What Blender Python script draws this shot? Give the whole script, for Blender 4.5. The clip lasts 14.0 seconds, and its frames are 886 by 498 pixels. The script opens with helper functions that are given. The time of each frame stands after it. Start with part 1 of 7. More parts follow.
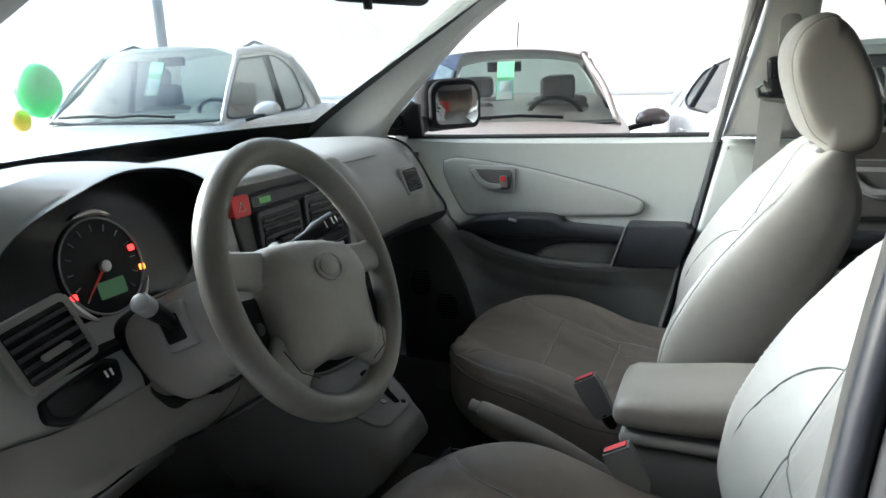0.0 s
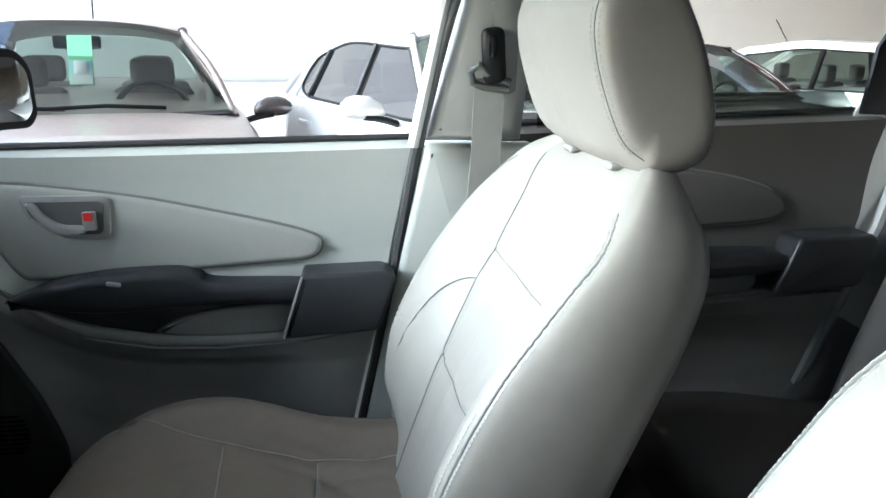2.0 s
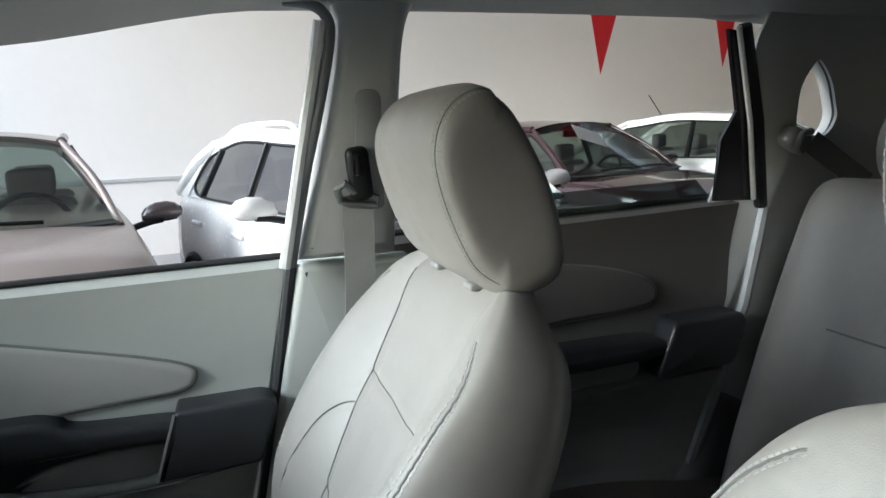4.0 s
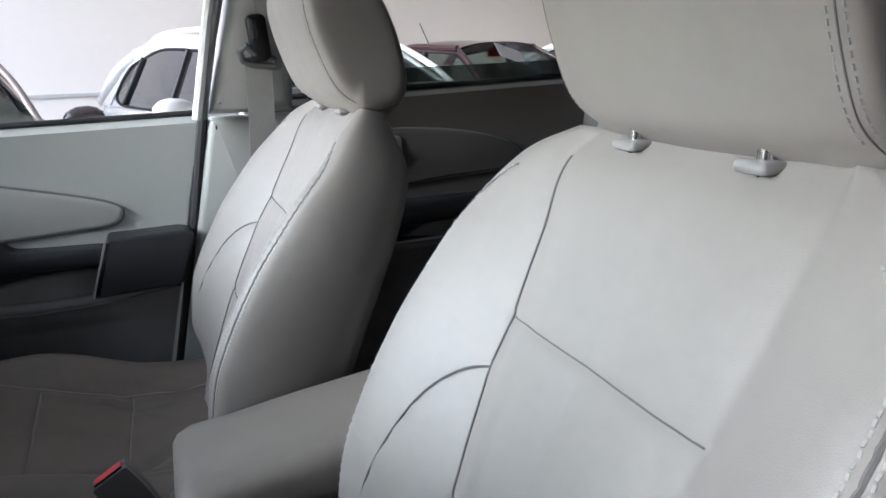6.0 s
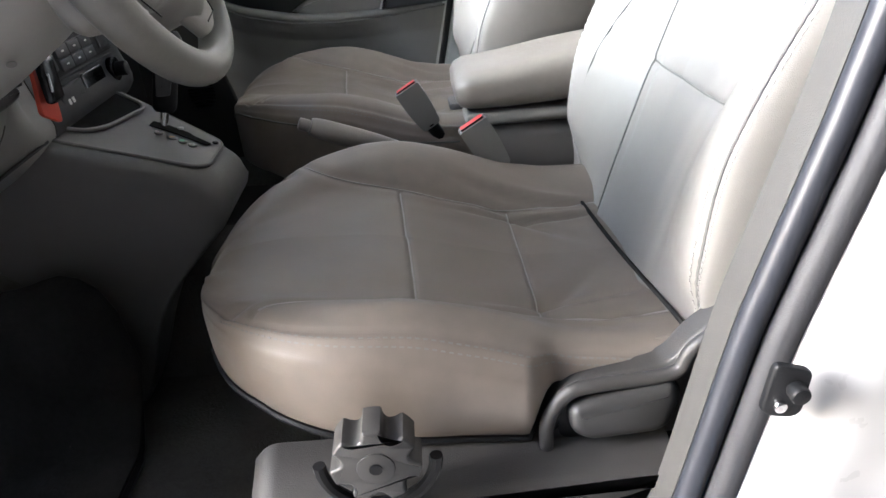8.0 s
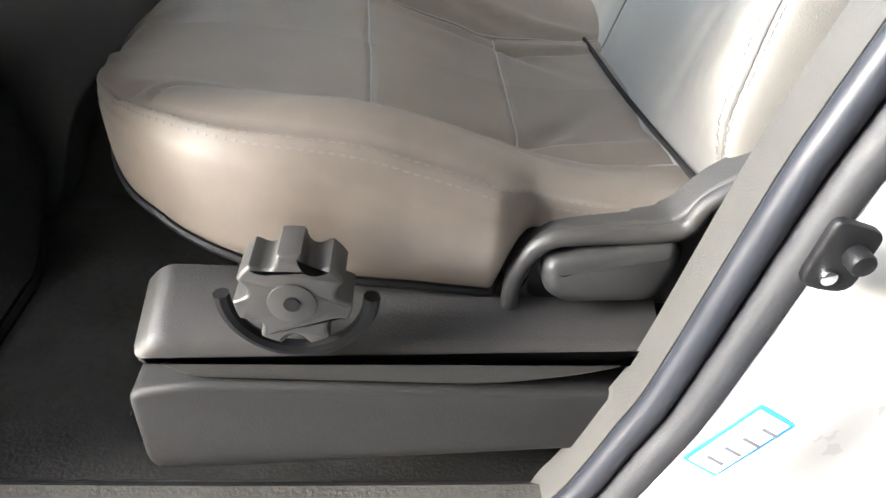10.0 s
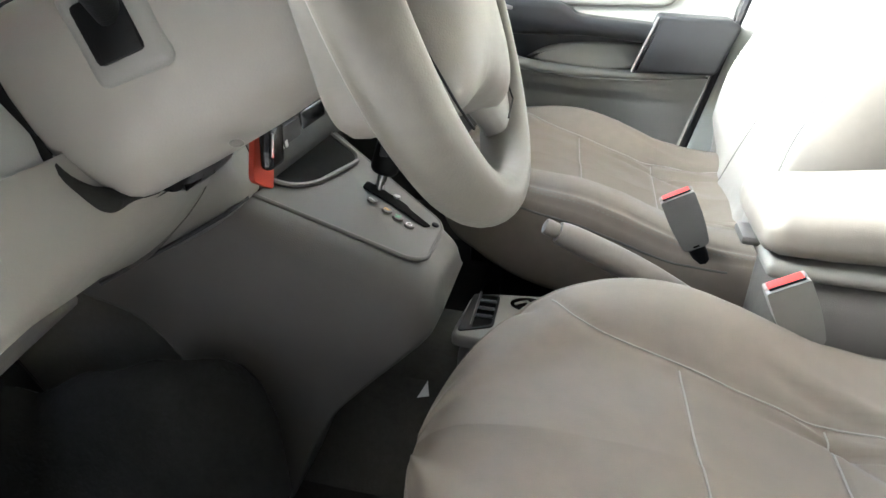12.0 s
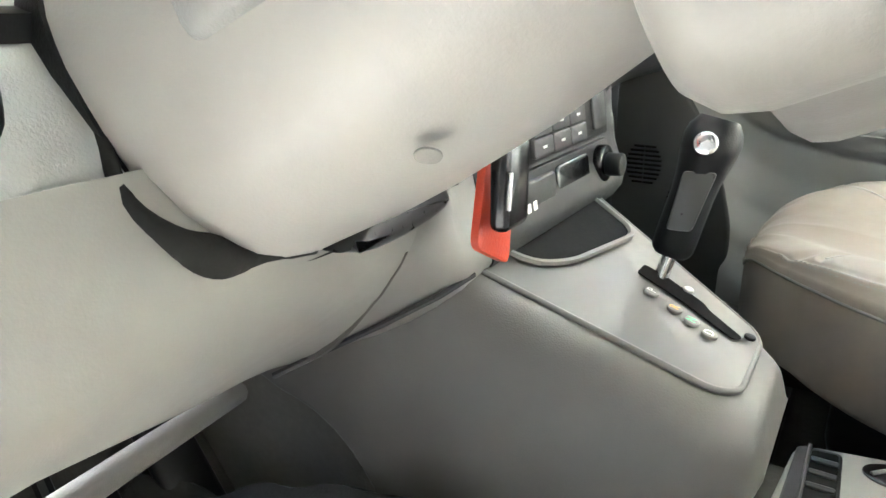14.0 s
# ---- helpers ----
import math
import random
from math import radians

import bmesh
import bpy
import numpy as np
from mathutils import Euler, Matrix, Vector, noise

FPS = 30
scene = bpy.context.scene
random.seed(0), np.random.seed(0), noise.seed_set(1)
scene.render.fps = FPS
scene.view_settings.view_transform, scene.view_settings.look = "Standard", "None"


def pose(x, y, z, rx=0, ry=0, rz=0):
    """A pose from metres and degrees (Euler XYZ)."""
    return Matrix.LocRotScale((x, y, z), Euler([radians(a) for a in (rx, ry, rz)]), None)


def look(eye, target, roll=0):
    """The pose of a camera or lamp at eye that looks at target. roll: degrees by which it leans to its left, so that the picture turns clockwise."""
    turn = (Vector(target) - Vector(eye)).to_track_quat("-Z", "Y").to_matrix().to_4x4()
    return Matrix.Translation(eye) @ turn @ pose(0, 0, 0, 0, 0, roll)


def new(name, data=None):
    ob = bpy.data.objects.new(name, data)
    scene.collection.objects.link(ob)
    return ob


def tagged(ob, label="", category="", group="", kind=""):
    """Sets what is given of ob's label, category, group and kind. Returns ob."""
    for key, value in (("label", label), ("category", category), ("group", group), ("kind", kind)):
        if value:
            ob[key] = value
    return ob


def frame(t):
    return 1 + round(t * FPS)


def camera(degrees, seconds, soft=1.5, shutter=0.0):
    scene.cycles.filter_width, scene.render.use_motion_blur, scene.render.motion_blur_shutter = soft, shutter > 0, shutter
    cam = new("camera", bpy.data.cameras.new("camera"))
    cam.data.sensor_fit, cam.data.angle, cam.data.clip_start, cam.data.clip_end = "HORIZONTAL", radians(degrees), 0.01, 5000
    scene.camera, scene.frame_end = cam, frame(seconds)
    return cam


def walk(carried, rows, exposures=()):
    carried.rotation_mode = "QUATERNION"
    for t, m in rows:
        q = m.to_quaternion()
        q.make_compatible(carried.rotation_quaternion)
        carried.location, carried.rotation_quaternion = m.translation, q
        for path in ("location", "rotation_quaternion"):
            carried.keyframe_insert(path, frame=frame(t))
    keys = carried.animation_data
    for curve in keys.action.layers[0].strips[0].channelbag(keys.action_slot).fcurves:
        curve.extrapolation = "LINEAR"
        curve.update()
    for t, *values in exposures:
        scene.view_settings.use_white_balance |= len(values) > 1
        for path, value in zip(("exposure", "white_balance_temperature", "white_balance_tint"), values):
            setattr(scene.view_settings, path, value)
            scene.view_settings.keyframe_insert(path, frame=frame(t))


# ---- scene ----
cam = camera(64.4, 14.0)
EXPOSURES = [(0, 3.1, 5200, 4), (0.5, 3.6, 5150, 4), (1, 3.7, 5100, 4), (2.2, 2.9, 5000, 3), (4.3, 2.2, 5150, 5), (5, 2.25, 5150, 6), (5.5, 2.4, 5150, 9), (6.5, 2.1, 5050, 13), (7.5, 3.1, 5200, 12), (8.2, 4.2, 5400, 12), (10.5, 4.4, 5500, 8), (11, 4.5, 5500, 8), (12, 5.3, 5550, 6), (13, 6.3, 5700, 4), (14, 6.6, 5600, 3)]
PATH = [
    (0, (0.05, -1.085, 1.404), (-0.705, 0.697, 0.899), -1.9),
    (0.5, (-0.05, -0.956, 1.389), (-0.598, 0.892, 0.855), -0.2),
    (1, (-0.128, -0.76, 1.378), (-0.544, 1.113, 0.816), -1.6),
    (1.5, (-0.154, -0.619, 1.371), (-0.126, 1.292, 0.782), 1.1),
    (2, (-0.131, -0.469, 1.37), (0.163, 1.431, 0.819), 0.5),
    (2.2, (-0.118, -0.424, 1.382), (0.205, 1.482, 0.868), -0.1),
    (4.3, (-0.065, -0.476, 1.422), (0.563, 1.394, 1.093), -2.7),
    (4.5, (-0.063, -0.519, 1.419), (0.625, 1.329, 1.087), -2.7),
    (5, (-0.077, -0.618, 1.398), (0.708, 1.184, 1.026), -2.4),
    (5.5, (-0.088, -0.684, 1.372), (0.781, 1.063, 0.929), -2.1),
    (6, (-0.066, -0.746, 1.321), (0.629, 1.051, 0.786), -1.7),
    (6.5, (-0.07, -0.806, 1.287), (0.46, 1.009, 0.636), -2.0),
    (7, (-0.12, -0.903, 1.246), (0.239, 0.915, 0.493), -2.7),
    (7.5, (-0.148, -1.017, 1.192), (0.035, 0.785, 0.344), -3.8),
    (8, (-0.164, -1.092, 1.147), (-0.124, 0.686, 0.232), -4.6),
    (8.2, (-0.165, -1.104, 1.118), (-0.172, 0.654, 0.164), -4.8),
    (10.5, (-0.156, -0.945, 1.038), (-0.005, 0.633, -0.181), 5.3),
    (11, (-0.185, -0.883, 1.101), (-0.082, 0.738, -0.066), 4.8),
    (11.5, (-0.232, -0.849, 1.161), (-0.309, 0.873, 0.147), 3.8),
    (12, (-0.317, -0.821, 1.168), (-0.643, 0.954, 0.305), 3.2),
    (12.5, (-0.346, -0.716, 1.111), (-0.87, 1.058, 0.35), 2.0),
    (13, (-0.371, -0.633, 1.074), (-1.112, 1.085, 0.369), 0.9),
    (13.5, (-0.396, -0.613, 1.073), (-1.306, 1.035, 0.396), -0.8),
    (14, (-0.405, -0.611, 1.075), (-1.411, 0.992, 0.429), -0.6),
]
walk(cam, [(t, look(eye, target, roll)) for t, eye, target, roll in PATH], EXPOSURES)

# ---- world and light ----
world = bpy.data.worlds.new("sky")
scene.world = world
world.use_nodes = True
wn = world.node_tree.nodes
sky = wn.new("ShaderNodeTexSky")
sky.sky_type, sky.sun_disc = "NISHITA", False
sky.sun_elevation, sky.sun_rotation = radians(22.3), radians(265)
sky.air_density, sky.dust_density = 1.0, 4.0
world.node_tree.links.new(sky.outputs[0], wn["Background"].inputs[0])
wn["Background"].inputs[1].default_value = 0.13
sun = new("sun", bpy.data.lights.new("sun", "SUN"))
sun.data.energy, sun.data.angle, sun.data.color = 0.70, radians(28), (1.0, 0.99, 0.98)
sun.matrix_world = look((-8.5, -0.55, 3.5), (0, 0, 0))
tagged(sun, kind="structure")


# ---- helpers of this scene ----
ORIGIN = {}


def thing(name, label, category, loc=(0, 0, 0), group="", kind=""):
    ob = new(name)
    ob.empty_display_size = 0.02
    ob.location = loc
    ORIGIN[ob] = Vector(loc)
    return tagged(ob, label, category, group, kind)


def finish(name, bm, mat, smooth=40):
    """A mesh from a bmesh, with smooth faces and sharp edges past the angle."""
    bmesh.ops.recalc_face_normals(bm, faces=bm.faces)
    lim = radians(smooth)
    for e in bm.edges:
        e.smooth = not (len(e.link_faces) == 2 and e.calc_face_angle(0) > lim)
    for f in bm.faces:
        f.smooth = True
    me = bpy.data.meshes.new(name)
    bm.to_mesh(me)
    bm.free()
    me.materials.append(mat)
    return me


def part(name, bm, mat, parent, label="", smooth=40):
    """One mesh, given in the place's own coordinates, under a thing or a part."""
    o = ORIGIN[parent]
    bmesh.ops.translate(bm, verts=bm.verts, vec=-o)
    ob = new(name, finish(name, bm, mat, smooth))
    ob.parent = parent
    ORIGIN[ob] = o
    return tagged(ob, label)


def solo(name, bm, mat, label, category, group="", kind="", smooth=40):
    """A top-level thing of one mesh; its origin is its base."""
    lo = Vector([min(v.co[i] for v in bm.verts) for i in range(3)])
    hi = Vector([max(v.co[i] for v in bm.verts) for i in range(3)])
    base = Vector(((lo.x + hi.x) / 2, (lo.y + hi.y) / 2, lo.z))
    bmesh.ops.translate(bm, verts=bm.verts, vec=-base)
    ob = new(name, finish(name, bm, mat, smooth))
    ob.location = base
    ORIGIN[ob] = base
    return tagged(ob, label, category, group, kind)


def rbox(size, at, r=0.004, seg=2, m=None, bm=None):
    """A box with rounded edges."""
    b = bmesh.new()
    bmesh.ops.create_cube(b, size=1.0)
    bmesh.ops.scale(b, vec=size, verts=b.verts)
    if r:
        bmesh.ops.bevel(b, geom=list(b.edges), offset=min(r, 0.49 * min(size)), segments=seg, profile=0.5, affect="EDGES")
    if m is not None:
        bmesh.ops.transform(b, matrix=m.to_4x4(), verts=b.verts)
    bmesh.ops.translate(b, vec=at, verts=b.verts)
    return merge(bm, b)


def merge(bm, b):
    """Adds the bmesh b to bm."""
    if bm is None:
        return b
    me = bpy.data.meshes.new("tmp")
    b.to_mesh(me)
    b.free()
    bm.from_mesh(me)
    bpy.data.meshes.remove(me)
    return bm


def spl(pts, n):
    """n points of a smooth curve through pts, at even steps of the index."""
    p = [Vector(q) for q in pts]
    p = [2 * p[0] - p[1]] + p + [2 * p[-1] - p[-2]]
    out = []
    for i in range(n):
        u = i / (n - 1) * (len(p) - 3)
        k = min(int(u), len(p) - 4)
        t = u - k
        a, b, c, d = p[k:k + 4]
        out.append(0.5 * (2 * b + (c - a) * t + (2 * a - 5 * b + 4 * c - d) * t * t + (3 * b - a - 3 * c + d) * t ** 3))
    return out


def curve1(keys, x):
    """A smooth function through (x, value) keys."""
    if x <= keys[0][0]:
        return keys[0][1]
    for (x0, v0), (x1, v1) in zip(keys, keys[1:]):
        if x <= x1:
            t = (x - x0) / (x1 - x0)
            return v0 + (v1 - v0) * t * t * (3 - 2 * t)
    return keys[-1][1]


def lin(keys, x):
    return float(np.interp(x, [k[0] for k in keys], [k[1] for k in keys]))


def loft(rings, caps=True, closed=True, bm=None):
    """A skin over rings of equally many points."""
    bm = bm or bmesh.new()
    vs = [[bm.verts.new(p) for p in r] for r in rings]
    n = len(rings[0])
    for a, b in zip(vs, vs[1:]):
        for i in range(n if closed else n - 1):
            j = (i + 1) % n
            bm.faces.new((a[i], a[j], b[j], b[i]))
    if caps and closed:
        bm.faces.new(vs[0][::-1])
        bm.faces.new(vs[-1])
    return bm


def tube(pts, r, sides=10, closed=False, bm=None):
    """A round bar along pts; r is a number or one a point."""
    pts = [Vector(p) for p in pts]
    n = len(pts)
    rings = []
    up = None
    for i, p in enumerate(pts):
        d = (pts[(i + 1) % n] - pts[i - 1]) if closed else pts[min(i + 1, n - 1)] - pts[max(i - 1, 0)]
        d.normalize()
        if up is None:
            up = d.orthogonal().normalized()
        up = (up - d * up.dot(d)).normalized()
        side = d.cross(up)
        k = r[i] if isinstance(r, (list, tuple)) else r
        rings.append([p + k * (math.cos(a) * up + math.sin(a) * side) for a in (2 * math.pi * j / sides for j in range(sides))])
    if closed:
        rings.append(rings[0])
        b = loft(rings, caps=False)
        bmesh.ops.remove_doubles(b, verts=b.verts, dist=1e-6)
    else:
        b = loft(rings)
    return merge(bm, b)


def outline(pts, to3, depth, r=0.003, seg=2, bm=None):
    """A plate: the flat outline pts, put in space by to3(u, v, w), from w = 0 to depth, with rounded rims."""
    b = bmesh.new()
    lo = [b.verts.new((u, v, 0)) for u, v in pts]
    f = b.faces.new(lo)
    top = bmesh.ops.extrude_face_region(b, geom=[f])
    bmesh.ops.translate(b, vec=(0, 0, depth), verts=[g for g in top["geom"] if isinstance(g, bmesh.types.BMVert)])
    if r:
        rim = [e for e in b.edges if abs(e.verts[0].co.z - depth) < 1e-7 and abs(e.verts[1].co.z - depth) < 1e-7]
        bmesh.ops.bevel(b, geom=rim, offset=r, segments=seg, profile=0.5, affect="EDGES")
    for v in b.verts:
        v.co = to3(*v.co)
    return merge(bm, b)


def disc(c, axis, r, depth, sides=24, bevel=0.0, bm=None):
    """A short cylinder at c along axis."""
    b = bmesh.new()
    bmesh.ops.create_cone(b, cap_ends=True, segments=sides, radius1=r, radius2=r, depth=depth)
    if bevel:
        bmesh.ops.bevel(b, geom=[e for e in b.edges if abs(e.verts[0].co.z - e.verts[1].co.z) < 1e-6], offset=bevel, segments=2, profile=0.5, affect="EDGES")
    q = Vector((0, 0, 1)).rotation_difference(Vector(axis))
    bmesh.ops.transform(b, matrix=Matrix.Translation(c) @ q.to_matrix().to_4x4(), verts=b.verts)
    return merge(bm, b)


def thick(bm, t):
    bmesh.ops.recalc_face_normals(bm, faces=bm.faces)
    bmesh.ops.solidify(bm, geom=list(bm.faces), thickness=t)
    return bm


def inside(pts, n):
    """Rounded closed outline through corner points."""
    p = [Vector((*q, 0)) for q in pts]
    return [(v.x, v.y) for v in spl([*p, p[0]], n + 1)[:-1]]


def roundpoly(pts, r, seg=4):
    """A polygon with rounded corners; r is a number or one a corner."""
    out = []
    n = len(pts)
    for i, q in enumerate(pts):
        q = Vector(q)
        a, b = Vector(pts[i - 1]) - q, Vector(pts[(i + 1) % n]) - q
        k = min(r[i] if isinstance(r, (list, tuple)) else r, 0.45 * a.length, 0.45 * b.length)
        a, b = q + a.normalized() * k, q + b.normalized() * k
        for j in range(seg + 1):
            t = j / seg
            out.append(tuple((1 - t) ** 2 * a + 2 * t * (1 - t) * q + t * t * b))
    return out


# ---- materials ----
def surface(name, color, rough=0.5, metal=0.0, vary=0.12, scale=6.0, grain=0.0, grain_scale=600.0, spec=0.5, coat=0.0, wear=0.0, kind="noise"):
    """Paint, plastic, leather or cloth: a base colour that wanders at two scales, and fine relief."""
    m = bpy.data.materials.new(name)
    m.use_nodes = True
    n, l = m.node_tree.nodes, m.node_tree.links
    b = n["Principled BSDF"]
    b.inputs["Metallic"].default_value = metal
    b.inputs["Specular IOR Level"].default_value = spec
    b.inputs["Coat Weight"].default_value = coat
    co = n.new("ShaderNodeTexCoord")
    big, fine = n.new("ShaderNodeTexNoise"), n.new("ShaderNodeTexNoise")
    big.inputs["Scale"].default_value, big.inputs["Detail"].default_value = scale, 5.0
    fine.inputs["Scale"].default_value, fine.inputs["Detail"].default_value = scale * 14, 3.0
    mix = n.new("ShaderNodeMath")
    mix.operation = "MULTIPLY_ADD"
    mix.inputs[1].default_value = 0.35
    l.new(fine.outputs["Fac"], mix.inputs[0])
    l.new(big.outputs["Fac"], mix.inputs[2])
    ramp = n.new("ShaderNodeValToRGB")
    ramp.color_ramp.elements[0].position, ramp.color_ramp.elements[1].position = 0.4, 0.95
    c = Vector(color)
    ramp.color_ramp.elements[0].color = (*(c * (1 - vary)), 1)
    ramp.color_ramp.elements[1].color = (*[min(1.0, k * (1 + vary)) for k in c], 1)
    for t in (big, fine):
        l.new(co.outputs["Object"], t.inputs["Vector"])
    l.new(mix.outputs[0], ramp.inputs[0])
    l.new(ramp.outputs[0], b.inputs["Base Color"])
    rr = n.new("ShaderNodeMapRange")
    rr.inputs["To Min"].default_value, rr.inputs["To Max"].default_value = max(0.02, rough - 0.08 - wear), min(1.0, rough + 0.08)
    l.new(fine.outputs["Fac"], rr.inputs[0])
    l.new(rr.outputs[0], b.inputs["Roughness"])
    if grain:
        if kind == "noise":
            g = n.new("ShaderNodeTexNoise")
            g.inputs["Scale"].default_value, g.inputs["Detail"].default_value = grain_scale, 2.0
            out = g.outputs["Fac"]
        else:
            g = n.new("ShaderNodeTexVoronoi")
            g.inputs["Scale"].default_value = grain_scale
            out = g.outputs["Distance"]
        l.new(co.outputs["Object"], g.inputs["Vector"])
        bump = n.new("ShaderNodeBump")
        bump.inputs["Strength"].default_value, bump.inputs["Distance"].default_value = grain, 0.001
        l.new(out, bump.inputs["Height"])
        l.new(bump.outputs[0], b.inputs["Normal"])
    return m


def glowing(name, color, strength):
    m = bpy.data.materials.new(name)
    m.use_nodes = True
    b = m.node_tree.nodes["Principled BSDF"]
    b.inputs["Base Color"].default_value = (*color, 1)
    b.inputs["Emission Color"].default_value = (*color, 1)
    b.inputs["Emission Strength"].default_value = strength
    return m


def clear(name, color=(1, 1, 1), rough=0.0, see=0.9, gloss=0.45):
    """Thin window glass: mostly clear, with a face that is glossier at a slant."""
    m = bpy.data.materials.new(name)
    m.use_nodes = True
    n, l = m.node_tree.nodes, m.node_tree.links
    n.remove(n["Principled BSDF"])
    t, g, mix, lw, pw = n.new("ShaderNodeBsdfTransparent"), n.new("ShaderNodeBsdfGlossy"), n.new("ShaderNodeMixShader"), n.new("ShaderNodeLayerWeight"), n.new("ShaderNodeMapRange")
    t.inputs[0].default_value = (*[c * see for c in color], 1)
    g.inputs["Roughness"].default_value = rough
    lw.inputs["Blend"].default_value = 0.25
    pw.inputs["To Min"].default_value, pw.inputs["To Max"].default_value = 0.03, gloss
    l.new(lw.outputs["Facing"], pw.inputs[0])
    l.new(pw.outputs[0], mix.inputs[0])
    l.new(t.outputs[0], mix.inputs[1])
    l.new(g.outputs[0], mix.inputs[2])
    l.new(mix.outputs[0], n["Material Output"].inputs["Surface"])
    return m


LEATHER = surface("seat_leather", (0.225, 0.216, 0.20), 0.50, vary=0.10, scale=5, grain=0.15, grain_scale=1100, spec=0.45, kind="cell", wear=0.06)
LEATHER_WORN = surface("worn_seat_leather", (0.192, 0.164, 0.136), 0.52, vary=0.20, scale=4, grain=0.12, grain_scale=1100, kind="cell", wear=0.08)
THREAD = surface("thread", (0.20, 0.195, 0.18), 0.7, vary=0.1, scale=60)
TRIM = surface("door_trim_plastic", (0.46, 0.49, 0.465), 0.5, vary=0.05, scale=4, grain=0.18, grain_scale=900)
TRIM_LOW = surface("lower_trim_plastic", (0.20, 0.195, 0.18), 0.55, vary=0.07, scale=4, grain=0.25, grain_scale=800)
DASH = surface("dash_plastic", (0.30, 0.30, 0.285), 0.34, vary=0.06, scale=4, grain=0.3, grain_scale=700)
CONSOLE = surface("console_plastic", (0.115, 0.110, 0.103), 0.45, vary=0.08, scale=5, grain=0.25, grain_scale=800)
WHEEL = surface("wheel_vinyl", (0.215, 0.206, 0.188), 0.42, vary=0.16, scale=7, grain=0.10, grain_scale=900, wear=0.06)
BLACK = surface("black_plastic", (0.0075, 0.0078, 0.0085), 0.45, vary=0.2, scale=8, grain=0.2, grain_scale=700, spec=0.22)
MIRBLACK = surface("matt_black", (0.008, 0.008, 0.009), 0.7, vary=0.2, scale=10, spec=0.12)
GLOSSBLACK = surface("gloss_black", (0.008, 0.008, 0.009), 0.18, vary=0.2, scale=8)
RUBBER = surface("rubber_seal", (0.022, 0.0225, 0.025), 0.6, vary=0.2, scale=10, grain=0.2, grain_scale=400)
CARPET = surface("carpet", (0.065, 0.062, 0.056), 0.95, vary=0.35, scale=9, grain=1.0, grain_scale=260, spec=0.1)
MAT = surface("floor_mat", (0.022, 0.0215, 0.020), 0.95, vary=0.35, scale=9, grain=1.0, grain_scale=200, spec=0.1)
HEADLINER = surface("headliner_cloth", (0.40, 0.40, 0.385), 0.9, vary=0.06, scale=5, grain=0.3, grain_scale=500, spec=0.15)
BELT = surface("belt_webbing", (0.26, 0.265, 0.25), 0.7, vary=0.1, scale=20, grain=0.5, grain_scale=500)
BUCKLE = surface("buckle_plastic", (0.22, 0.216, 0.206), 0.45, vary=0.06, scale=12)
RED = surface("red_plastic", (0.65, 0.03, 0.025), 0.35, vary=0.08, scale=20)
CHROME = surface("chrome", (0.8, 0.8, 0.8), 0.14, metal=1.0, vary=0.05, scale=20)
SILVER = surface("silver_plastic", (0.5, 0.5, 0.49), 0.32, metal=0.6, vary=0.06, scale=14)
BODY = surface("body_paint", (0.52, 0.52, 0.51), 0.3, vary=0.03, scale=3, coat=0.5)
MIRROR = surface("mirror_glass", (0.85, 0.87, 0.87), 0.02, metal=1.0, vary=0.01)
GLASS = clear("window_glass", (0.97, 1.0, 0.98), see=0.95)
TINT = clear("tinted_glass", (0.55, 0.60, 0.58), see=0.75)
WHITE_MARK = surface("white_print", (0.75, 0.75, 0.72), 0.5, vary=0.04, scale=30)

# ---- the yard ----
GROUND = surface("concrete_ground", (0.28, 0.272, 0.265), 0.8, vary=0.15, scale=1.2, grain=0.4, grain_scale=60)
WALL = surface("white_render", (0.82, 0.78, 0.73), 0.9, vary=0.035, scale=0.6, grain=0.25, grain_scale=40)
b = bmesh.new()
bmesh.ops.create_grid(b, x_segments=20, y_segments=20, size=220)
tagged(solo("ground", b, GROUND, "smooth grey concrete yard floor", "floor", kind="structure"), kind="structure")
WALL_Y = 9.0
solo("wall_yard", rbox((60, 0.25, 7.0), (3, WALL_Y + 0.125, 3.5), 0.0), WALL, "tall white rendered boundary wall", "wall", kind="structure")
solo("trim", rbox((60, 0.02, 0.05), (3, WALL_Y - 0.008, 0.96), 0.006), surface("grey_rail", (0.45, 0.45, 0.44), 0.6), "thin grey rail along the wall", "trim", kind="structure")

# the unseen shed over the yard, open at the end ahead of the car
SHED = surface("shed_sheeting", (0.62, 0.62, 0.62), 0.7, vary=0.05, scale=0.6)
# Unseen roof, added to hold back sky light from above.
solo("ceiling_sky_screen", rbox((18.0, 17.7, 0.12), (5.6, -0.35, 4.66), 0.0), SHED, "unseen pale sheet roof added to block the sky", "roof", kind="structure")
# Unseen wall, added close and dark to cut light from the driver's side.
solo("wall_side_light_block", rbox((19.6, 0.2, 4.7), (4.8, -2.6, 2.35), 0.0), surface("light_block_sheeting", (0.06, 0.059, 0.057), 0.7, vary=0.08, scale=0.6), "unseen dark sheet wall added to cut light on the driver side", "wall", kind="structure")
solo("wall_shed_end", rbox((0.2, 18.0, 4.7), (14.5, 1.4, 2.35), 0.0), surface("end_wall_paint", (0.16, 0.14, 0.125), 0.7, vary=0.25, scale=0.9), "dull brown end wall of the car yard", "wall", kind="structure")

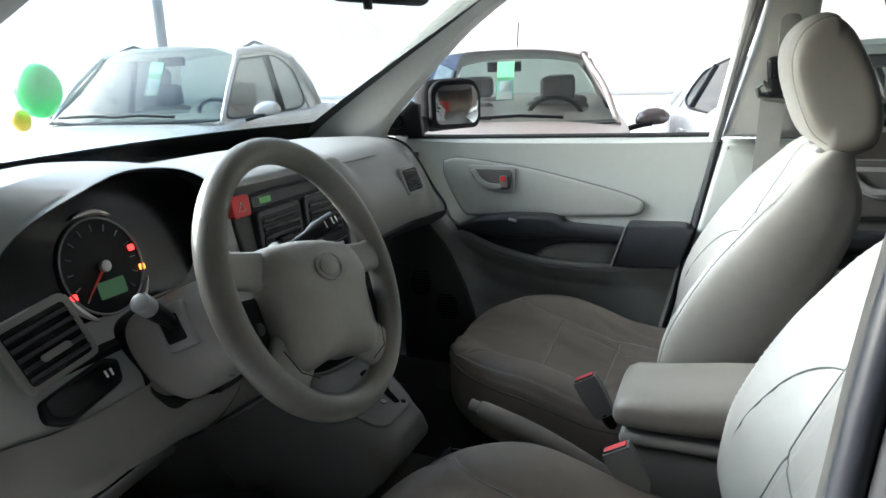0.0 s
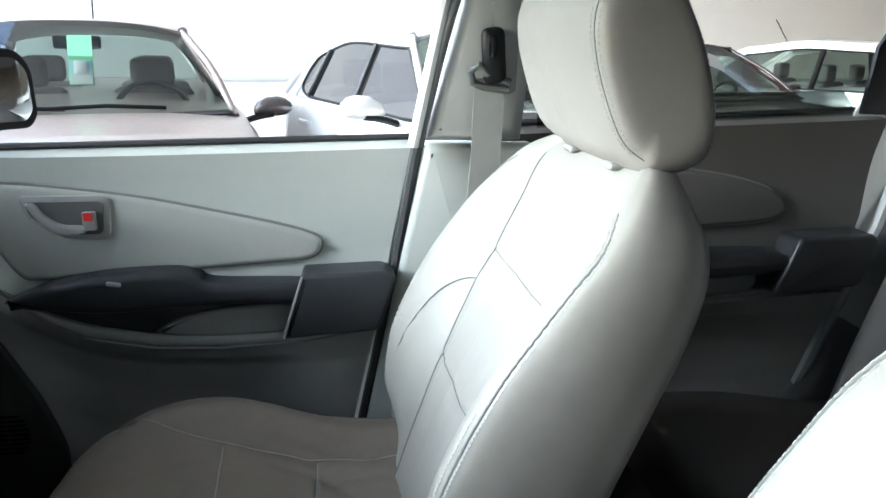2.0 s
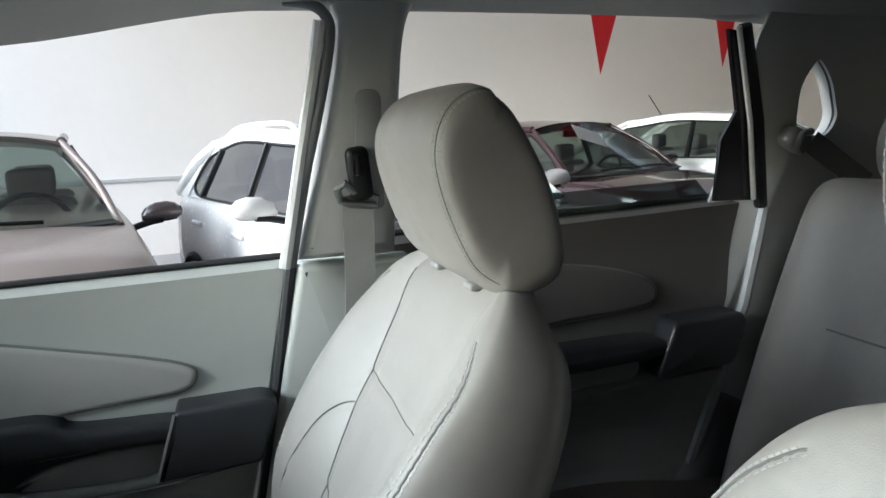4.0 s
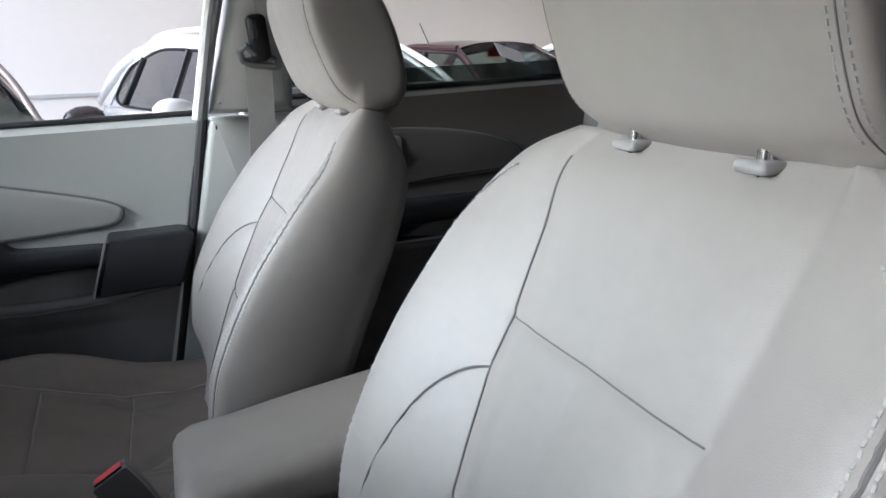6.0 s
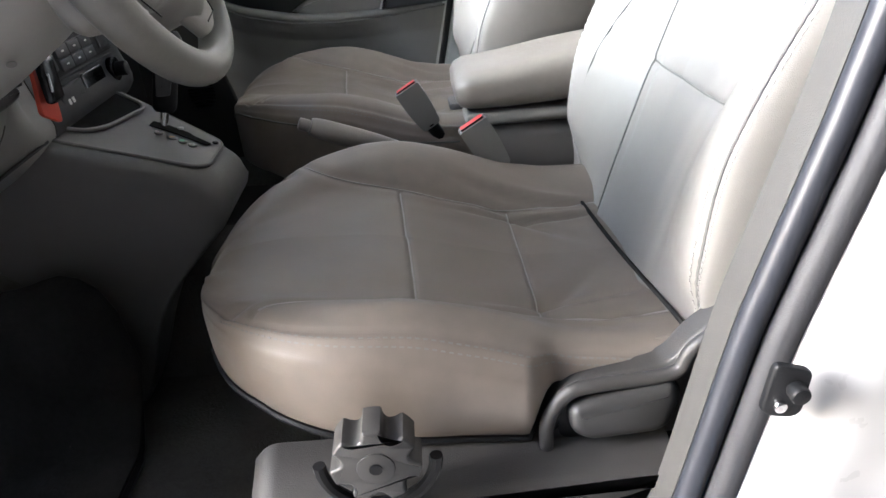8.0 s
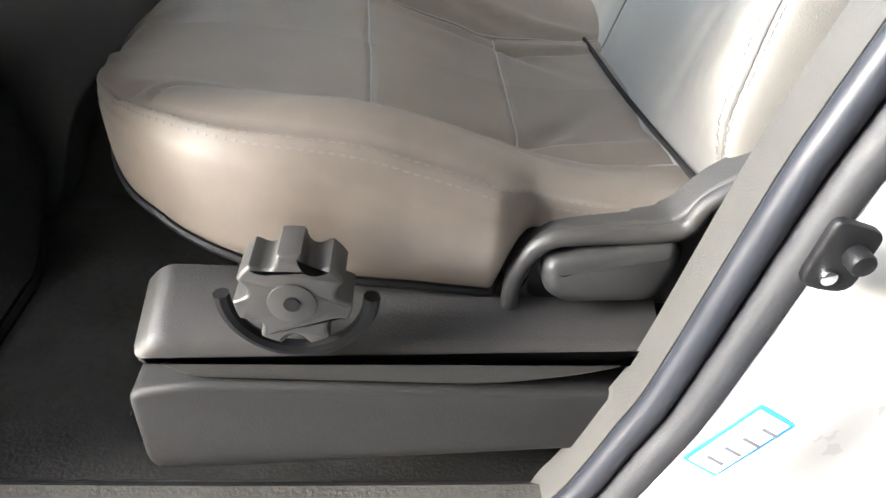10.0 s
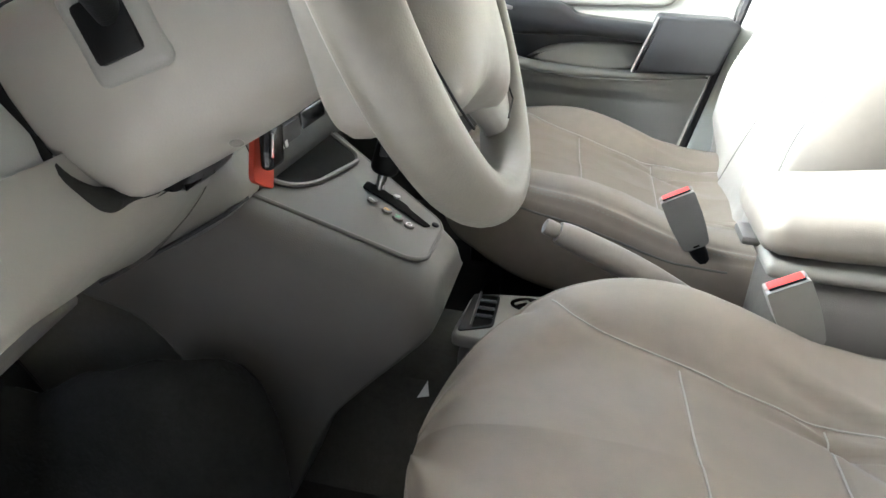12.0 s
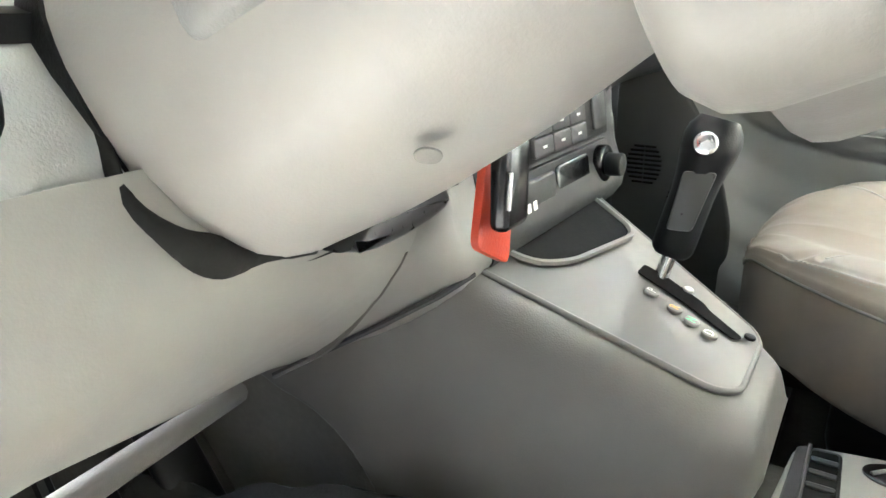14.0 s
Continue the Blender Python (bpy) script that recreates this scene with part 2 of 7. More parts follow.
# ---- the car's shell ----
KICK = surface("kick_panel_plastic", (0.022, 0.022, 0.021), 0.6, vary=0.1, scale=5)
for sg in (-1, 1):
    b = outline([(-1.25, 0.44), (-0.80 if sg > 0 else -0.86, 0.44), (-0.78 if sg > 0 else -0.86, 1.17), (-1.25, 1.17)], lambda u, v, w: Vector((u, sg * (0.715 + w), v)), 0.02, 0.0)
    solo("kick_panel", b, KICK, "dark plastic side panel of the footwell", "trim", kind="structure")

FLOOR_Z = 0.47


def sheet(fn, nu, nv, t=0.0):
    """A bent sheet fn(u, v), of thickness t."""
    b = bmesh.new()
    g = [[b.verts.new(fn(i / (nu - 1), j / (nv - 1))) for j in range(nv)] for i in range(nu)]
    for i in range(nu - 1):
        for j in range(nv - 1):
            b.faces.new((g[i][j], g[i + 1][j], g[i + 1][j + 1], g[i][j + 1]))
    if t:
        thick(b, t)
    return b


def floor_pt(u, v):
    x = -1.22 + 2.35 * u
    y = -0.70 + 1.40 * v
    z = FLOOR_Z + 0.02 * math.sin(5 * x) * 0.2
    z += 0.16 * curve1([(0.07, 1), (0.15, 0)], abs(y))
    z += 0.45 * curve1([(-1.22, 1.0), (-1.05, 0.35), (-0.9, 0)], x)
    z += 0.12 * curve1([(0.30, 0), (0.46, 1)], x)
    z += 0.07 * curve1([(0.62, 0), (0.68, 1)], abs(y))
    return Vector((x, y, z))


solo("floor", sheet(floor_pt, 70, 60, 0.012), CARPET, "dark grey carpeted car floor with raised tunnel", "car floor", kind="structure")

# headliner
def roof_pt(u, v):
    x = -0.42 + 2.2 * u
    y = -0.66 + 1.32 * v
    z = 1.655 - 0.030 * abs(y / 0.66) ** 3 - 0.05 * curve1([(-0.42, 1), (0.0, 0)], x) - 0.02 * max(0, x) ** 2
    return Vector((x, y, z))


b = sheet(roof_pt, 40, 24, 0.02)
solo("ceiling", b, HEADLINER, "light grey cloth headliner of the car roof", "ceiling", kind="structure")
b = sheet(lambda u, v: roof_pt(u, v) + Vector((0, 0.1 * (v - 0.5), 0.045)), 24, 12, 0.01)
solo("roof_panel", b, BODY, "silver painted roof panel of the car", "car roof", kind="structure")

# boot end and firewall close the shell
solo("wall_rear", rbox((0.04, 1.42, 1.2), (1.76, 0, 1.05), 0.01), TRIM_LOW, "grey trimmed tailgate inside the car", "wall", kind="structure")
solo("wall_firewall", rbox((0.03, 1.5, 0.62), (-1.235, 0, 0.86), 0.01), BLACK, "dark firewall at the front of the footwell", "wall", kind="structure")


def pillar(name, pts, widths, mat, label, n=14, kind="structure"):
    """A bent trim bar: along pts, with half widths (along x, along y)."""
    c = spl(pts, n)
    w = spl([(a, b_, 0) for a, b_ in widths], n)
    rings = []
    for p, k in zip(c, w):
        ring = []
        for j in range(16):
            a = 2 * math.pi * j / 16
            ca, sa = math.cos(a), math.sin(a)
            s = (abs(ca) ** 4 + abs(sa) ** 4) ** -0.25
            ring.append(p + Vector((k.x * ca * s, k.y * sa * s, 0)))
        rings.append(ring)
    return solo(name, loft(rings), mat, label, "pillar", kind=kind)


PILLAR = surface("pillar_trim", (0.46, 0.47, 0.455), 0.45, vary=0.04, scale=4, grain=0.15, grain_scale=900)
# passenger side: A pillar, B pillar upper and lower trim, C pillar
pillar("pillar_a", [(-1.02, 0.675, 1.16), (-0.945, 0.672, 1.255), (-0.72, 0.655, 1.44), (-0.595, 0.638, 1.53), (-0.40, 0.60, 1.64)], [(0.14, 0.035), (0.108, 0.034), (0.073, 0.03), (0.068, 0.03), (0.07, 0.03)], PILLAR, "light grey plastic windscreen pillar trim")
pillar("pillar_a", [(-1.02, -0.69, 1.16), (-0.945, -0.688, 1.245), (-0.72, -0.675, 1.385), (-0.55, -0.655, 1.475), (-0.36, -0.62, 1.58)], [(0.10, 0.035), (0.08, 0.032), (0.055, 0.03), (0.05, 0.03), (0.05, 0.03)], PILLAR, "grey plastic windscreen pillar trim")


def slab(name, side, mat, label, y0, y1, kind="structure", r=0.012, cat="pillar", seg=3):
    """An upright plate with outline (x, z), leaning from y0 at z = 1.2 to y1 at z = 1.6."""
    def to3(u, v, w):
        lean = (y1 - y0) * max(0.0, v - 1.2) / 0.4
        return Vector((u, y0 + lean - w, v))
    return solo(name, outline(side, to3, 0.045, r, seg), mat, label, cat, kind=kind)


b_front = [(0.012, 1.222), (0.037, 1.316), (0.058, 1.399), (0.080, 1.492), (0.090, 1.554), (0.094, 1.590), (0.080, 1.640)]
b_back = [(0.250, 1.640), (0.214, 1.608), (0.198, 1.565), (0.190, 1.485), (0.183, 1.35), (0.176, 1.222)]
half = lambda pts: [(p.x, p.y) for p in spl([(*q, 0) for q in pts], 24)]
slab("pillar_b", half(b_front) + half(b_back), PILLAR, "light grey plastic middle pillar trim", 0.715, 0.655, r=0.022, seg=6)
slab("pillar_b_low", roundpoly([(0.016, 1.215), (0.205, 1.215), (0.22, 0.52), (-0.13, 0.52), (-0.10, 0.70)], 0.01), TRIM, "grey plastic lower middle pillar trim", 0.738, 0.72, r=0.018, seg=5)

# bright door frame edge and seal in front of the pillar
b = tube([(-0.006, 0.667, 1.215), (0.030, 0.645, 1.39), (0.055, 0.628, 1.505), (0.070, 0.616, 1.585)], 0.0095, 8)
solo("seal", b, surface("frame_paint", (0.72, 0.73, 0.73), 0.35, vary=0.03, scale=6), "pale painted door frame edge", "trim", kind="structure")
b = tube([(-0.13, 0.70, 0.58), (-0.098, 0.705, 0.70), (-0.036, 0.708, 0.985), (0.006, 0.708, 1.215)], 0.010, 8)
solo("seal", b, RUBBER, "black rubber door seal", "seal", kind="structure")
b = tube(spl([(0.004, 0.672, 1.215), (0.018, 0.664, 1.28), (0.038, 0.648, 1.37), (0.064, 0.632, 1.47), (0.083, 0.618, 1.56), (0.078, 0.614, 1.592), (0.056, 0.618, 1.608), (0.02, 0.625, 1.614)], 30), 0.0085, 10)
solo("seal", b, surface("grey_seal", (0.17, 0.175, 0.18), 0.5), "grey rubber door seal", "seal", kind="structure")

# roof rail over the passenger windows
b = tube(spl([(-0.40, 0.60, 1.632), (-0.1, 0.645, 1.637), (0.3, 0.655, 1.640), (0.65, 0.652, 1.634), (0.80, 0.65, 1.618), (1.2, 0.62, 1.585)], 20), 0.03, 12)
solo("roof_rail_trim", b, HEADLINER, "light grey trim along the roof edge", "trim", kind="structure")
b = tube(spl([(-0.40, -0.62, 1.615), (-0.1, -0.665, 1.618), (0.3, -0.675, 1.622), (0.8, -0.67, 1.60), (1.2, -0.64, 1.57)], 20), 0.03, 12)
solo("roof_rail_trim", b, HEADLINER, "light grey trim along the roof edge", "trim", kind="structure")

# rear quarter: trim with a small rounded window, seen behind the rear door
q_out = [(0.55, 0.45), (0.84, 1.24), (0.845, 1.60), (1.0, 1.63), (1.75, 1.58), (1.75, 0.45)]
q_hole = roundpoly([(0.962, 1.475), (0.990, 1.530), (1.040, 1.490), (1.090, 1.410), (1.080, 1.365), (0.985, 1.375)], [0.03, 0.02, 0.04, 0.03, 0.03, 0.04])


def quarter():
    """The quarter trim panel with its opening, as a band of quads round the opening."""
    b = bmesh.new()
    n = len(q_hole)
    c = Vector((1.015, 1.44))
    inner, outer = [], []
    for x, z in q_hole:
        inner.append((x, z))
        d = (Vector((x, z)) - c).normalized()
        best = 9.0
        for (x0, z0), (x1, z1) in zip(q_out, q_out[1:] + q_out[:1]):
            den = d.x * (z1 - z0) - d.y * (x1 - x0)
            if abs(den) > 1e-9:
                t = ((x0 - c.x) * (z1 - z0) - (z0 - c.y) * (x1 - x0)) / den
                s = ((x0 - c.x) * d.y - (z0 - c.y) * d.x) / den
                if t > 0 and -1e-6 <= s <= 1 + 1e-6:
                    best = min(best, t)
        outer.append(tuple(c + d * best))
    yy = lambda z: 0.762 - 0.15 * max(0, z - 1.2) / 0.4
    rings = [[b.verts.new((x, yy(z) + 0.03, z)) for x, z in inner], [b.verts.new((x, yy(z), z)) for x, z in inner], [b.verts.new((x, yy(z), z)) for x, z in outer]]
    for a, d in zip(rings, rings[1:]):
        for i in range(n):
            b.faces.new((a[i], a[(i + 1) % n], d[(i + 1) % n], d[i]))
    return b


solo("wall_quarter", thick(quarter(), 0.006), PILLAR, "grey plastic rear quarter trim with a small window", "trim", kind="structure")
b = tube([(x, 0.762 - 0.15 * max(0, z - 1.2) / 0.4 + 0.004, z) for x, z in q_hole], 0.007, 8, closed=True)
solo("seal", b, RUBBER, "black rubber seal round the quarter window", "seal", kind="structure")
# driver's side closes behind the middle pillar
solo("wall_quarter", rbox((1.5, 0.05, 1.05), (1.0, -0.745, 1.09), 0.01), TRIM_LOW, "grey trimmed car side behind the driver", "trim", kind="structure")
b = sheet(lambda u, v: Vector((0.27 + 1.45 * u, -0.79 + 0.10 * max(0, v - 0.5), 0.42 + 1.2 * v)), 6, 6, 0.02)
solo("body_side", b, BODY, "silver painted rear side of the car", "car body", kind="structure")

# windscreen and its black border
def screen(u, v):
    y = -0.66 + 1.32 * u
    bow = 0.12 * (1 - (y / 0.66) ** 2)
    x = -1.12 - bow + (0.72 + 0.6 * bow) * v
    z = 1.205 + 0.43 * v ** 0.92 + 0.03 * (1 - (y / 0.66) ** 2) * v
    return Vector((x, y, z))


ws = solo("window_screen", sheet(screen, 20, 14, 0.004), GLASS, "clear raked windscreen", "windscreen", kind="structure", smooth=60)
ws.visible_shadow = False
b = sheet(lambda u, v: screen(u, 0.02 + 0.11 * v) + Vector((0.004, 0, -0.008)), 20, 3, 0.002)
solo("windscreen_border", b, GLOSSBLACK, "black printed border along the windscreen base", "trim", kind="structure")
for s in (0.005, 0.955):
    b = sheet(lambda u, v: screen(s + 0.04 * u, v) + Vector((0.004, 0, -0.008)), 3, 12, 0.002)
    solo("windscreen_border", b, GLOSSBLACK, "black printed border along the windscreen side", "trim", kind="structure")

# bonnet ahead, with the wiper parked on the cowl
b = sheet(lambda u, v: Vector((-1.24 - 0.95 * u, -0.72 + 1.44 * v, 1.17 - 0.16 * u ** 2 - 0.10 * abs(2 * v - 1) ** 3)), 14, 14, 0.01)
solo("bonnet", b, BODY, "silver painted bonnet of the car", "bonnet", kind="structure")

# ---- driver's door opening ----
# middle pillar outer face, painted, with striker, rubber seal and inner trim edge
SEAL_X = [(0.44, -0.20), (0.50, -0.09), (0.56, -0.035), (0.65, -0.002), (0.70, 0.013), (0.85, 0.041), (0.90, 0.053), (1.015, 0.083), (1.13, 0.105), (1.28, 0.124), (1.60, 0.18)]


def bp(u, v):
    z = 0.40 + 1.2 * v
    return Vector((lin(SEAL_X, z) + 0.02 + 0.24 * u, -0.715 - 0.045 * u ** 0.7 - 0.006 * math.sin(9 * u) + 0.10 * max(0, z - 1.15), z))


solo("pillar_b_outer", sheet(bp, 14, 40, 0.02), BODY, "silver painted middle pillar in the door opening", "pillar", kind="structure")
seal = [Vector((x, -0.69 + 0.10 * max(0, z - 1.15), z)) for z, x in SEAL_X]
seal = spl([Vector((-0.95, -0.70, 0.50)), Vector((-0.60, -0.70, 0.485)), Vector((-0.38, -0.70, 0.47)), *seal[1:]], 80)
b = tube([p + Vector((0.006, -0.010, 0)) for p in seal], 0.010, 10)
solo("seal", b, surface("seal_lip", (0.018, 0.020, 0.026), 0.45, vary=0.2, scale=14), "dark rubber lip round the driver door opening", "seal", kind="structure")
b = tube([p + Vector((0.026, -0.020, -0.003)) for p in seal], 0.0125, 10)
solo("seal", b, RUBBER, "black rubber seal round the driver door opening", "seal", kind="structure")
b = bmesh.new()
g = [[b.verts.new(p + Vector((0.012 * max(0, k - 0.8) * 8, 0.038 * min(k, 1.0), 0.0))) for p in seal] for k in (0, 0.3, 0.6, 0.8, 1.0, 1.4)]
for a, d in zip(g, g[1:]):
    for i in range(len(seal) - 1):
        b.faces.new((a[i], a[i + 1], d[i + 1], d[i]))
solo("pillar_b_inner", thick(b, 0.006), surface("pillar_edge_plastic", (0.055, 0.054, 0.051), 0.5, vary=0.08, scale=5, grain=0.25, grain_scale=800), "grey plastic inner edge of the door opening", "trim", kind="structure")
# sill
solo("sill_trim", rbox((1.05, 0.075, 0.06), (-0.72, -0.665, 0.475), 0.018, 3), TRIM_LOW, "grey plastic sill trim in the door opening", "trim", kind="structure")
solo("sill_outer", rbox((1.6, 0.10, 0.14), (-0.55, -0.775, 0.40), 0.03, 3), BODY, "silver painted door sill", "sill", kind="structure")

st = thing("door_striker", "black door latch striker with bright screw on the painted pillar", "striker", (0.06, -0.735, 0.80))
to_k = lambda u, v, w: Vector((u, -0.735 - 0.25 * (u - 0.06) - w, v))
b = outline(roundpoly([(0.046, 0.817), (0.071, 0.817), (0.074, 0.856), (0.051, 0.860)], [0.010, 0.010, 0.006, 0.006]), to_k, 0.005, 0.002)
part("plate", b, BLACK, st)
part("pin", disc(to_k(0.064, 0.842, 0.010), (0, -1, 0), 0.0065, 0.011, 16, 0.002), BLACK, st)
part("bolt", disc(to_k(0.057, 0.827, 0.006), (0, -1, 0), 0.0045, 0.004, 16, 0.001), CHROME, st)

# inside rear-view mirror under the screen's top
rv = thing("rear_view_mirror", "dark rear-view mirror hanging from the windscreen", "mirror", (-0.53, 0.03, 1.50))
part("mirror_case", rbox((0.035, 0.22, 0.062), (-0.530, 0.05, 1.540), 0.014, 4, m=Euler((0, radians(-12), radians(-18))).to_matrix()), BLACK, rv)
part("mirror_stem", tube([(-0.545, 0.03, 1.55), (-0.60, 0.02, 1.60)], 0.008, 8), BLACK, rv)
part("dimmer_tab", rbox((0.012, 0.016, 0.016), (-0.53, 0.0, 1.505), 0.003, 2), BLACK, rv)

# paper label on the painted pillar: white with a blue edge
lab = thing("pillar_label", "white paper label with a blue edge stuck on the pillar", "label", (0.03, -0.765, 0.70))
to_l = lambda u, v, w: Vector((u, -0.757 - 0.19 * (u - 0.03) - w, v))
part("border", outline(roundpoly([(0.012, 0.700), (0.034, 0.688), (0.062, 0.742), (0.040, 0.754)], 0.002), to_l, 0.0012, 0.0), surface("label_blue", (0.05, 0.30, 0.62), 0.5), lab, "blue label edge")
part("sheet", outline(roundpoly([(0.0155, 0.7005), (0.0335, 0.6915), (0.0585, 0.7415), (0.0405, 0.7505)], 0.001), lambda u, v, w: to_l(u, v, w + 0.0012), 0.0006, 0.0), WHITE_MARK, lab, "white sheet")
for k in range(4):
    part("text_bar", outline([(0.024 + 0.007 * k, 0.705 + 0.010 * k), (0.034 + 0.007 * k, 0.700 + 0.010 * k), (0.035 + 0.007 * k, 0.702 + 0.010 * k), (0.025 + 0.007 * k, 0.707 + 0.010 * k)], lambda u, v, w: to_l(u, v, w + 0.0018), 0.0003, 0.0), surface("label_ink", (0.12, 0.13, 0.15), 0.6), lab)

# ---- passenger doors ----
VINYL = surface("door_vinyl", (0.40, 0.412, 0.385), 0.48, vary=0.07, scale=5, grain=0.15, grain_scale=900, kind="cell")
ARMBLACK = surface("armrest_plastic", (0.026, 0.028, 0.031), 0.36, vary=0.15, scale=8, grain=0.2, grain_scale=700, spec=0.5)
# Same plastic as the upper trim, darkened for the shade under the lip.
DOOR_LOW_SHADED = surface("lower_door_plastic_shaded", (0.235, 0.235, 0.222), 0.48, vary=0.08, scale=4, grain=0.25, grain_scale=800)
# Rear door trim: the shade it stands in is put into the base colour.
REAR_TRIM_SHADED = surface("rear_door_plastic_shaded", (0.105, 0.100, 0.093), 0.55, vary=0.06, scale=4, grain=0.2, grain_scale=900)
HANDLE = surface("handle_plastic", (0.34, 0.342, 0.335), 0.30, vary=0.06, scale=14, spec=0.6)
DOOR_Y = 0.71
BELT_Z = 1.218


LIP = [(-0.82, 1.14), (-0.76, 1.085), (-0.698, 1.022), (-0.672, 0.985), (-0.635, 0.955), (-0.60, 0.932), (-0.545, 0.911), (-0.44, 0.889), (-0.335, 0.883), (-0.20, 0.886), (-0.077, 0.899), (0.0, 0.908)]


def door_pt(x, z, x0=-0.80, x1=0.0):
    """Inner skin of a front or rear door above its pocket lip."""
    return DOOR_Y + 0.012 * curve1([(1.0, 0), (1.2, 1)], z) - 0.008 * curve1([(0.93, 0), (0.99, 1), (1.04, 0)], z)


def lip_z(x, x1):
    return lin(LIP, x) if x1 < 0.5 else 0.915 + 0.03 * (x - 0.3)


def door_skin(x0, x1, slope, zb, tilt):
    def fn(u, v):
        x = x0 + (x1 - x0) * u
        for _ in range(3):
            zl = lip_z(x, x1)
            z = zl + (zb - zl) * v
            x = x0 + (x1 + slope * (z - max(zb, BELT_Z)) - x0) * u
        top = 0.02 * curve1([(0.96, 0), (1.0, 1)], v)
        return Vector((x, door_pt(x, z, x0, x1) + top, z + tilt * (x - x1) * v))
    return fn


def door_hollow(x0, x1, slope):
    """Lower skin: hangs from the lip, sweeps outward into a hollow and comes back at the sill."""
    def fn(u, v):
        x = x0 + (x1 - x0) * u
        for _ in range(3):
            zl = lip_z(x, x1) - 0.004
            z = zl + (0.50 - zl) * v
            x = x0 + (x1 + slope * (z - BELT_Z) - x0) * u
        low = lip_z(x, x1) - z
        deep = curve1([(0.0, 0.0), (0.02, 0.016), (0.06, 0.046), (0.12, 0.060), (0.19, 0.052), (0.27, 0.022), (0.34, 0.0)], low)
        deep *= curve1([(x0 + 0.13, 0.35), (x0 + 0.27, 1.0)], x) * curve1([(x1 - 0.34, 1.0), (x1 - 0.12, 0.22)], x)
        return Vector((x, DOOR_Y - 0.020 * curve1([(x0 + 0.19, 0), (x0 + 0.29, 1)], x) + deep, z))
    return fn


def make_door(name, label, x0, x1, zb, tilt, ins, bez, arm, box, dark):
    d = thing(name, label, "car door", ((x0 + x1) / 2, DOOR_Y + 0.05, 0.5))
    up, low = (TRIM if x1 < 0.5 else REAR_TRIM_SHADED, DOOR_LOW_SHADED)
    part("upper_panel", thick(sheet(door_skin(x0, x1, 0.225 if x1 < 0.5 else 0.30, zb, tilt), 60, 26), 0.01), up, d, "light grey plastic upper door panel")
    part("lower_panel", thick(sheet(door_hollow(x0, x1, 0.225 if x1 < 0.5 else 0.30), 70, 50), 0.01), low, d, "grey plastic lower door panel, darkened for its shaded hollow")
    yy = lambda x, z: door_pt(x, z, x0, x1)
    # padded insert
    b = outline(ins, lambda u, v, w: Vector((u, yy(u, v) - w + 0.006, v)), 0.017, 0.009, 4)
    part("padded_insert", b, VINYL if x1 < 0.5 else REAR_TRIM_SHADED, d, "padded grey vinyl insert")
    part("insert_piping", tube([(x, yy(x, z) - 0.003, z) for x, z in ins], 0.0032, 6, closed=True), surface("piping", (0.2, 0.2, 0.19), 0.6), d)
    # weather strip on the belt
    part("belt_strip", tube([(x0 + (x1 - x0) * k / 12, DOOR_Y + 0.034, zb + 0.004 + tilt * (x0 - x1) * (1 - k / 12)) for k in range(13)], 0.006, 8), RUBBER, d, "black rubber window strip")
    # outer skin
    b = sheet(lambda u, v: Vector((x0 - 0.05 + (x1 - x0 + 0.06) * u, 0.86 - 0.10 * v ** 3, 0.45 + (zb - 0.45) * v)), 8, 10, 0.004)
    part("outer_skin", b, BODY, d, "silver painted outer door skin")
    # inner handle
    if bez:
        bx, bz = bez
        shape = roundpoly([(bx - 0.070, bz + 0.036), (bx + 0.068, bz + 0.035), (bx + 0.064, bz - 0.036), (bx - 0.012, bz - 0.035), (bx - 0.063, bz + 0.004)], [0.010, 0.014, 0.014, 0.03, 0.016])
        part("handle_bezel", outline(shape, lambda u, v, w: Vector((u, yy(u, v) - 0.009 - w, v)), 0.007, 0.003), HANDLE, d, "satin grey handle surround")
        dish = [(bx + (x - bx) * 0.85, bz + (z - bz) * 0.74) for x, z in shape]
        part("handle_dish", outline(dish, lambda u, v, w: Vector((u, yy(u, v) - 0.0165 - w, v)), 0.0012, 0.0), surface("dish_grey", (0.11, 0.11, 0.107), 0.45), d, "dark handle recess")
        pull = inside([(bx - 0.057, bz + 0.025), (bx - 0.044, bz + 0.024), (bx - 0.030, bz + 0.006), (bx - 0.006, bz - 0.009), (bx + 0.026, bz - 0.012), (bx + 0.027, bz - 0.023), (bx - 0.008, bz - 0.024), (bx - 0.038, bz - 0.004)], 40)
        part("handle_pull", outline(pull, lambda u, v, w: Vector((u, yy(u, v) - 0.017 - w, v)), 0.010, 0.003, 3), HANDLE, d, "satin grey pull")
        part("lock_slider", rbox((0.020, 0.010, 0.030), (bx + 0.036, yy(bx, bz) - 0.022, bz - 0.004), 0.002), HANDLE, d)
        part("lock_mark", rbox((0.013, 0.002, 0.013), (bx + 0.036, yy(bx, bz) - 0.0285, bz + 0.004), 0.0), RED, d, "red unlocked mark")
    # armrest: black blade, pocket floor and box
    blade, cup, pocket = arm
    part("armrest_blade", outline(blade, lambda u, v, w: Vector((u, yy(u, v) + 0.004 - w, v)), 0.055, 0.014, 4), dark, d, "black plastic armrest blade")
    part("pocket", outline(cup, lambda u, v, w: Vector((u, yy(u, v) + 0.003 - w, v)), 0.014, 0.004), dark, d, "black pocket behind the armrest")
    part("pocket_floor", outline(pocket, lambda u, v, w: Vector((u, yy(u, v) + 0.002 - w, v)), 0.026, 0.008, 3), low, d, "grey pocket lining")
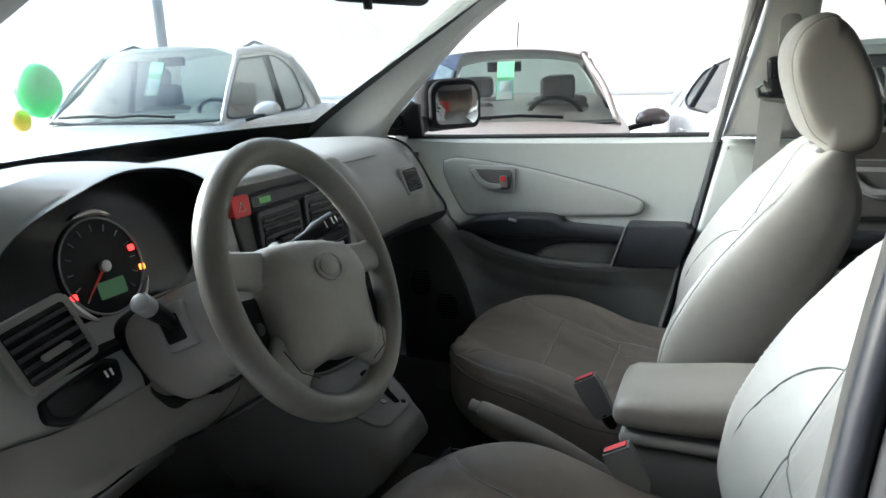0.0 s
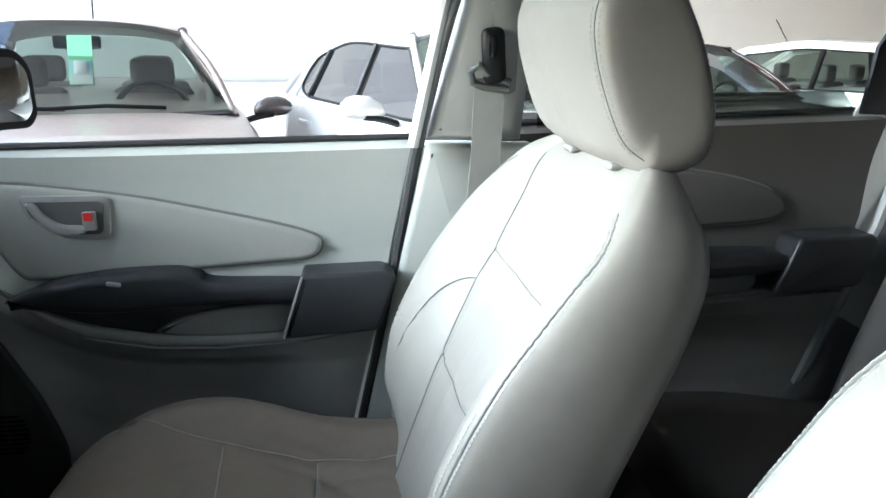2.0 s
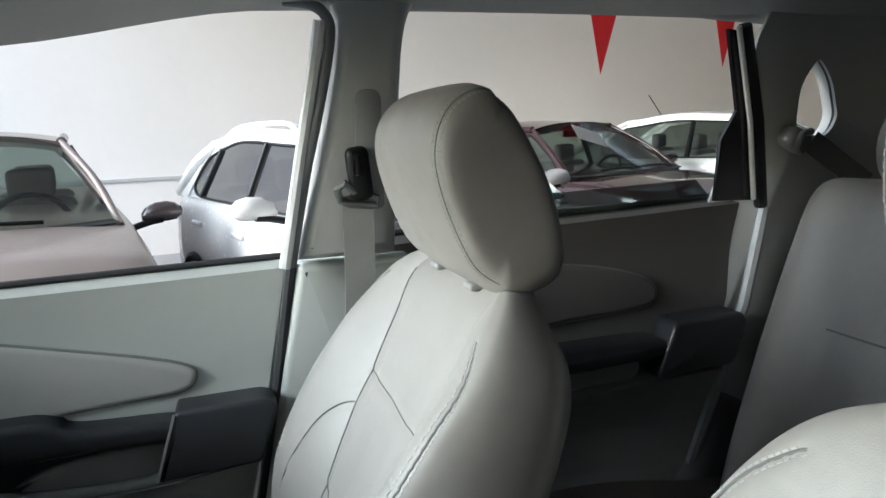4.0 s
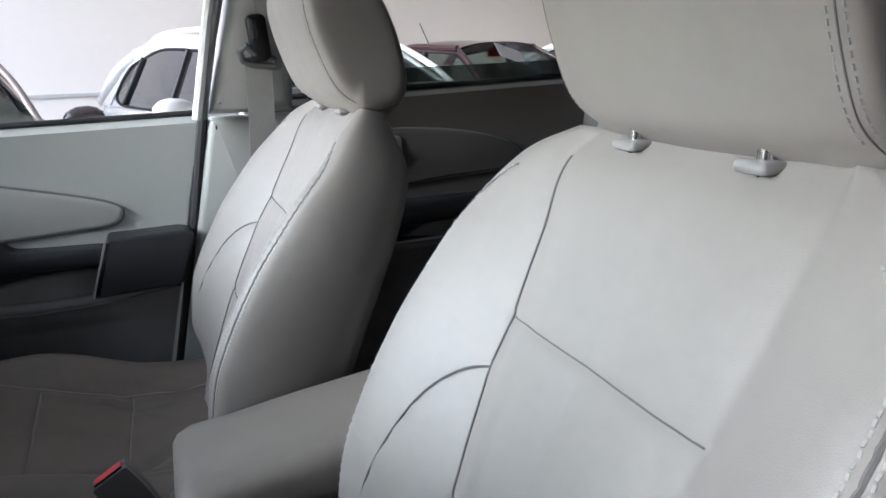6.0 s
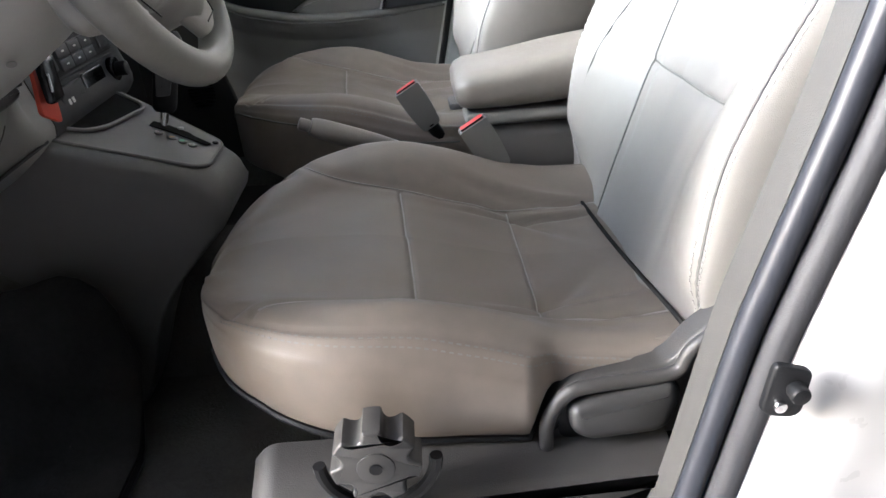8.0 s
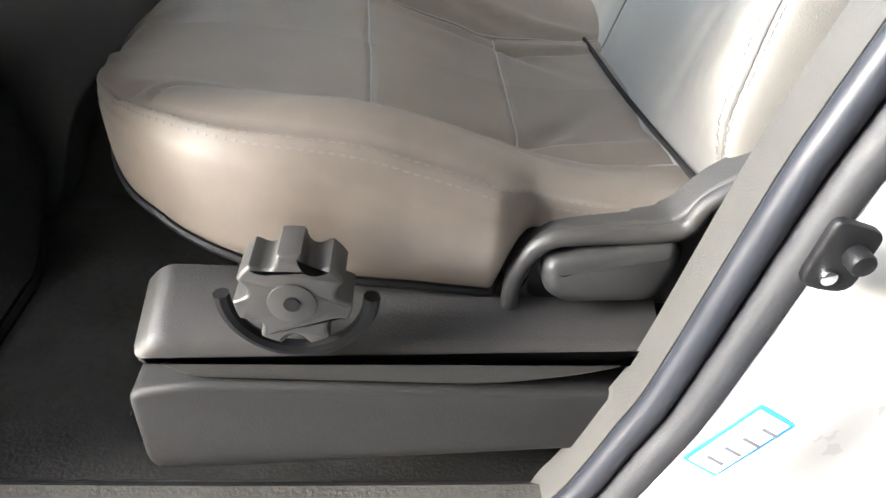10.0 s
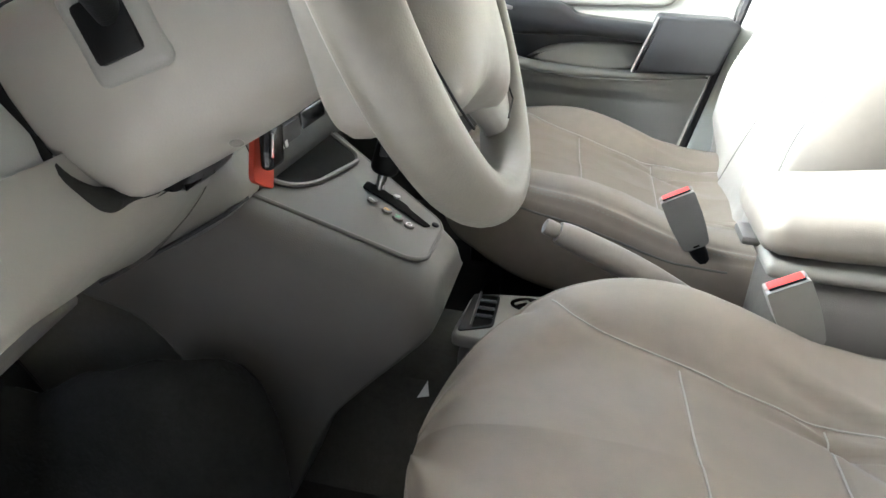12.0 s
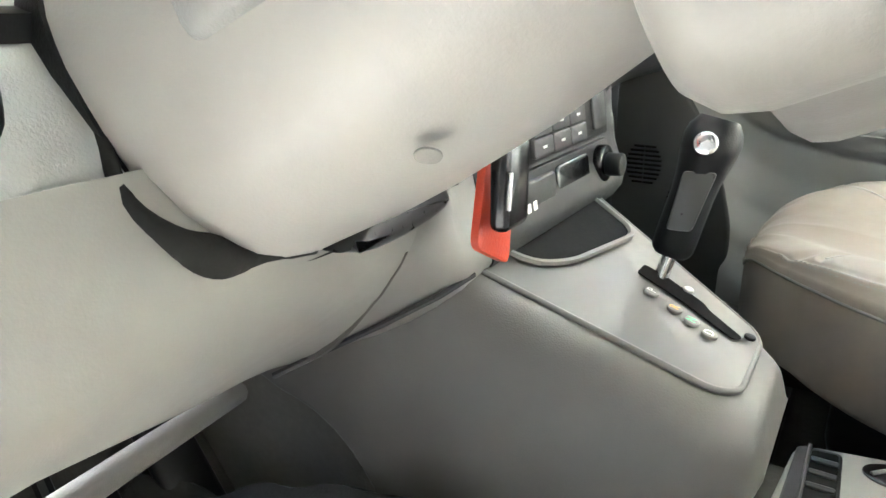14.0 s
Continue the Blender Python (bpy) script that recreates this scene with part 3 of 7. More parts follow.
    part("pull_box", outline(box, lambda u, v, w: Vector((u, yy(u, v) + 0.004 - w, v)), 0.068, 0.008, 3), dark, d, "black plastic pull box")
    return d, yy


ins_f = inside([(-0.700, 1.150), (-0.655, 1.158), (-0.55, 1.147), (-0.444, 1.131), (-0.33, 1.106), (-0.226, 1.081), (-0.170, 1.062), (-0.158, 1.045), (-0.177, 1.024), (-0.25, 1.018), (-0.45, 1.008), (-0.60, 1.003), (-0.640, 1.012), (-0.675, 1.062), (-0.700, 1.115)], 90)
blade_f = inside([(-0.655, 0.976), (-0.615, 0.992), (-0.571, 1.007), (-0.494, 1.018), (-0.395, 1.020), (-0.362, 1.010), (-0.332, 0.997), (-0.20, 0.991), (-0.18, 0.980), (-0.19, 0.955), (-0.30, 0.958), (-0.40, 0.955), (-0.50, 0.950), (-0.58, 0.958), (-0.63, 0.966)], 70)
cup_f = inside([(-0.648, 0.970), (-0.52, 0.975), (-0.30, 0.972), (-0.19, 0.970), (-0.205, 0.902), (-0.30, 0.894), (-0.45, 0.899), (-0.54, 0.919), (-0.60, 0.942)], 60)
pocket_f = inside([(-0.440, 0.905), (-0.400, 0.928), (-0.345, 0.941), (-0.28, 0.946), (-0.205, 0.945), (-0.222, 0.900), (-0.30, 0.892), (-0.40, 0.896)], 40)
box_f = roundpoly([(-0.190, 1.010), (-0.055, 1.012), (-0.035, 1.0), (-0.065, 0.905), (-0.226, 0.897)], [0.006, 0.015, 0.012, 0.012, 0.006])
front, yf = make_door("passenger_door", "closed grey front passenger door with padded insert and black armrest", -0.82, 0.0, BELT_Z, 0.016, ins_f, (-0.558, 1.103), (blade_f, cup_f, pocket_f), box_f, ARMBLACK)
# lip under the pocket, window switch, bright edge of the box
part("pocket_lip", tube([(x, DOOR_Y - 0.017 * k, lip_z(x, 0.0)) for x, k in [(-0.695 + 0.617 * i / 40, curve1([(0, 0.2), (0.25, 1)], i / 40)) for i in range(41)]], [0.003 + 0.0085 * curve1([(0, 0), (0.28, 1)], i / 40) for i in range(41)], 10), DOOR_LOW_SHADED, front, "rounded lip of the door pocket")
sw = part("window_switch", rbox((0.055, 0.012, 0.006), (-0.49, yf(-0.49, 1.0) - 0.045, 1.0), 0.003), GLOSSBLACK, front, "black window switch plate")
part("switch_rocker", rbox((0.024, 0.010, 0.008), (-0.485, yf(-0.49, 1.0) - 0.047, 1.004), 0.003, m=Euler((0, 0.15, 0)).to_matrix()), SILVER, sw, "bright rocker")
part("box_edge", tube([(-0.1915, yf(-0.19, 1.0) - 0.062, 1.008), (-0.2265, yf(-0.22, 0.9) - 0.062, 0.900)], 0.0022, 6), SILVER, front)

# black slotted speaker panel low in the front of the door
yl = lambda x, z: DOOR_Y + 0.035 * curve1([(-0.66, 0), (-0.55, 1)], x)
shape = roundpoly([(-0.835, 0.500), (-0.610, 0.510), (-0.612, 0.690), (-0.640, 0.800), (-0.690, 0.905), (-0.760, 0.985), (-0.835, 1.03)], 0.035)
gr = part("speaker_panel", outline(shape, lambda u, v, w: Vector((u, yl(u, v) - w - 0.008, v)), 0.012, 0.005, 3), KICK, front, "black slotted speaker panel")
for c, n in (((-0.775, 0.800), 9), ((-0.695, 0.735), 9)):
    for k in range(n):
        z = c[1] + 0.0085 * (k - n / 2)
        w = 0.034 * math.sqrt(max(0.05, 1 - ((k - n / 2 + 0.5) / (n / 2 + 0.6)) ** 2))
        for sx in (-0.5, 0.5):
            part("grille_slot", rbox((w * 0.92, 0.003, 0.0036), (c[0] + sx * w, DOOR_Y - 0.0205, z), 0.0), GLOSSBLACK, gr)

ins_r = inside([(0.24, 1.170), (0.42, 1.167), (0.56, 1.152), (0.66, 1.125), (0.695, 1.095), (0.67, 1.065), (0.52, 1.055), (0.24, 1.045)], 60)
blade_r = inside([(0.24, 1.01), (0.42, 1.015), (0.64, 1.015), (0.69, 1.0), (0.66, 0.975), (0.48, 0.965), (0.24, 0.965)], 50)
cup_r = inside([(0.24, 0.98), (0.48, 0.98), (0.66, 0.98), (0.655, 0.935), (0.53, 0.925), (0.24, 0.925)], 40)
pocket_r = inside([(0.39, 0.935), (0.47, 0.965), (0.58, 0.97), (0.64, 0.965), (0.63, 0.93), (0.51, 0.925)], 36)
box_r = roundpoly([(0.700, 1.042), (0.85, 1.045), (0.86, 1.03), (0.83, 0.945), (0.66, 0.935)], 0.012)
rear, yr = make_door("rear_door", "closed grey rear passenger door darkened for shade, with black armrest", 0.14, 0.92, 1.262, 0.030, ins_r, (0.34, 1.12), (blade_r, cup_r, pocket_r), box_r, ARMBLACK)
part("pocket_lip", tube([(0.20, yr(0.2, 0.91) - 0.012, 0.91), (0.48, yr(0.4, 0.91) - 0.014, 0.91), (0.77, yr(0.7, 0.93) - 0.012, 0.935)], 0.008, 8), TRIM_LOW, rear)
# rear window frame: upright at its back with a dark fixed triangle, glass wound down
b = tube([(0.912, 0.684, 1.245), (0.860, 0.640, 1.41), (0.788, 0.592, 1.572)], 0.0125, 8)
part("frame_seal", b, RUBBER, rear, "black rubber window channel")
part("frame_edge", tube([(0.880, 0.666, 1.262), (0.832, 0.624, 1.41), (0.766, 0.578, 1.568)], 0.0050, 8), bpy.data.materials["frame_paint"], rear, "bright window channel")
b = outline([(0.752, 1.566), (0.790, 1.560), (0.845, 1.42), (0.895, 1.258), (0.800, 1.262), (0.785, 1.377), (0.806, 1.43)], lambda u, v, w: Vector((u, 0.704 - 0.30 * (v - 1.2) - w, v)), 0.008, 0.0)
part("corner_panel", b, GLOSSBLACK, rear, "black corner panel")
pane = outline([(0.22, 1.20), (0.89, 1.20), (0.80, 1.300), (0.22, 1.290)], lambda u, v, w: Vector((u, 0.738 - w, v)), 0.004, 0.0)
g = part("window_pane", pane, TINT, rear, "lowered tinted window pane")
g.visible_shadow = False

# door mirror
mir = thing("door_mirror", "black door mirror showing parked cars", "mirror", (-0.78, 0.93, 1.20))
b = rbox((0.095, 0.205, 0.155), (-0.795, 0.965, 1.287), 0.038, 5, m=Euler((0, 0, radians(-27))).to_matrix())

part("housing", b, MIRBLACK, mir, "black mirror housing")
mm = Euler((0, radians(0), radians(-27))).to_matrix()
mc = Vector((-0.795, 0.965, 1.287))
to_m = lambda u, v, w: mc + mm @ Vector((0.040 + w, u, v))
lens = [(-0.098, -0.068), (0.080, -0.074), (0.100, -0.050), (0.098, 0.040), (0.070, 0.074), (-0.070, 0.074), (-0.100, 0.050)]
part("mirror_rim", outline(roundpoly(lens, 0.03, 6), to_m, 0.016, 0.006, 3), MIRBLACK, mir)
part("mirror_glass", outline(roundpoly([(u * 0.86, v * 0.80) for u, v in lens], 0.024, 6), lambda u, v, w: to_m(u, v, w + 0.0155), 0.002, 0.0005), surface("tinted_mirror", (0.30, 0.32, 0.33), 0.02, metal=1.0, vary=0.01), mir, "reflecting mirror glass")
sail = outline([(-0.90, 1.215), (-0.765, 1.215), (-0.775, 1.30), (-0.80, 1.31)], lambda u, v, w: Vector((u, 0.735 - w, v)), 0.02, 0.006, 3)
part("sail_panel", sail, BLACK, mir, "black triangular corner panel")
part("adjuster_knob", disc((-0.838, 0.712, 1.255), (0, -1, 0), 0.02, 0.03, 20, 0.006), BLACK, mir)
part("arm", rbox((0.05, 0.14, 0.05), (-0.83, 0.80, 1.235), 0.015, 3), BLACK, mir)

# seat belt on the middle pillar
belt = thing("seat_belt", "grey seat belt with black height adjuster on the middle pillar", "seat belt", (0.11, 0.66, 0.6))
def strap(pts, w, t=0.0025):
    b = bmesh.new()
    rows = []
    for p, d in pts:
        p, d = Vector(p), Vector(d).normalized() * w / 2
        rows.append((b.verts.new(p - d), b.verts.new(p + d)))
    for (a, c), (e, f) in zip(rows, rows[1:]):
        b.faces.new((a, c, f, e))
    return thick(b, t)
part("webbing", strap([((0.113, 0.640, 1.325), (1, 0, 0.05)), ((0.110, 0.648, 1.2), (1, 0, 0.03)), ((0.10, 0.662, 1.0), (1, 0, 0)), ((0.10, 0.665, 0.6), (1, 0, 0))], 0.049), BELT, belt, "grey woven webbing")
part("slide_rail", outline(roundpoly([(0.112, 1.30), (0.158, 1.30), (0.156, 1.486), (0.116, 1.486)], [0.01, 0.01, 0.018, 0.018], 6), lambda u, v, w: Vector((u, 0.6725 - 0.15 * (v - 1.2) - w, v)), 0.005, 0.002), surface("slot_grey", (0.25, 0.26, 0.25), 0.5), belt, "grey sliding belt cover")
part("adjuster", rbox((0.036, 0.028, 0.085), (0.116, 0.632, 1.358), 0.011, 3, m=Euler((radians(8), radians(-6), 0)).to_matrix()), BLACK, belt, "black height adjuster")
part("adjuster_button", rbox((0.014, 0.008, 0.035), (0.110, 0.616, 1.372), 0.004, 2), GLOSSBLACK, belt)
part("guide_loop", tube([(0.085, 0.635, 1.318), (0.080, 0.632, 1.335), (0.092, 0.628, 1.345), (0.105, 0.628, 1.332), (0.142, 0.634, 1.318), (0.143, 0.638, 1.306), (0.10, 0.640, 1.311)], 0.0065, 8, closed=True), surface("loop_grey", (0.10, 0.105, 0.10), 0.4), belt, "dark grey belt guide")

# driver's belt tongue hanging beside the seat's bolster
tongue = thing("belt_tongue", "grey belt tongue with a bright metal plate beside the driver seat", "seat belt", (0.10, -0.64, 1.05))
m_ = Euler((0, radians(40), 0)).to_matrix()
part("tongue_body", rbox((0.015, 0.012, 0.026), Vector((0.121, -0.641, 1.102)), 0.0065, 4, m=m_), BUCKLE, tongue, "grey plastic tongue body")
for dx in (-0.005, 0.005):
    part("tongue_plate", rbox((0.003, 0.0016, 0.025), Vector((0.113, -0.641, 1.080)) + m_ @ Vector((dx, 0, 0)), 0.0006, 2, m=m_), CHROME, tongue, "bright steel plate")
part("tongue_bridge", rbox((0.012, 0.0014, 0.004), Vector((0.113, -0.641, 1.080)) + m_ @ Vector((0, 0, -0.0125)), 0.0005, 2, m=m_), CHROME, tongue, "bright steel plate")

# ---- front seats ----
BACK_X = [(0.70, 0.040), (0.77, 0.060), (0.85, 0.088), (0.94, 0.124), (1.045, 0.178), (1.09, 0.205), (1.16, 0.244), (1.22, 0.280), (1.25, 0.312)]
BACK_S = [(0.70, 0.205), (0.78, 0.236), (0.84, 0.247), (0.95, 0.244), (1.10, 0.241), (1.16, 0.236), (1.20, 0.220), (1.23, 0.192), (1.25, 0.150)]
BACK_D = [(0.70, 0.12), (0.85, 0.135), (1.0, 0.128), (1.12, 0.110), (1.2, 0.085), (1.25, 0.03)]
BACK_B = [(0.70, -0.022), (0.77, -0.012), (0.80, 0.006), (0.834, 0.028), (0.90, 0.044), (0.97, 0.050), (1.06, 0.048), (1.13, 0.038), (1.19, 0.020), (1.25, 0.006)]
PAN_SEAM = [(0.70, 0.080), (0.77, 0.082), (0.94, 0.092), (1.045, 0.114), (1.09, 0.119), (1.16, 0.131), (1.22, 0.144), (1.25, 0.125)]
PAN_FOLD = [(0.70, 0.125), (0.77, 0.118), (0.87, 0.106), (0.94, 0.112), (1.09, 0.129), (1.22, 0.137), (1.25, 0.125)]


def groove(d, w=0.0035, depth=0.004):
    return depth * math.exp(-(d / w) ** 2)


SIDE, NOSE = [1], [-0.410]


def back_seam(s):
    """Where the stitched bolster seam runs: it hooks inwards under the shoulder."""
    return 0.51 - 0.05 * max(0.0, (s - 0.84) / 0.08) ** 2


def arc_z(a):
    """Height of the curved seam that leaves the panel seam and falls along the bolster."""
    k = min(1.0, (a - 0.33) / 0.115)
    return 1.046 - 0.215 * (1 - math.sqrt(max(0.0, 1 - k * k)))


def back_mid(z):
    """The backrest leans a little towards the middle of the car."""
    return 0.022 + (0.028 if SIDE[0] > 0 else 0.002) * (z - 0.76) / 0.46


def seat_back_pt(s, q):
    """s from 0 at the bottom to 1 at the top; q from -1 to 1 right round the section, 0 in front, +-1 at the back."""
    z = lin([(0, 0.70), (0.92, 1.21), (1.0, 1.25)], s)
    x, ws, d, bo, pan = curveS(BACK_X, z), curveS(BACK_S, z), curveS(BACK_D, z), curveS(BACK_B, z), curveS(PAN_SEAM if q > 0 else PAN_FOLD, z)
    w = ws + 0.014
    a = abs(q)
    keys = [(0.0, 0.0, 0.003), (0.20, pan * 0.6, 0.001), (0.33, pan, 0.0), (0.41, pan + (ws - pan) * 0.48, -bo * 0.62), (0.465, pan + (ws - pan) * 0.80, -bo * 0.99), (0.51, ws, -bo * 0.97), (0.555, w * 0.99, -bo * 0.50), (0.63, w * 1.005, d * 0.20), (0.72, w * 0.975, d * 0.70), (0.80, w * 0.90, d * 0.98), (0.90, w * 0.5, d * 1.05), (1.0, 0.0, d * 1.06)]
    y = hermite([(k[0], k[1]) for k in keys], a)
    dx = hermite([(k[0], k[2]) for k in keys], a)
    # panel seams; the side away from the arc has a soft crease
    g = groove((a - 0.33) * w * 1.7, 0.006, 0.0030) if q > 0 else groove((a - 0.335) * w * 1.7, 0.011, 0.0040)
    if a < 0.335:
        for zz in (0.942, 1.089):
            g += groove(z - zz, 0.0045, 0.0024)
    if 0.33 < q < 0.445:
        g += groove((z - arc_z(q)) * 0.8, 0.0055, 0.0022)
        g -= 0.003 * math.exp(-((z - arc_z(q) + 0.030) / 0.022) ** 2) * math.sin(math.pi * (q - 0.33) / 0.115)
    if s < 0.925:
        g += groove((a - back_seam(s)) * w * 1.6, 0.0038, 0.0030)
    # fall of the leather
    dx += 0.0016 * noise.noise(Vector((y * 14, z * 14, 3.1))) + 0.003 * noise.noise(Vector((y * 5, z * 5, 7.0)))
    # pulls across the stitched seam
    dx += 0.0009 * math.sin(z * 620) * math.exp(-((a - back_seam(s) + 0.012) * 28) ** 2) * (0.5 + noise.noise(Vector((z * 9, q, 2.0))))
    return Vector((x + dx + g, back_mid(z) + math.copysign(y, q), z - 0.25 * dx))


def hermite(keys, x):
    """A smooth curve through (x, v), with slopes from its neighbours."""
    n = len(keys)
    for i in range(n - 1):
        if x <= keys[i + 1][0] or i == n - 2:
            x0, v0 = keys[i]
            x1, v1 = keys[i + 1]
            m0 = 0 if i == 0 else (v1 - keys[i - 1][1]) / (x1 - keys[i - 1][0])
            m1 = (v1 - v0) / (x1 - x0) if i + 2 >= n else (keys[i + 2][1] - v0) / (keys[i + 2][0] - x0)
            h = x1 - x0
            t = min(1.0, max(0.0, (x - x0) / h))
            return (2 * t ** 3 - 3 * t * t + 1) * v0 + (t ** 3 - 2 * t * t + t) * h * m0 + (3 * t * t - 2 * t ** 3) * v1 + (t ** 3 - t * t) * h * m1


def curveS(keys, x):
    return hermite(keys, min(max(x, keys[0][0]), keys[-1][0]))


def skin(fn, us, vs, closed=False, cap0=False, cap1=False):
    b = bmesh.new()
    g = [[b.verts.new(fn(u, v)) for v in vs] for u in us]
    m = len(vs)
    for i in range(len(us) - 1):
        for j in range(m if closed else m - 1):
            k = (j + 1) % m
            b.faces.new((g[i][j], g[i][k], g[i + 1][k], g[i + 1][j]))
    if cap0:
        b.faces.new(g[0][::-1])
    if cap1:
        b.faces.new(g[-1])
    return b


CUSH_Z = [(-0.415, 0.770), (-0.408, 0.786), (-0.392, 0.802), (-0.362, 0.811), (-0.325, 0.812), (-0.24, 0.805), (-0.19, 0.796), (-0.06, 0.760), (0.0, 0.756), (0.06, 0.760), (0.15, 0.765)]
CUSH_B = [(-0.420, 0.0), (-0.37, 0.006), (-0.29, 0.024), (-0.15, 0.042), (-0.05, 0.034), (0.06, 0.014), (0.15, 0.006)]


def cushion_seam(x):
    """Where the panel seam runs across the cushion: it sweeps in from the bolster's front."""
    return 0.46 + 0.24 * math.exp(-max(0.0, x + 0.325) / 0.045)


def cushion_pt(u, q):
    """u from the front (0) to the back (1); q from -1 to 1 across, over the top."""
    x = NOSE[0] + (0.145 - NOSE[0]) * u ** 1.5
    front = max(0.0, min(1.0, (-0.205 - x) / (-0.2035 - NOSE[0])))
    w = 0.260 * (1 - front ** 2.0) ** 0.57
    top, bo = curveS(CUSH_Z, x), curveS(CUSH_B, x)
    low = lin([(-0.420, 0.735), (-0.38, 0.738), (-0.335, 0.742), (-0.28, 0.735), (-0.22, 0.727), (-0.08, 0.712), (0.15, 0.71)], x)
    low -= 0.045 if SIDE[0] < 0 else 0.0
    open_ = curve1([(-0.092, 0), (-0.062, 1)], x) if q < 0 < SIDE[0] else 0.0
    low += 0.055 * open_
    edge = 0.126 if (q > 0) == (SIDE[0] > 0) else 0.146
    a = abs(q)
    keys = [(0.0, 0.0, top), (0.30, 0.085, top - 0.001), (0.46, edge, top + 0.004), (0.58, edge + 0.045, top + bo * 0.8), (0.66, 0.215, top + bo), (0.72, w * 0.93 - 0.010 * open_, top + bo * 0.75), (0.77, w - 0.020 * open_, top + bo * 0.35 - 0.008), (0.86, w * 1.015 - 0.030 * open_, top * 0.62 + low * 0.38), (0.95, w * 0.99 - 0.045 * open_, low + 0.012), (1.0, w * 0.96 - 0.050 * open_, low)]
    k = w / 0.260
    y = hermite([(c[0], c[1] * (k if c[0] < 0.7 else 1)) for c in keys], a)
    z = hermite([(c[0], c[2]) for c in keys], a)
    g = 0.0
    if x > -0.325:
        seam = cushion_seam(x)
        g += groove((a - seam) * 0.30, 0.006, 0.0035)
    if a < 0.46:
        g += groove(x + 0.1875 + 0.016 * q, 0.0028, 0.0028) + groove(x + 0.058, 0.0028, 0.0028)
    if a > 0.6:
        g -= groove((a - 0.735) * 0.30, 0.0035, 0.0018)
        g += groove((a - 0.716) * 0.30, 0.0030, 0.0016) + groove((a - 0.754) * 0.30, 0.0030, 0.0016)
    wr = 0.0022 * noise.noise(Vector((x * 9, y * 9, 1.7))) + 0.0012 * noise.noise(Vector((x * 24, y * 20, 5.0)))
    # soft folds near the back corner
    wr += 0.0025 * math.exp(-((x + 0.01) / 0.06) ** 2) * math.sin(y * 62 + x * 34) * math.exp(-((a - 0.45) / 0.17) ** 2)
    wr -= 0.007 * math.exp(-(((x + 0.035) * 0.8 + (a - 0.33) * 0.25) / 0.012) ** 2) * math.exp(-((a - 0.33) / 0.13) ** 2)
    for k0, sl in ((0.56, 0.55), (0.40, 0.30)):
        on = curve1([(-0.15, 0), (-0.05, 1)], x) * curve1([(0.01, 1), (0.06, 0.2)], x)
        dd = (a - k0 + sl * (x + 0.15)) * 0.30
        wr += on * (0.004 * math.exp(-((dd - 0.008) / 0.008) ** 2) - 0.006 * math.exp(-(dd / 0.005) ** 2))
    wr -= 0.006 * math.exp(-((x + 0.345 + 0.25 * (a - 0.70)) / 0.007) ** 2) * math.exp(-((a - 0.69) / 0.05) ** 2)
    side = math.copysign(y, q) - 0.022 * SIDE[0] * front ** 1.4
    if a > 0.8:
        return Vector((x, side + math.copysign(wr, q), z))
    return Vector((x, side, z + wr - g))


HEAD = [(0.300, 1.243), (0.262, 1.272), (0.236, 1.331), (0.222, 1.385), (0.226, 1.425), (0.246, 1.455), (0.280, 1.468), (0.316, 1.444), (0.346, 1.396), (0.368, 1.336), (0.376, 1.283), (0.366, 1.250), (0.335, 1.238)]


def head_pt(v, i):
    """Headrest: v from -1 to 1 across, i the place on the side outline."""
    pts = HEAD_RING
    p = pts[i]
    c = Vector((0.300, 1.355))
    a = abs(v)
    k = max(0.0, 1 - a ** 7) ** 0.25
    w = 0.157
    q = c + (Vector((p.x, p.y)) - c) * (0.60 + 0.40 * k)
    n = 0.002 * noise.noise(Vector((q.x * 16, v * 3, q.y * 16)))
    y = w * v
    q.x += 0.010 * a ** 2 * (1 if p.x < 0.29 else 0.3)
    return Vector((q.x + n, y, q.y))


HEAD_RING = spl([(*p, 0) for p in HEAD] + [(*HEAD[0], 0)], 49)[:-1]


def stitches(path, off, b=None, step=0.0075, size=0.0048, wide=0.0007):
    """Short threads along a path of (place, outward) pairs."""
    b = b or bmesh.new()
    run = 0.0
    for (p, n), (q, _) in zip(path, path[1:]):
        d = q - p
        run += d.length
        if run >= step:
            run = 0.0
            d.normalize()
            s = n.cross(d).normalized()
            c = p + n * off
            vs = [b.verts.new(c + d * i * size / 2 + s * j * wide + n * (0.0004 if k else -0.0004)) for k in (0, 1) for i, j in ((-1, -1), (1, -1), (1, 1), (-1, 1))]
            for f in ((4, 5, 6, 7), (0, 1, 5, 4), (1, 2, 6, 5), (2, 3, 7, 6), (3, 0, 4, 7)):
                b.faces.new([vs[i] for i in f])
    return b


def along(fn, path, out):
    """Points of a surface along a path of parameters, with the way out of it."""
    res = []
    for u, v in path:
        p = fn(u, v)
        du, dv = fn(u + 1e-3, v) - p, fn(u, v + 1e-3) - p
        n = du.cross(dv).normalized()
        if n.dot(out(p)) < 0:
            n = -n
        res.append((p, n))
    return res


PALE_THREAD = surface("pale_thread", (0.30, 0.295, 0.28), 0.7, vary=0.1, scale=60)
# Paler than the leather: paints the highlight that runs along the cushion seams.
SEAM_HIGHLIGHT = surface("seam_highlight", (0.31, 0.295, 0.27), 0.5, vary=0.1, scale=40)
SEAM = surface("seam_shadow", (0.12, 0.117, 0.11), 0.8, vary=0.1, scale=40)


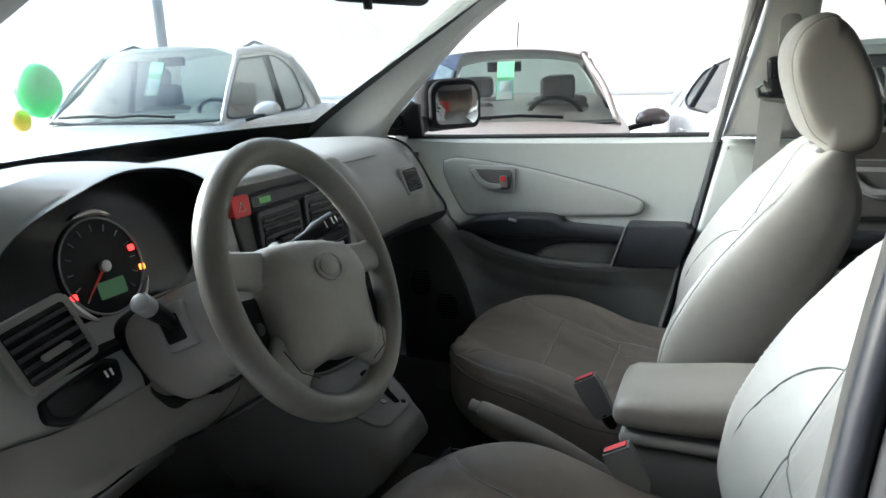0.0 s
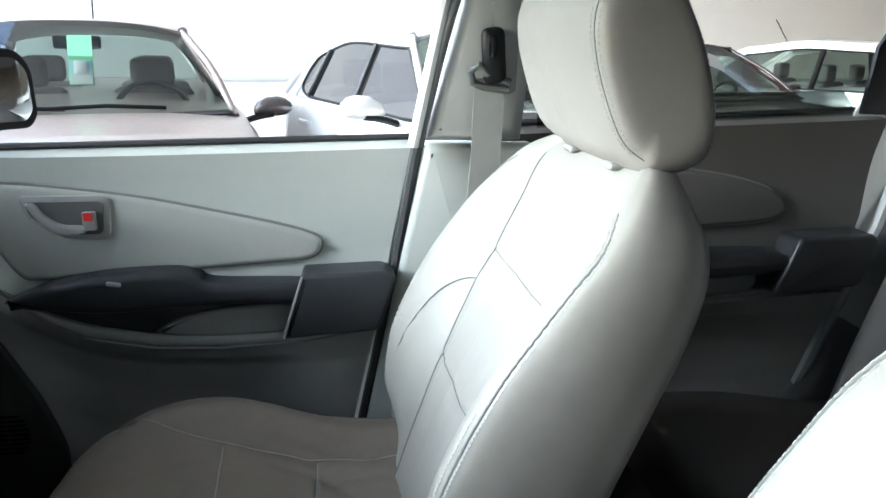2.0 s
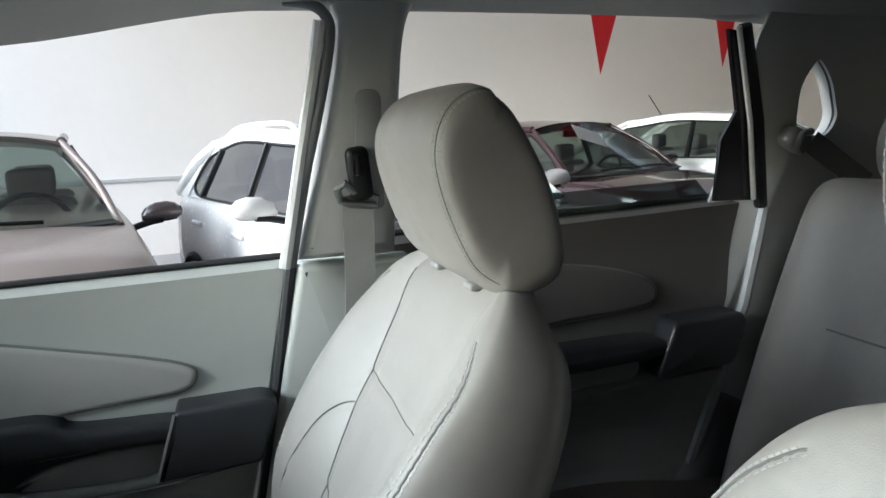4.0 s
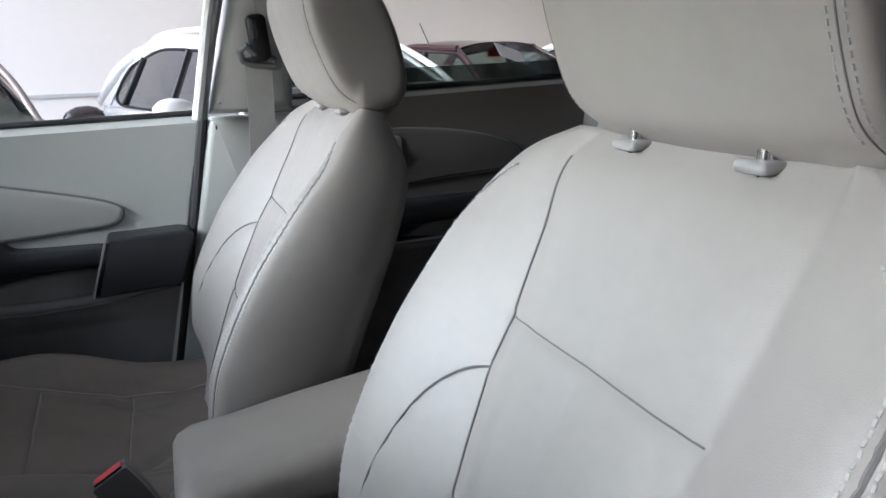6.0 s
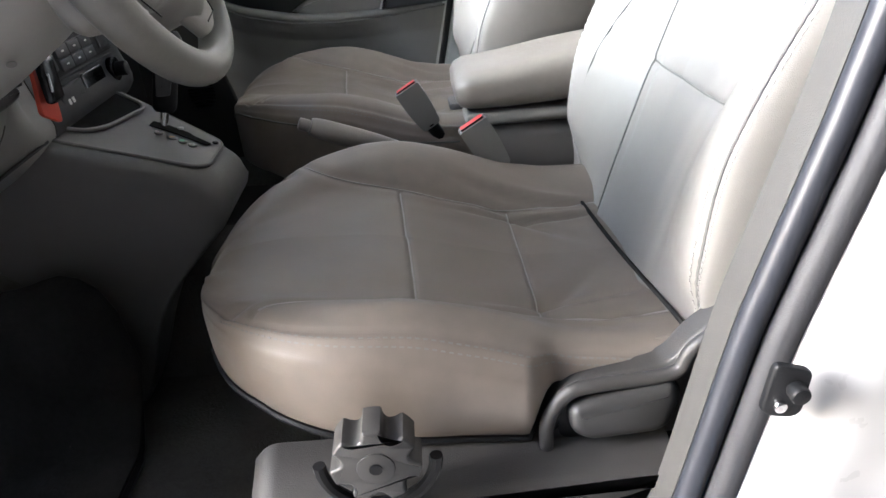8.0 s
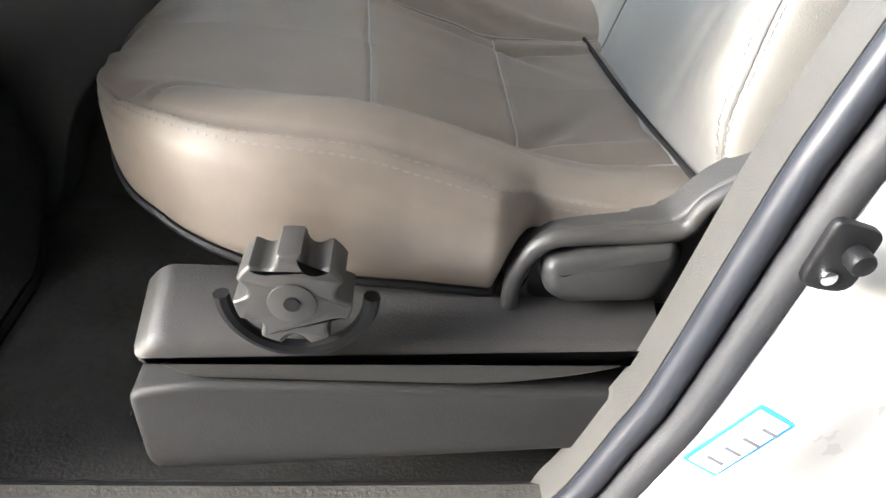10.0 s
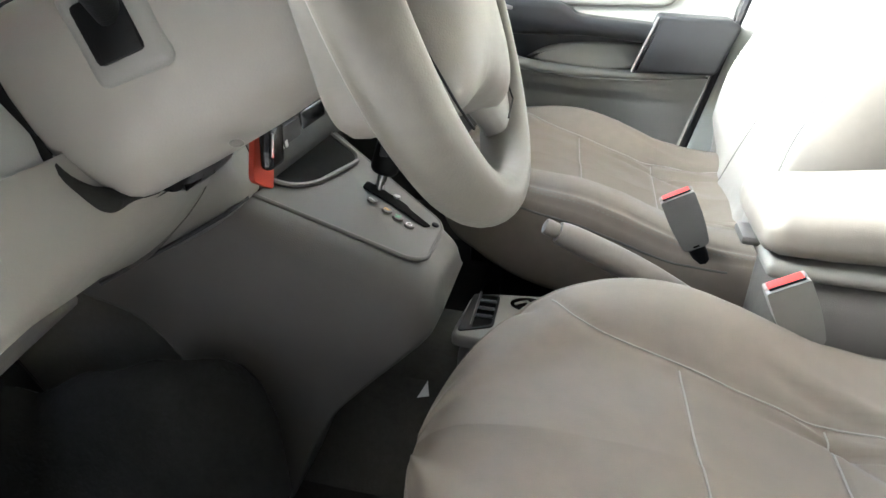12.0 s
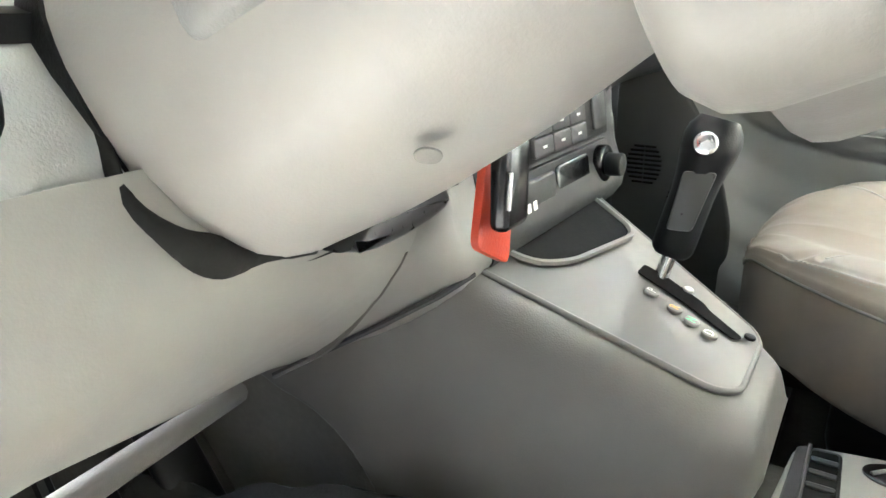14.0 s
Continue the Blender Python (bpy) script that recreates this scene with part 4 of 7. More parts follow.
def front_seat(name, label, at, height_knob):
    s = thing(name, label, "car seat", at, group="front seats")
    o = Vector(at)
    SIDE[0], NOSE[0] = (1, -0.410) if o.y < 0 else (-1, -0.418)
    hy = 0.050 if o.y < 0 else 0.014
    hx = 0.014 if o.y < 0 else 0.0
    move = lambda b: (bmesh.ops.translate(b, vec=o, verts=b.verts), b)[1]
    qs = sorted({round(-1 + 2 * i / 170, 5) for i in range(170)} | {sg * (c + e) for sg in (-1, 1) for c in (0.33, 0.51) for e in (-0.008, -0.004, 0.0, 0.004, 0.008)})
    us = sorted({i / 120 for i in range(121)} | {(z - 0.70) / 0.51 * 0.92 + e for z in (0.942, 1.089) for e in (-0.006, -0.003, 0, 0.003, 0.006)})
    back = part("backrest", move(skin(seat_back_pt, us, qs, closed=True, cap0=True, cap1=True)), LEATHER, s, "grey leather backrest with bolsters", smooth=80)
    out = lambda p: p - Vector((0.50, 0, p.z))
    b = bmesh.new()
    for sg in (-1, 1):
        for c in (-0.012, 0.012):
            stitches(along(seat_back_pt, [(0.06 + 0.86 * i / 760, sg * (back_seam(0.06 + 0.86 * i / 760) + c)) for i in range(761)], out), 0.0, b, 0.0050, 0.0036, 0.0008)
    part("stitching", move(b), PALE_THREAD, back, "double row of raised stitching")["kind"] = "stuff"
    lines = [[(0.02 + 0.93 * i / 80, 0.33) for i in range(81)]]
    lines += [[((z - 0.70) / 0.5543, -0.325 + 0.65 * i / 60) for i in range(61)] for z in (0.942, 1.089)]
    lines += [[((arc_z(0.33 + 0.113 * math.sin(math.pi / 2 * k / 40)) - 0.70) / 0.5543, 0.33 + 0.113 * math.sin(math.pi / 2 * k / 40)) for k in range(41)]]
    lines += [[(0.06 + 0.86 * i / 120, sg * back_seam(0.06 + 0.86 * i / 120)) for i in range(121)] for sg in (-1, 1)]
    for ln in lines:
        pts = along(seat_back_pt, ln, out)
        part("seam", move(tube([p + n * (0.0018 if len(ln) == 41 else 0.0006 if abs(ln[0][1]) < 0.4 else 0.0002) for p, n in pts], 0.0008 if abs(ln[0][1] + ln[-1][1]) < 0.01 else 0.0012 if abs(ln[0][1]) < 0.4 else 0.0016, 5)), SEAM, back)
    cvs = sorted({-1 + 2 * i / 150 for i in range(151)} | {sg * (c + e) for sg in (-1, 1) for c in (0.735,) for e in (-0.03, -0.023, -0.016, -0.01, -0.005, 0, 0.005, 0.01, 0.016, 0.023, 0.03)})
    cus = sorted({i / 130 for i in range(131)} | {((x - NOSE[0]) / (0.145 - NOSE[0])) ** (1 / 1.5) for c in (-0.190, -0.058) for x in [c + e for e in (-0.012, -0.009, -0.006, -0.003, 0, 0.003, 0.006, 0.009, 0.012)]})
    cush = part("seat_cushion", move(skin(cushion_pt, cus, cvs, cap0=True, cap1=True)), LEATHER_WORN, s, "grey leather seat cushion with sewn panels", smooth=80)
    b = bmesh.new()
    for sg in (-1, 1):
        for c in (0.729, 0.741):
            stitches(along(cushion_pt, [(0.20 + 0.74 * i / 420, sg * c) for i in range(421)], lambda p: Vector((0, p.y, 0.3))), -0.0001, b, 0.0062, 0.0038)
    part("stitching", move(b), THREAD, cush, "double row of stitching along the bolster")["kind"] = "stuff"
    ux = lambda x: ((x - NOSE[0]) / (0.145 - NOSE[0])) ** (1 / 1.5)
    lines = [[(ux(-0.318 + 0.42 * i / 80), sg * cushion_seam(-0.318 + 0.42 * i / 80)) for i in range(81)] for sg in (-1, 1)]
    lines += [[(ux(-0.1875 - 0.016 * q), q) for q in [-0.45 + 0.90 * i / 50 for i in range(51)]], [(ux(-0.058), -0.45 + 0.90 * i / 50) for i in range(51)]]
    for ln in lines:
        pts = along(cushion_pt, ln, lambda p: Vector((0, p.y * 0.3, 0.3)))
        part("seam", move(tube([p + n * 0.0006 for p, n in pts], 0.0011, 5)), SEAM_HIGHLIGHT, cush)
    welt = [cushion_pt(u, sg * 0.79) for sg, us_ in ((-1, [0.85 - 0.83 * k / 90 for k in range(91)]), (1, [0.02 + 0.83 * k / 90 for k in range(91)])) for u in us_]
    if o.y > 0:
        part("welt", move(tube([p + Vector((-0.0008, 0, 0.0)) for p in welt], 0.0019, 6)), SEAM, cush, "welt round the cushion's front")
    head = part("headrest", move(skin(lambda v, i: head_pt(v, int(i)) + Vector((hx, hy, 0)), [math.sin(math.pi / 2 * (-1 + 2 * k / 40)) for k in range(41)], range(48), closed=True, cap0=True, cap1=True)), LEATHER, s, "grey leather headrest", smooth=80)
    b = bmesh.new()
    for sg in (-1, 1):
        hv = 0.93
        ring = spl([head_pt(sg * hv, i) for i in range(1, 47)], 120)
        part("seam", move(tube([p + Vector((hx, hy, 0)) for p in ring], 0.0007, 5)), SEAM, head)
        for e in (hv - 0.025, hv + 0.025):
            ring = [head_pt(sg * e, i) for i in range(2, 46)]
            fine = [p + Vector((hx, hy, 0)) for p in spl(ring, 400)]
            stitches([(p, (p - Vector((0.300, hy, 1.355))).normalized()) for p in fine], -0.0001, b, 0.0055, 0.0036)
    part("stitching", move(b), PALE_THREAD, head, "double row of stitching round the headrest")["kind"] = "stuff"
    for sg in (-1, 1):
        part("headrest_post", move(tube([(0.300, hy + sg * 0.07, 1.19), (0.306, hy + sg * 0.07, 1.29)], 0.006, 10)), CHROME, s)
        part("post_sleeve", move(rbox((0.024, 0.030, 0.009), (0.300, hy + sg * 0.07, 1.2425), 0.0043, 3)), surface("sleeve", (0.24, 0.24, 0.235), 0.5), s, "grey plastic post sleeve")
    # base
    if height_knob:
        prof = roundpoly([(-0.338, 0.700), (-0.322, 0.688), (-0.302, 0.664), (-0.085, 0.655), (-0.015, 0.680), (0.030, 0.712), (0.030, 0.716), (-0.16, 0.714), (-0.322, 0.718)], [0.004, 0.01, 0.02, 0.05, 0.03, 0.001, 0.001, 0.02, 0.012], 6)
        cover = lambda u, v, w: Vector((u, -0.235 - w, v - 0.42 * w * min(1.0, max(0.0, (v - 0.655) / 0.05))))
        ledge = roundpoly([(-0.345, 0.648), (-0.305, 0.659), (0.06, 0.652), (0.10, 0.60), (-0.345, 0.56)], [0.01, 0.02, 0.02, 0.02, 0.02])
        part("rail_cover", move(outline(ledge, lambda u, v, w: Vector((u, -0.235 - w, v)), 0.062, 0.006, 3)), surface("rail_cover_plastic", (0.016, 0.0155, 0.015), 0.6, vary=0.15, scale=8, grain=0.25, grain_scale=800), s, "dark grey plastic rail cover")
    else:
        prof = inside([(-0.345, 0.585), (-0.338, 0.635), (-0.315, 0.690), (-0.25, 0.708), (-0.08, 0.705), (0.09, 0.72), (0.10, 0.61), (-0.07, 0.585), (-0.22, 0.58)], 48)
        cover = lambda u, v, w: Vector((u, 0.235 + w, v))
    part("side_cover", move(outline(prof, cover, 0.058, 0.011, 3)), surface("seat_base_plastic", (0.040, 0.0385, 0.036), 0.5, vary=0.18, scale=9, grain=0.25, grain_scale=800) if height_knob else CONSOLE, s, "dark grey plastic seat side cover", smooth=70)
    for sg in (-1, 1):
        rail = part("seat_rail", move(rbox((0.52, 0.045, 0.045), (-0.13, sg * 0.20, 0.515), 0.006, 2)), BLACK, s, "black seat rail")
    part("seat_pan", move(rbox((0.40, 0.40, 0.10), (-0.09, 0, 0.645), 0.03, 3)), BLACK, s)
    if height_knob:
        # Dark strip laid in for the crease's shade; cushion and backrest touch here.
        gap_ = spl([(0.038, 0.150, 0.774), (0.040, 0.110, 0.775), (0.045, 0.010, 0.777), (0.052, -0.090, 0.781), (0.057, -0.160, 0.785), (0.058, -0.220, 0.790)], 24)
        part("cushion_gap_shade", move(tube([p + Vector((0.006, 0, -0.015)) for p in gap_], 0.0024, 8)), MAT, s, "dark strip for the shade between cushion and backrest")
        # recliner shroud and lever
        g = bpy.data.materials["seat_base_plastic"]
        plate_s = roundpoly([(-0.079, 0.700), (-0.078, 0.737), (-0.060, 0.765), (-0.030, 0.770), (0.030, 0.775), (0.046, 0.800), (0.085, 0.830), (0.125, 0.835), (0.125, 0.720), (0.060, 0.700)], [0.004, 0.012, 0.014, 0.02, 0.02, 0.02, 0.02, 0.01, 0.02, 0.03], 5)
        part("recliner_shroud", move(outline(plate_s, lambda u, v, w: Vector((u, -0.225 - w, v)), 0.026, 0.006, 4)), g, s, "dark grey recliner cover", smooth=70)
        bez = [(-0.077, 0.704), (-0.075, 0.736), (-0.058, 0.761), (-0.030, 0.767), (0.030, 0.772), (0.046, 0.796), (0.085, 0.824)]
        part("recliner_rib", move(tube(spl([(x, -0.257, z) for x, z in bez], 40), 0.0066, 10)), g, s, "raised rib round the lever", smooth=80)
        well = roundpoly([(-0.066, 0.708), (-0.064, 0.738), (-0.048, 0.758), (0.028, 0.765), (0.040, 0.755), (0.036, 0.722), (0.020, 0.705)], 0.012, 5)
        part("lever_well", move(outline(well, lambda u, v, w: Vector((u, -0.2505 - w, v)), 0.0015, 0.0005)), BLACK, s, "dark recess behind the lever")
        lev = roundpoly([(-0.058, 0.728), (-0.058, 0.752), (-0.040, 0.757), (0.028, 0.768), (0.037, 0.755), (0.029, 0.724), (0.018, 0.716), (-0.042, 0.716)], [0.010, 0.010, 0.012, 0.012, 0.014, 0.014, 0.012, 0.014], 5)
        part("recliner_lever", move(outline(lev, lambda u, v, w: Vector((u, -0.252 - w * (0.75 + 3.0 * max(0.0, 0.010 - u) if u < 0.03 else 0.75), v)), 0.022, 0.011, 5)), surface("lever_grey", (0.036, 0.0355, 0.034), 0.42, vary=0.12, scale=12), s, "dark grey recliner lever", smooth=70)
        scallop = []
        for k in range(168):
            a = 2 * math.pi * k / 168
            f = abs(((7 * a / (2 * math.pi) + 0.25) % 1.0) - 0.5) * 2
            scallop.append((-0.220 + (0.0360 - 0.0088 * max(0.0, 1 - (f / 0.52) ** 2) ** 0.6) * math.cos(a), 0.752 + (0.0360 - 0.0088 * max(0.0, 1 - (f / 0.52) ** 2) ** 0.6) * math.sin(a)))
        kn = part("height_knob", move(outline(scallop, lambda u, v, w: Vector((u, -0.283 - w, v)), 0.030, 0.003, 3)), surface("knob_grey", (0.046, 0.0445, 0.042), 0.45, vary=0.08, scale=20), s, "round scalloped height adjuster knob")
        cup = [(-0.220 + 0.047 * math.cos(a), -0.296, 0.744 + 0.047 * math.sin(a)) for a in [math.pi * (1 + k / 24) for k in range(25)]]
        part("knob_well", move(tube(cup, 0.0055, 8)), BLACK, s, "dark well round the knob")
        part("knob_cap", move(disc((-0.220, -0.3135, 0.752), (0, -1, 0), 0.0150, 0.0016, 30, 0.0006)), bpy.data.materials["knob_grey"], kn)
        part("knob_hole", move(disc((-0.220, -0.3145, 0.752), (0, -1, 0), 0.0052, 0.0014, 16)), BLACK, kn)
        hem = [cushion_pt(((x - NOSE[0]) / (0.145 - NOSE[0])) ** (1 / 1.5), -1.0) + Vector((0, -0.002, -0.003)) for x in [-0.398 + 0.315 * k / 40 for k in range(41)]]
        part("hem_cord", move(tube(hem, 0.003, 6)), BLACK, s, "black cord along the cover's hem")
    return s


front_seat("driver_seat", "grey leather driver seat with stitched bolsters", (0.0, -0.370, 0.0), True)
front_seat("passenger_seat", "grey leather front passenger seat beside the door", (-0.115, 0.348, 0.0), False)

# ---- dashboard ----
def dash_ring(y):
    """The dash's outline (x, z) at y, from the windscreen base over the top and face to the footwell."""
    far = curve1([(-0.63, 1.0), (-0.57, 0.0)], y)
    side = lin([(-0.335, 1.0), (-0.305, 0.93), (-0.285, 0.80), (-0.200, 0.0)], y)
    drv = side - far
    mid = (1 - side) * curve1([(0.14, 1.0), (0.22, 0.0)], y)
    pas = 1 - drv - mid - far
    knee = (lin([(-0.60, -0.600), (-0.512, -0.660), (-0.459, -0.700), (-0.386, -0.740), (-0.28, -0.775)], y), lin([(-0.60, 0.955), (-0.512, 0.918), (-0.459, 0.887), (-0.386, 0.855), (-0.28, 0.828)], y))
    sets = ([(-1.17, 1.20), (-1.0, 1.225), (-0.86, 1.235), (-0.79, 1.22), (-0.775, 1.13), (-0.685, 1.085), (-0.635, 1.03), (-0.612, 0.975), ((-0.612 + knee[0]) / 2 + 0.018, (0.975 + knee[1]) / 2 - 0.002), knee, (knee[0] - 0.05, knee[1] + 0.035)],
            [(-1.17, 1.21), (-0.98, 1.240), (-0.80, 1.245), (-0.715, 1.235), (-0.700, 1.21), (-0.692, 1.10), (-0.675, 1.0), (-0.660, 0.94), (-0.655, 0.88), (-0.80, 0.80), (-1.0, 0.80)],
            [(-1.17, 1.21), (-0.98, 1.235), (-0.82, 1.234), (-0.735, 1.216), (-0.688, 1.174), (-0.662, 1.110), (-0.680, 1.042), (-0.735, 1.0), (-0.86, 0.93), (-0.90, 0.80), (-1.1, 0.76)],
            [(-1.17, 1.20), (-0.98, 1.220), (-0.80, 1.225), (-0.70, 1.21), (-0.660, 1.175), (-0.645, 1.10), (-0.648, 1.03), (-0.645, 0.97), (-0.668, 0.925), (-0.735, 0.872), (-0.95, 0.86)],
            [(-1.17, 1.20), (-0.98, 1.213), (-0.87, 1.213), (-0.807, 1.193), (-0.765, 1.143), (-0.726, 1.075), (-0.692, 1.022), (-0.725, 0.985), (-0.86, 0.93), (-0.90, 0.80), (-1.1, 0.76)])
    tip = curve1([(0.44, 0.0), (0.60, 0.55), (0.69, 1.0)], y)
    pas, tip = pas * (1 - tip), pas * tip
    k = (drv, mid, pas, far, tip)
    end = 0.03 * curve1([(0.60, 0), (0.69, 1)], -y)
    return [Vector((sum(w * s[i][0] for w, s in zip(k, sets)) - end * (2 < i < 9), y, sum(w * s[i][1] for w, s in zip(k, sets)) - 0.012 * curve1([(0.5, 0), (0.69, 1)], -y) * (i < 5))) for i in range(11)]


dash = thing("dashboard", "grey moulded plastic dashboard with air vents", "dashboard", (-0.85, 0, 0.76))
ys = [-0.69 + 1.38 * i / 110 for i in range(111)]
rings = [spl(dash_ring(y), 56) for y in ys]


def cut(lo, hi):
    return loft([r[lo:hi] for r in rings], closed=False)


part("dash_top", thick(cut(0, 35), 0.006), DASH, dash, "grey grained dash top", smooth=60)
lowm = surface("lower_dash_plastic", (0.215, 0.208, 0.190), 0.5, vary=0.07, scale=4, grain=0.12, grain_scale=700)
low_z = [p.z for p in spl(dash_ring(-0.28), 56)]
fold_y = lambda z: -0.267 - 0.30 * (min(max(z, 0.82), 1.0) - 0.83)


def knee_sheet(ya, yb, n):
    """The lower dash between two edges, each given as y by height."""
    return loft([[spl(dash_ring(ya(low_z[j]) + (yb(low_z[j]) - ya(low_z[j])) * k / n), 56)[j] for j in range(34, 56)] for k in range(n + 1)], closed=False)


part("knee_panel", thick(knee_sheet(lambda z: -0.69, fold_y, 40), 0.006), lowm, dash, "beige grey lower dash under the wheel", smooth=60)
part("stack_side_panel", thick(knee_sheet(lambda z: fold_y(z) + 0.0015, lambda z: -0.15, 20), 0.0045), surface("stack_side_plastic", (0.165, 0.160, 0.149), 0.5, vary=0.07, scale=4, grain=0.15, grain_scale=700), dash, "grey panel beside the stack", smooth=60)
# Near-black colour carries the shade of the passenger footwell.
darkm = surface("glovebox_plastic_shaded", (0.032, 0.032, 0.031), 0.6, vary=0.1, scale=4, grain=0.25, grain_scale=700)
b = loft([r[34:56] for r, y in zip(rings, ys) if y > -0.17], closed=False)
part("glovebox_panel", thick(b, 0.006), darkm, dash, "glovebox panel, dark grey with the footwell's shade in it", smooth=60)
# airbag lid line on the passenger side
b = tube(spl([(-0.80, 0.10, 1.224), (-0.735, 0.12, 1.214), (-0.722, 0.28, 1.209), (-0.735, 0.44, 1.208), (-0.80, 0.46, 1.222)], 40), 0.0022, 6)
part("airbag_seam", b, TRIM_LOW, dash)


def vent(parent, c, u, v, w, h, n, mats, tabs=True):
    """An air vent: frame, dark throat, slats and a slider; u runs along the slats, v across them."""
    u, v = Vector(u).normalized(), Vector(v).normalized()
    d = u.cross(v).normalized()
    c = Vector(c)
    to = lambda a, b_, e: c + u * a + v * b_ + d * e
    fm, sm = mats
    rim = roundpoly([(-w / 2, -h / 2), (w / 2, -h / 2), (w / 2, h / 2), (-w / 2, h / 2)], 0.012)
    fr = part("vent", outline(rim, to, 0.006, 0.003), fm, parent, "air vent with slats")
    hole = roundpoly([(-w / 2 + 0.009, -h / 2 + 0.009), (w / 2 - 0.009, -h / 2 + 0.009), (w / 2 - 0.009, h / 2 - 0.009), (-w / 2 + 0.009, h / 2 - 0.009)], 0.006)
    part("throat", outline(hole, lambda a, b_, e: to(a, b_, e + 0.0055), 0.0012, 0.0), GLOSSBLACK, fr)
    for i in range(n):
        k = -h / 2 + 0.012 + (h - 0.024) * (i + 0.5) / n
        b = bmesh.new()
        r = 0.42 * (h - 0.024) / n
        ring = [(0.007, -r * 0.8), (0.0105, -r * 0.2), (0.0095, r * 0.5), (0.007, r * 0.3)]
        b = loft([[to(s * (w / 2 - 0.010), k + q, e) for e, q in ring] for s in (-1, 1)])
        part("slat", b, sm, fr)
    if tabs:
        part("slider", merge(None, outline(roundpoly([(-0.018, -0.004), (0.018, -0.004), (0.018, 0.004), (-0.018, 0.004)], 0.003), lambda a, b_, e: to(a, b_ - h * 0.12, e + 0.010), 0.006, 0.002)), fm, fr)
    return fr


VENTDARK = surface("vent_dark", (0.022, 0.022, 0.023), 0.45, vary=0.1, scale=8)
vent(dash, (-0.638, -0.590, 1.123), (0.0, 1, 0.17), (-0.16, -0.30, 0.97), 0.098, 0.088, 5, (TRIM_LOW, VENTDARK))
vent(dash, (-0.668, 0.424, 1.142), (0.10, 1, 0.02), (-0.24, -0.26, 1), 0.078, 0.074, 6, (DASH, VENTDARK), tabs=False)
part("end_gap", tube([p + Vector((0.001, 0.002, 0.001)) for p in rings[-1][8:35]], 0.0042, 6), RUBBER, dash, "black gap beside the door")

# switch blank under the driver's vent
to_w = lambda u, v, w: Vector((-0.645 - 0.60 * (v - 1.046) + 0.85 * w, u, v + 0.5 * w))
plate_ = roundpoly([(-0.606, 1.054), (-0.508, 1.068), (-0.489, 1.060), (-0.497, 1.036), (-0.585, 1.021), (-0.607, 1.033)], [0.006, 0.006, 0.006, 0.008, 0.008, 0.006])
sp = part("switch_plate", outline(plate_, lambda u, v, w: to_w(u, v, w - 0.004), 0.010, 0.003, 3), BLACK, dash, "black switch plate")
part("switch_panel", outline([(-0.552 + 0.86 * (u + 0.552), 1.045 + 0.76 * (v - 1.045)) for u, v in plate_], lambda u, v, w: to_w(u, v, w + 0.006), 0.0012, 0.0), GLOSSBLACK, sp)
for k in (-0.518, -0.510):
    part("switch_mark", outline([(k, 1.046), (k + 0.003, 1.046), (k + 0.003, 1.054), (k, 1.054)], lambda u, v, w: to_w(u, v, w + 0.0075), 0.0008, 0.0), WHITE_MARK, sp)
# joint between the upper dash and the knee panel, and the bar under its edge
line = [spl(dash_ring(y), 56) for y in [-0.62 + 0.37 * k / 30 for k in range(31)]]
part("panel_joint", tube([min(r, key=lambda p: abs(p.z - 1.016)) + Vector((0.0052, 0, -0.001)) for r in line], 0.0011, 6), BLACK, dash)
part("side_joint", tube([(-0.757, -0.287, 0.820), (-0.727, -0.268, 0.838), (-0.678, -0.258, 0.868), (-0.648, -0.230, 0.886), (-0.643, -0.190, 0.890)], 0.0026, 6), RUBBER, dash)
SEAM_DARK = surface("crease_shadow", (0.075, 0.072, 0.066), 0.8, vary=0.1, scale=40)
part("under_bar", tube([(-0.635, -0.70, 0.880), (-0.713, -0.50, 0.846), (-0.752, -0.40, 0.823), (-0.793, -0.292, 0.798)], 0.009, 10), CONSOLE, dash, "grey bar under the knee panel")
# Dark tapering tube draws the shadow in the fold, widest at its foot.
side = [min(spl(dash_ring(-0.267 - 0.30 * (z - 0.83)), 200), key=lambda p: abs(p.z - z) + (p.x < -0.80)) for z in [0.835 + 0.115 * k / 24 for k in range(25)]]
part("fold_shadow", tube([p + Vector((0.0036, 0, -0.0042)) for p in side], [0.0048 - 0.0034 * curve1([(0, 0), (0.6, 1)], k / 24) for k in range(25)], 6), SEAM_DARK, dash, "dark strip for the shadow in the crease beside the knee panel")
# driver's end of the dash
b = outline(roundpoly([(-0.92, 1.20), (-0.70, 1.19), (-0.640, 1.09), (-0.630, 0.98), (-0.69, 0.88), (-0.90, 0.84)], 0.03), lambda u, v, w: Vector((u, -0.676 - w, v)), 0.018, 0.006, 3)
part("end_cap", b, DASH, dash, "grey dash end cap")

# instrument hood and cluster
VISOR = surface("visor_black", (0.014, 0.0145, 0.016), 0.34, vary=0.15, scale=8, grain=0.15, grain_scale=700, spec=0.5)
clu = thing("instrument_cluster", "black instrument cluster with lit warning lamps under a grey hood", "instrument cluster", (-0.72, -0.42, 1.08))


def hood_ring(x, grow, cut=0.0):
    pts = [(-0.600, 1.075), (-0.604, 1.14), (-0.590, 1.203), (-0.525, 1.254), (-0.43, 1.286), (-0.335, 1.280), (-0.268, 1.252), (-0.243, 1.20), (-0.240, 1.13), (-0.243, 1.075)]
    c = Vector((-0.42, 1.15))
    return [Vector((x - cut * curve1([(-0.58, 1), (-0.47, 0)], p.x), c.x + (p.x - c.x) * grow, c.y + (p.y - c.y) * grow)) for p in spl([(*q, 0) for q in pts], 40)]


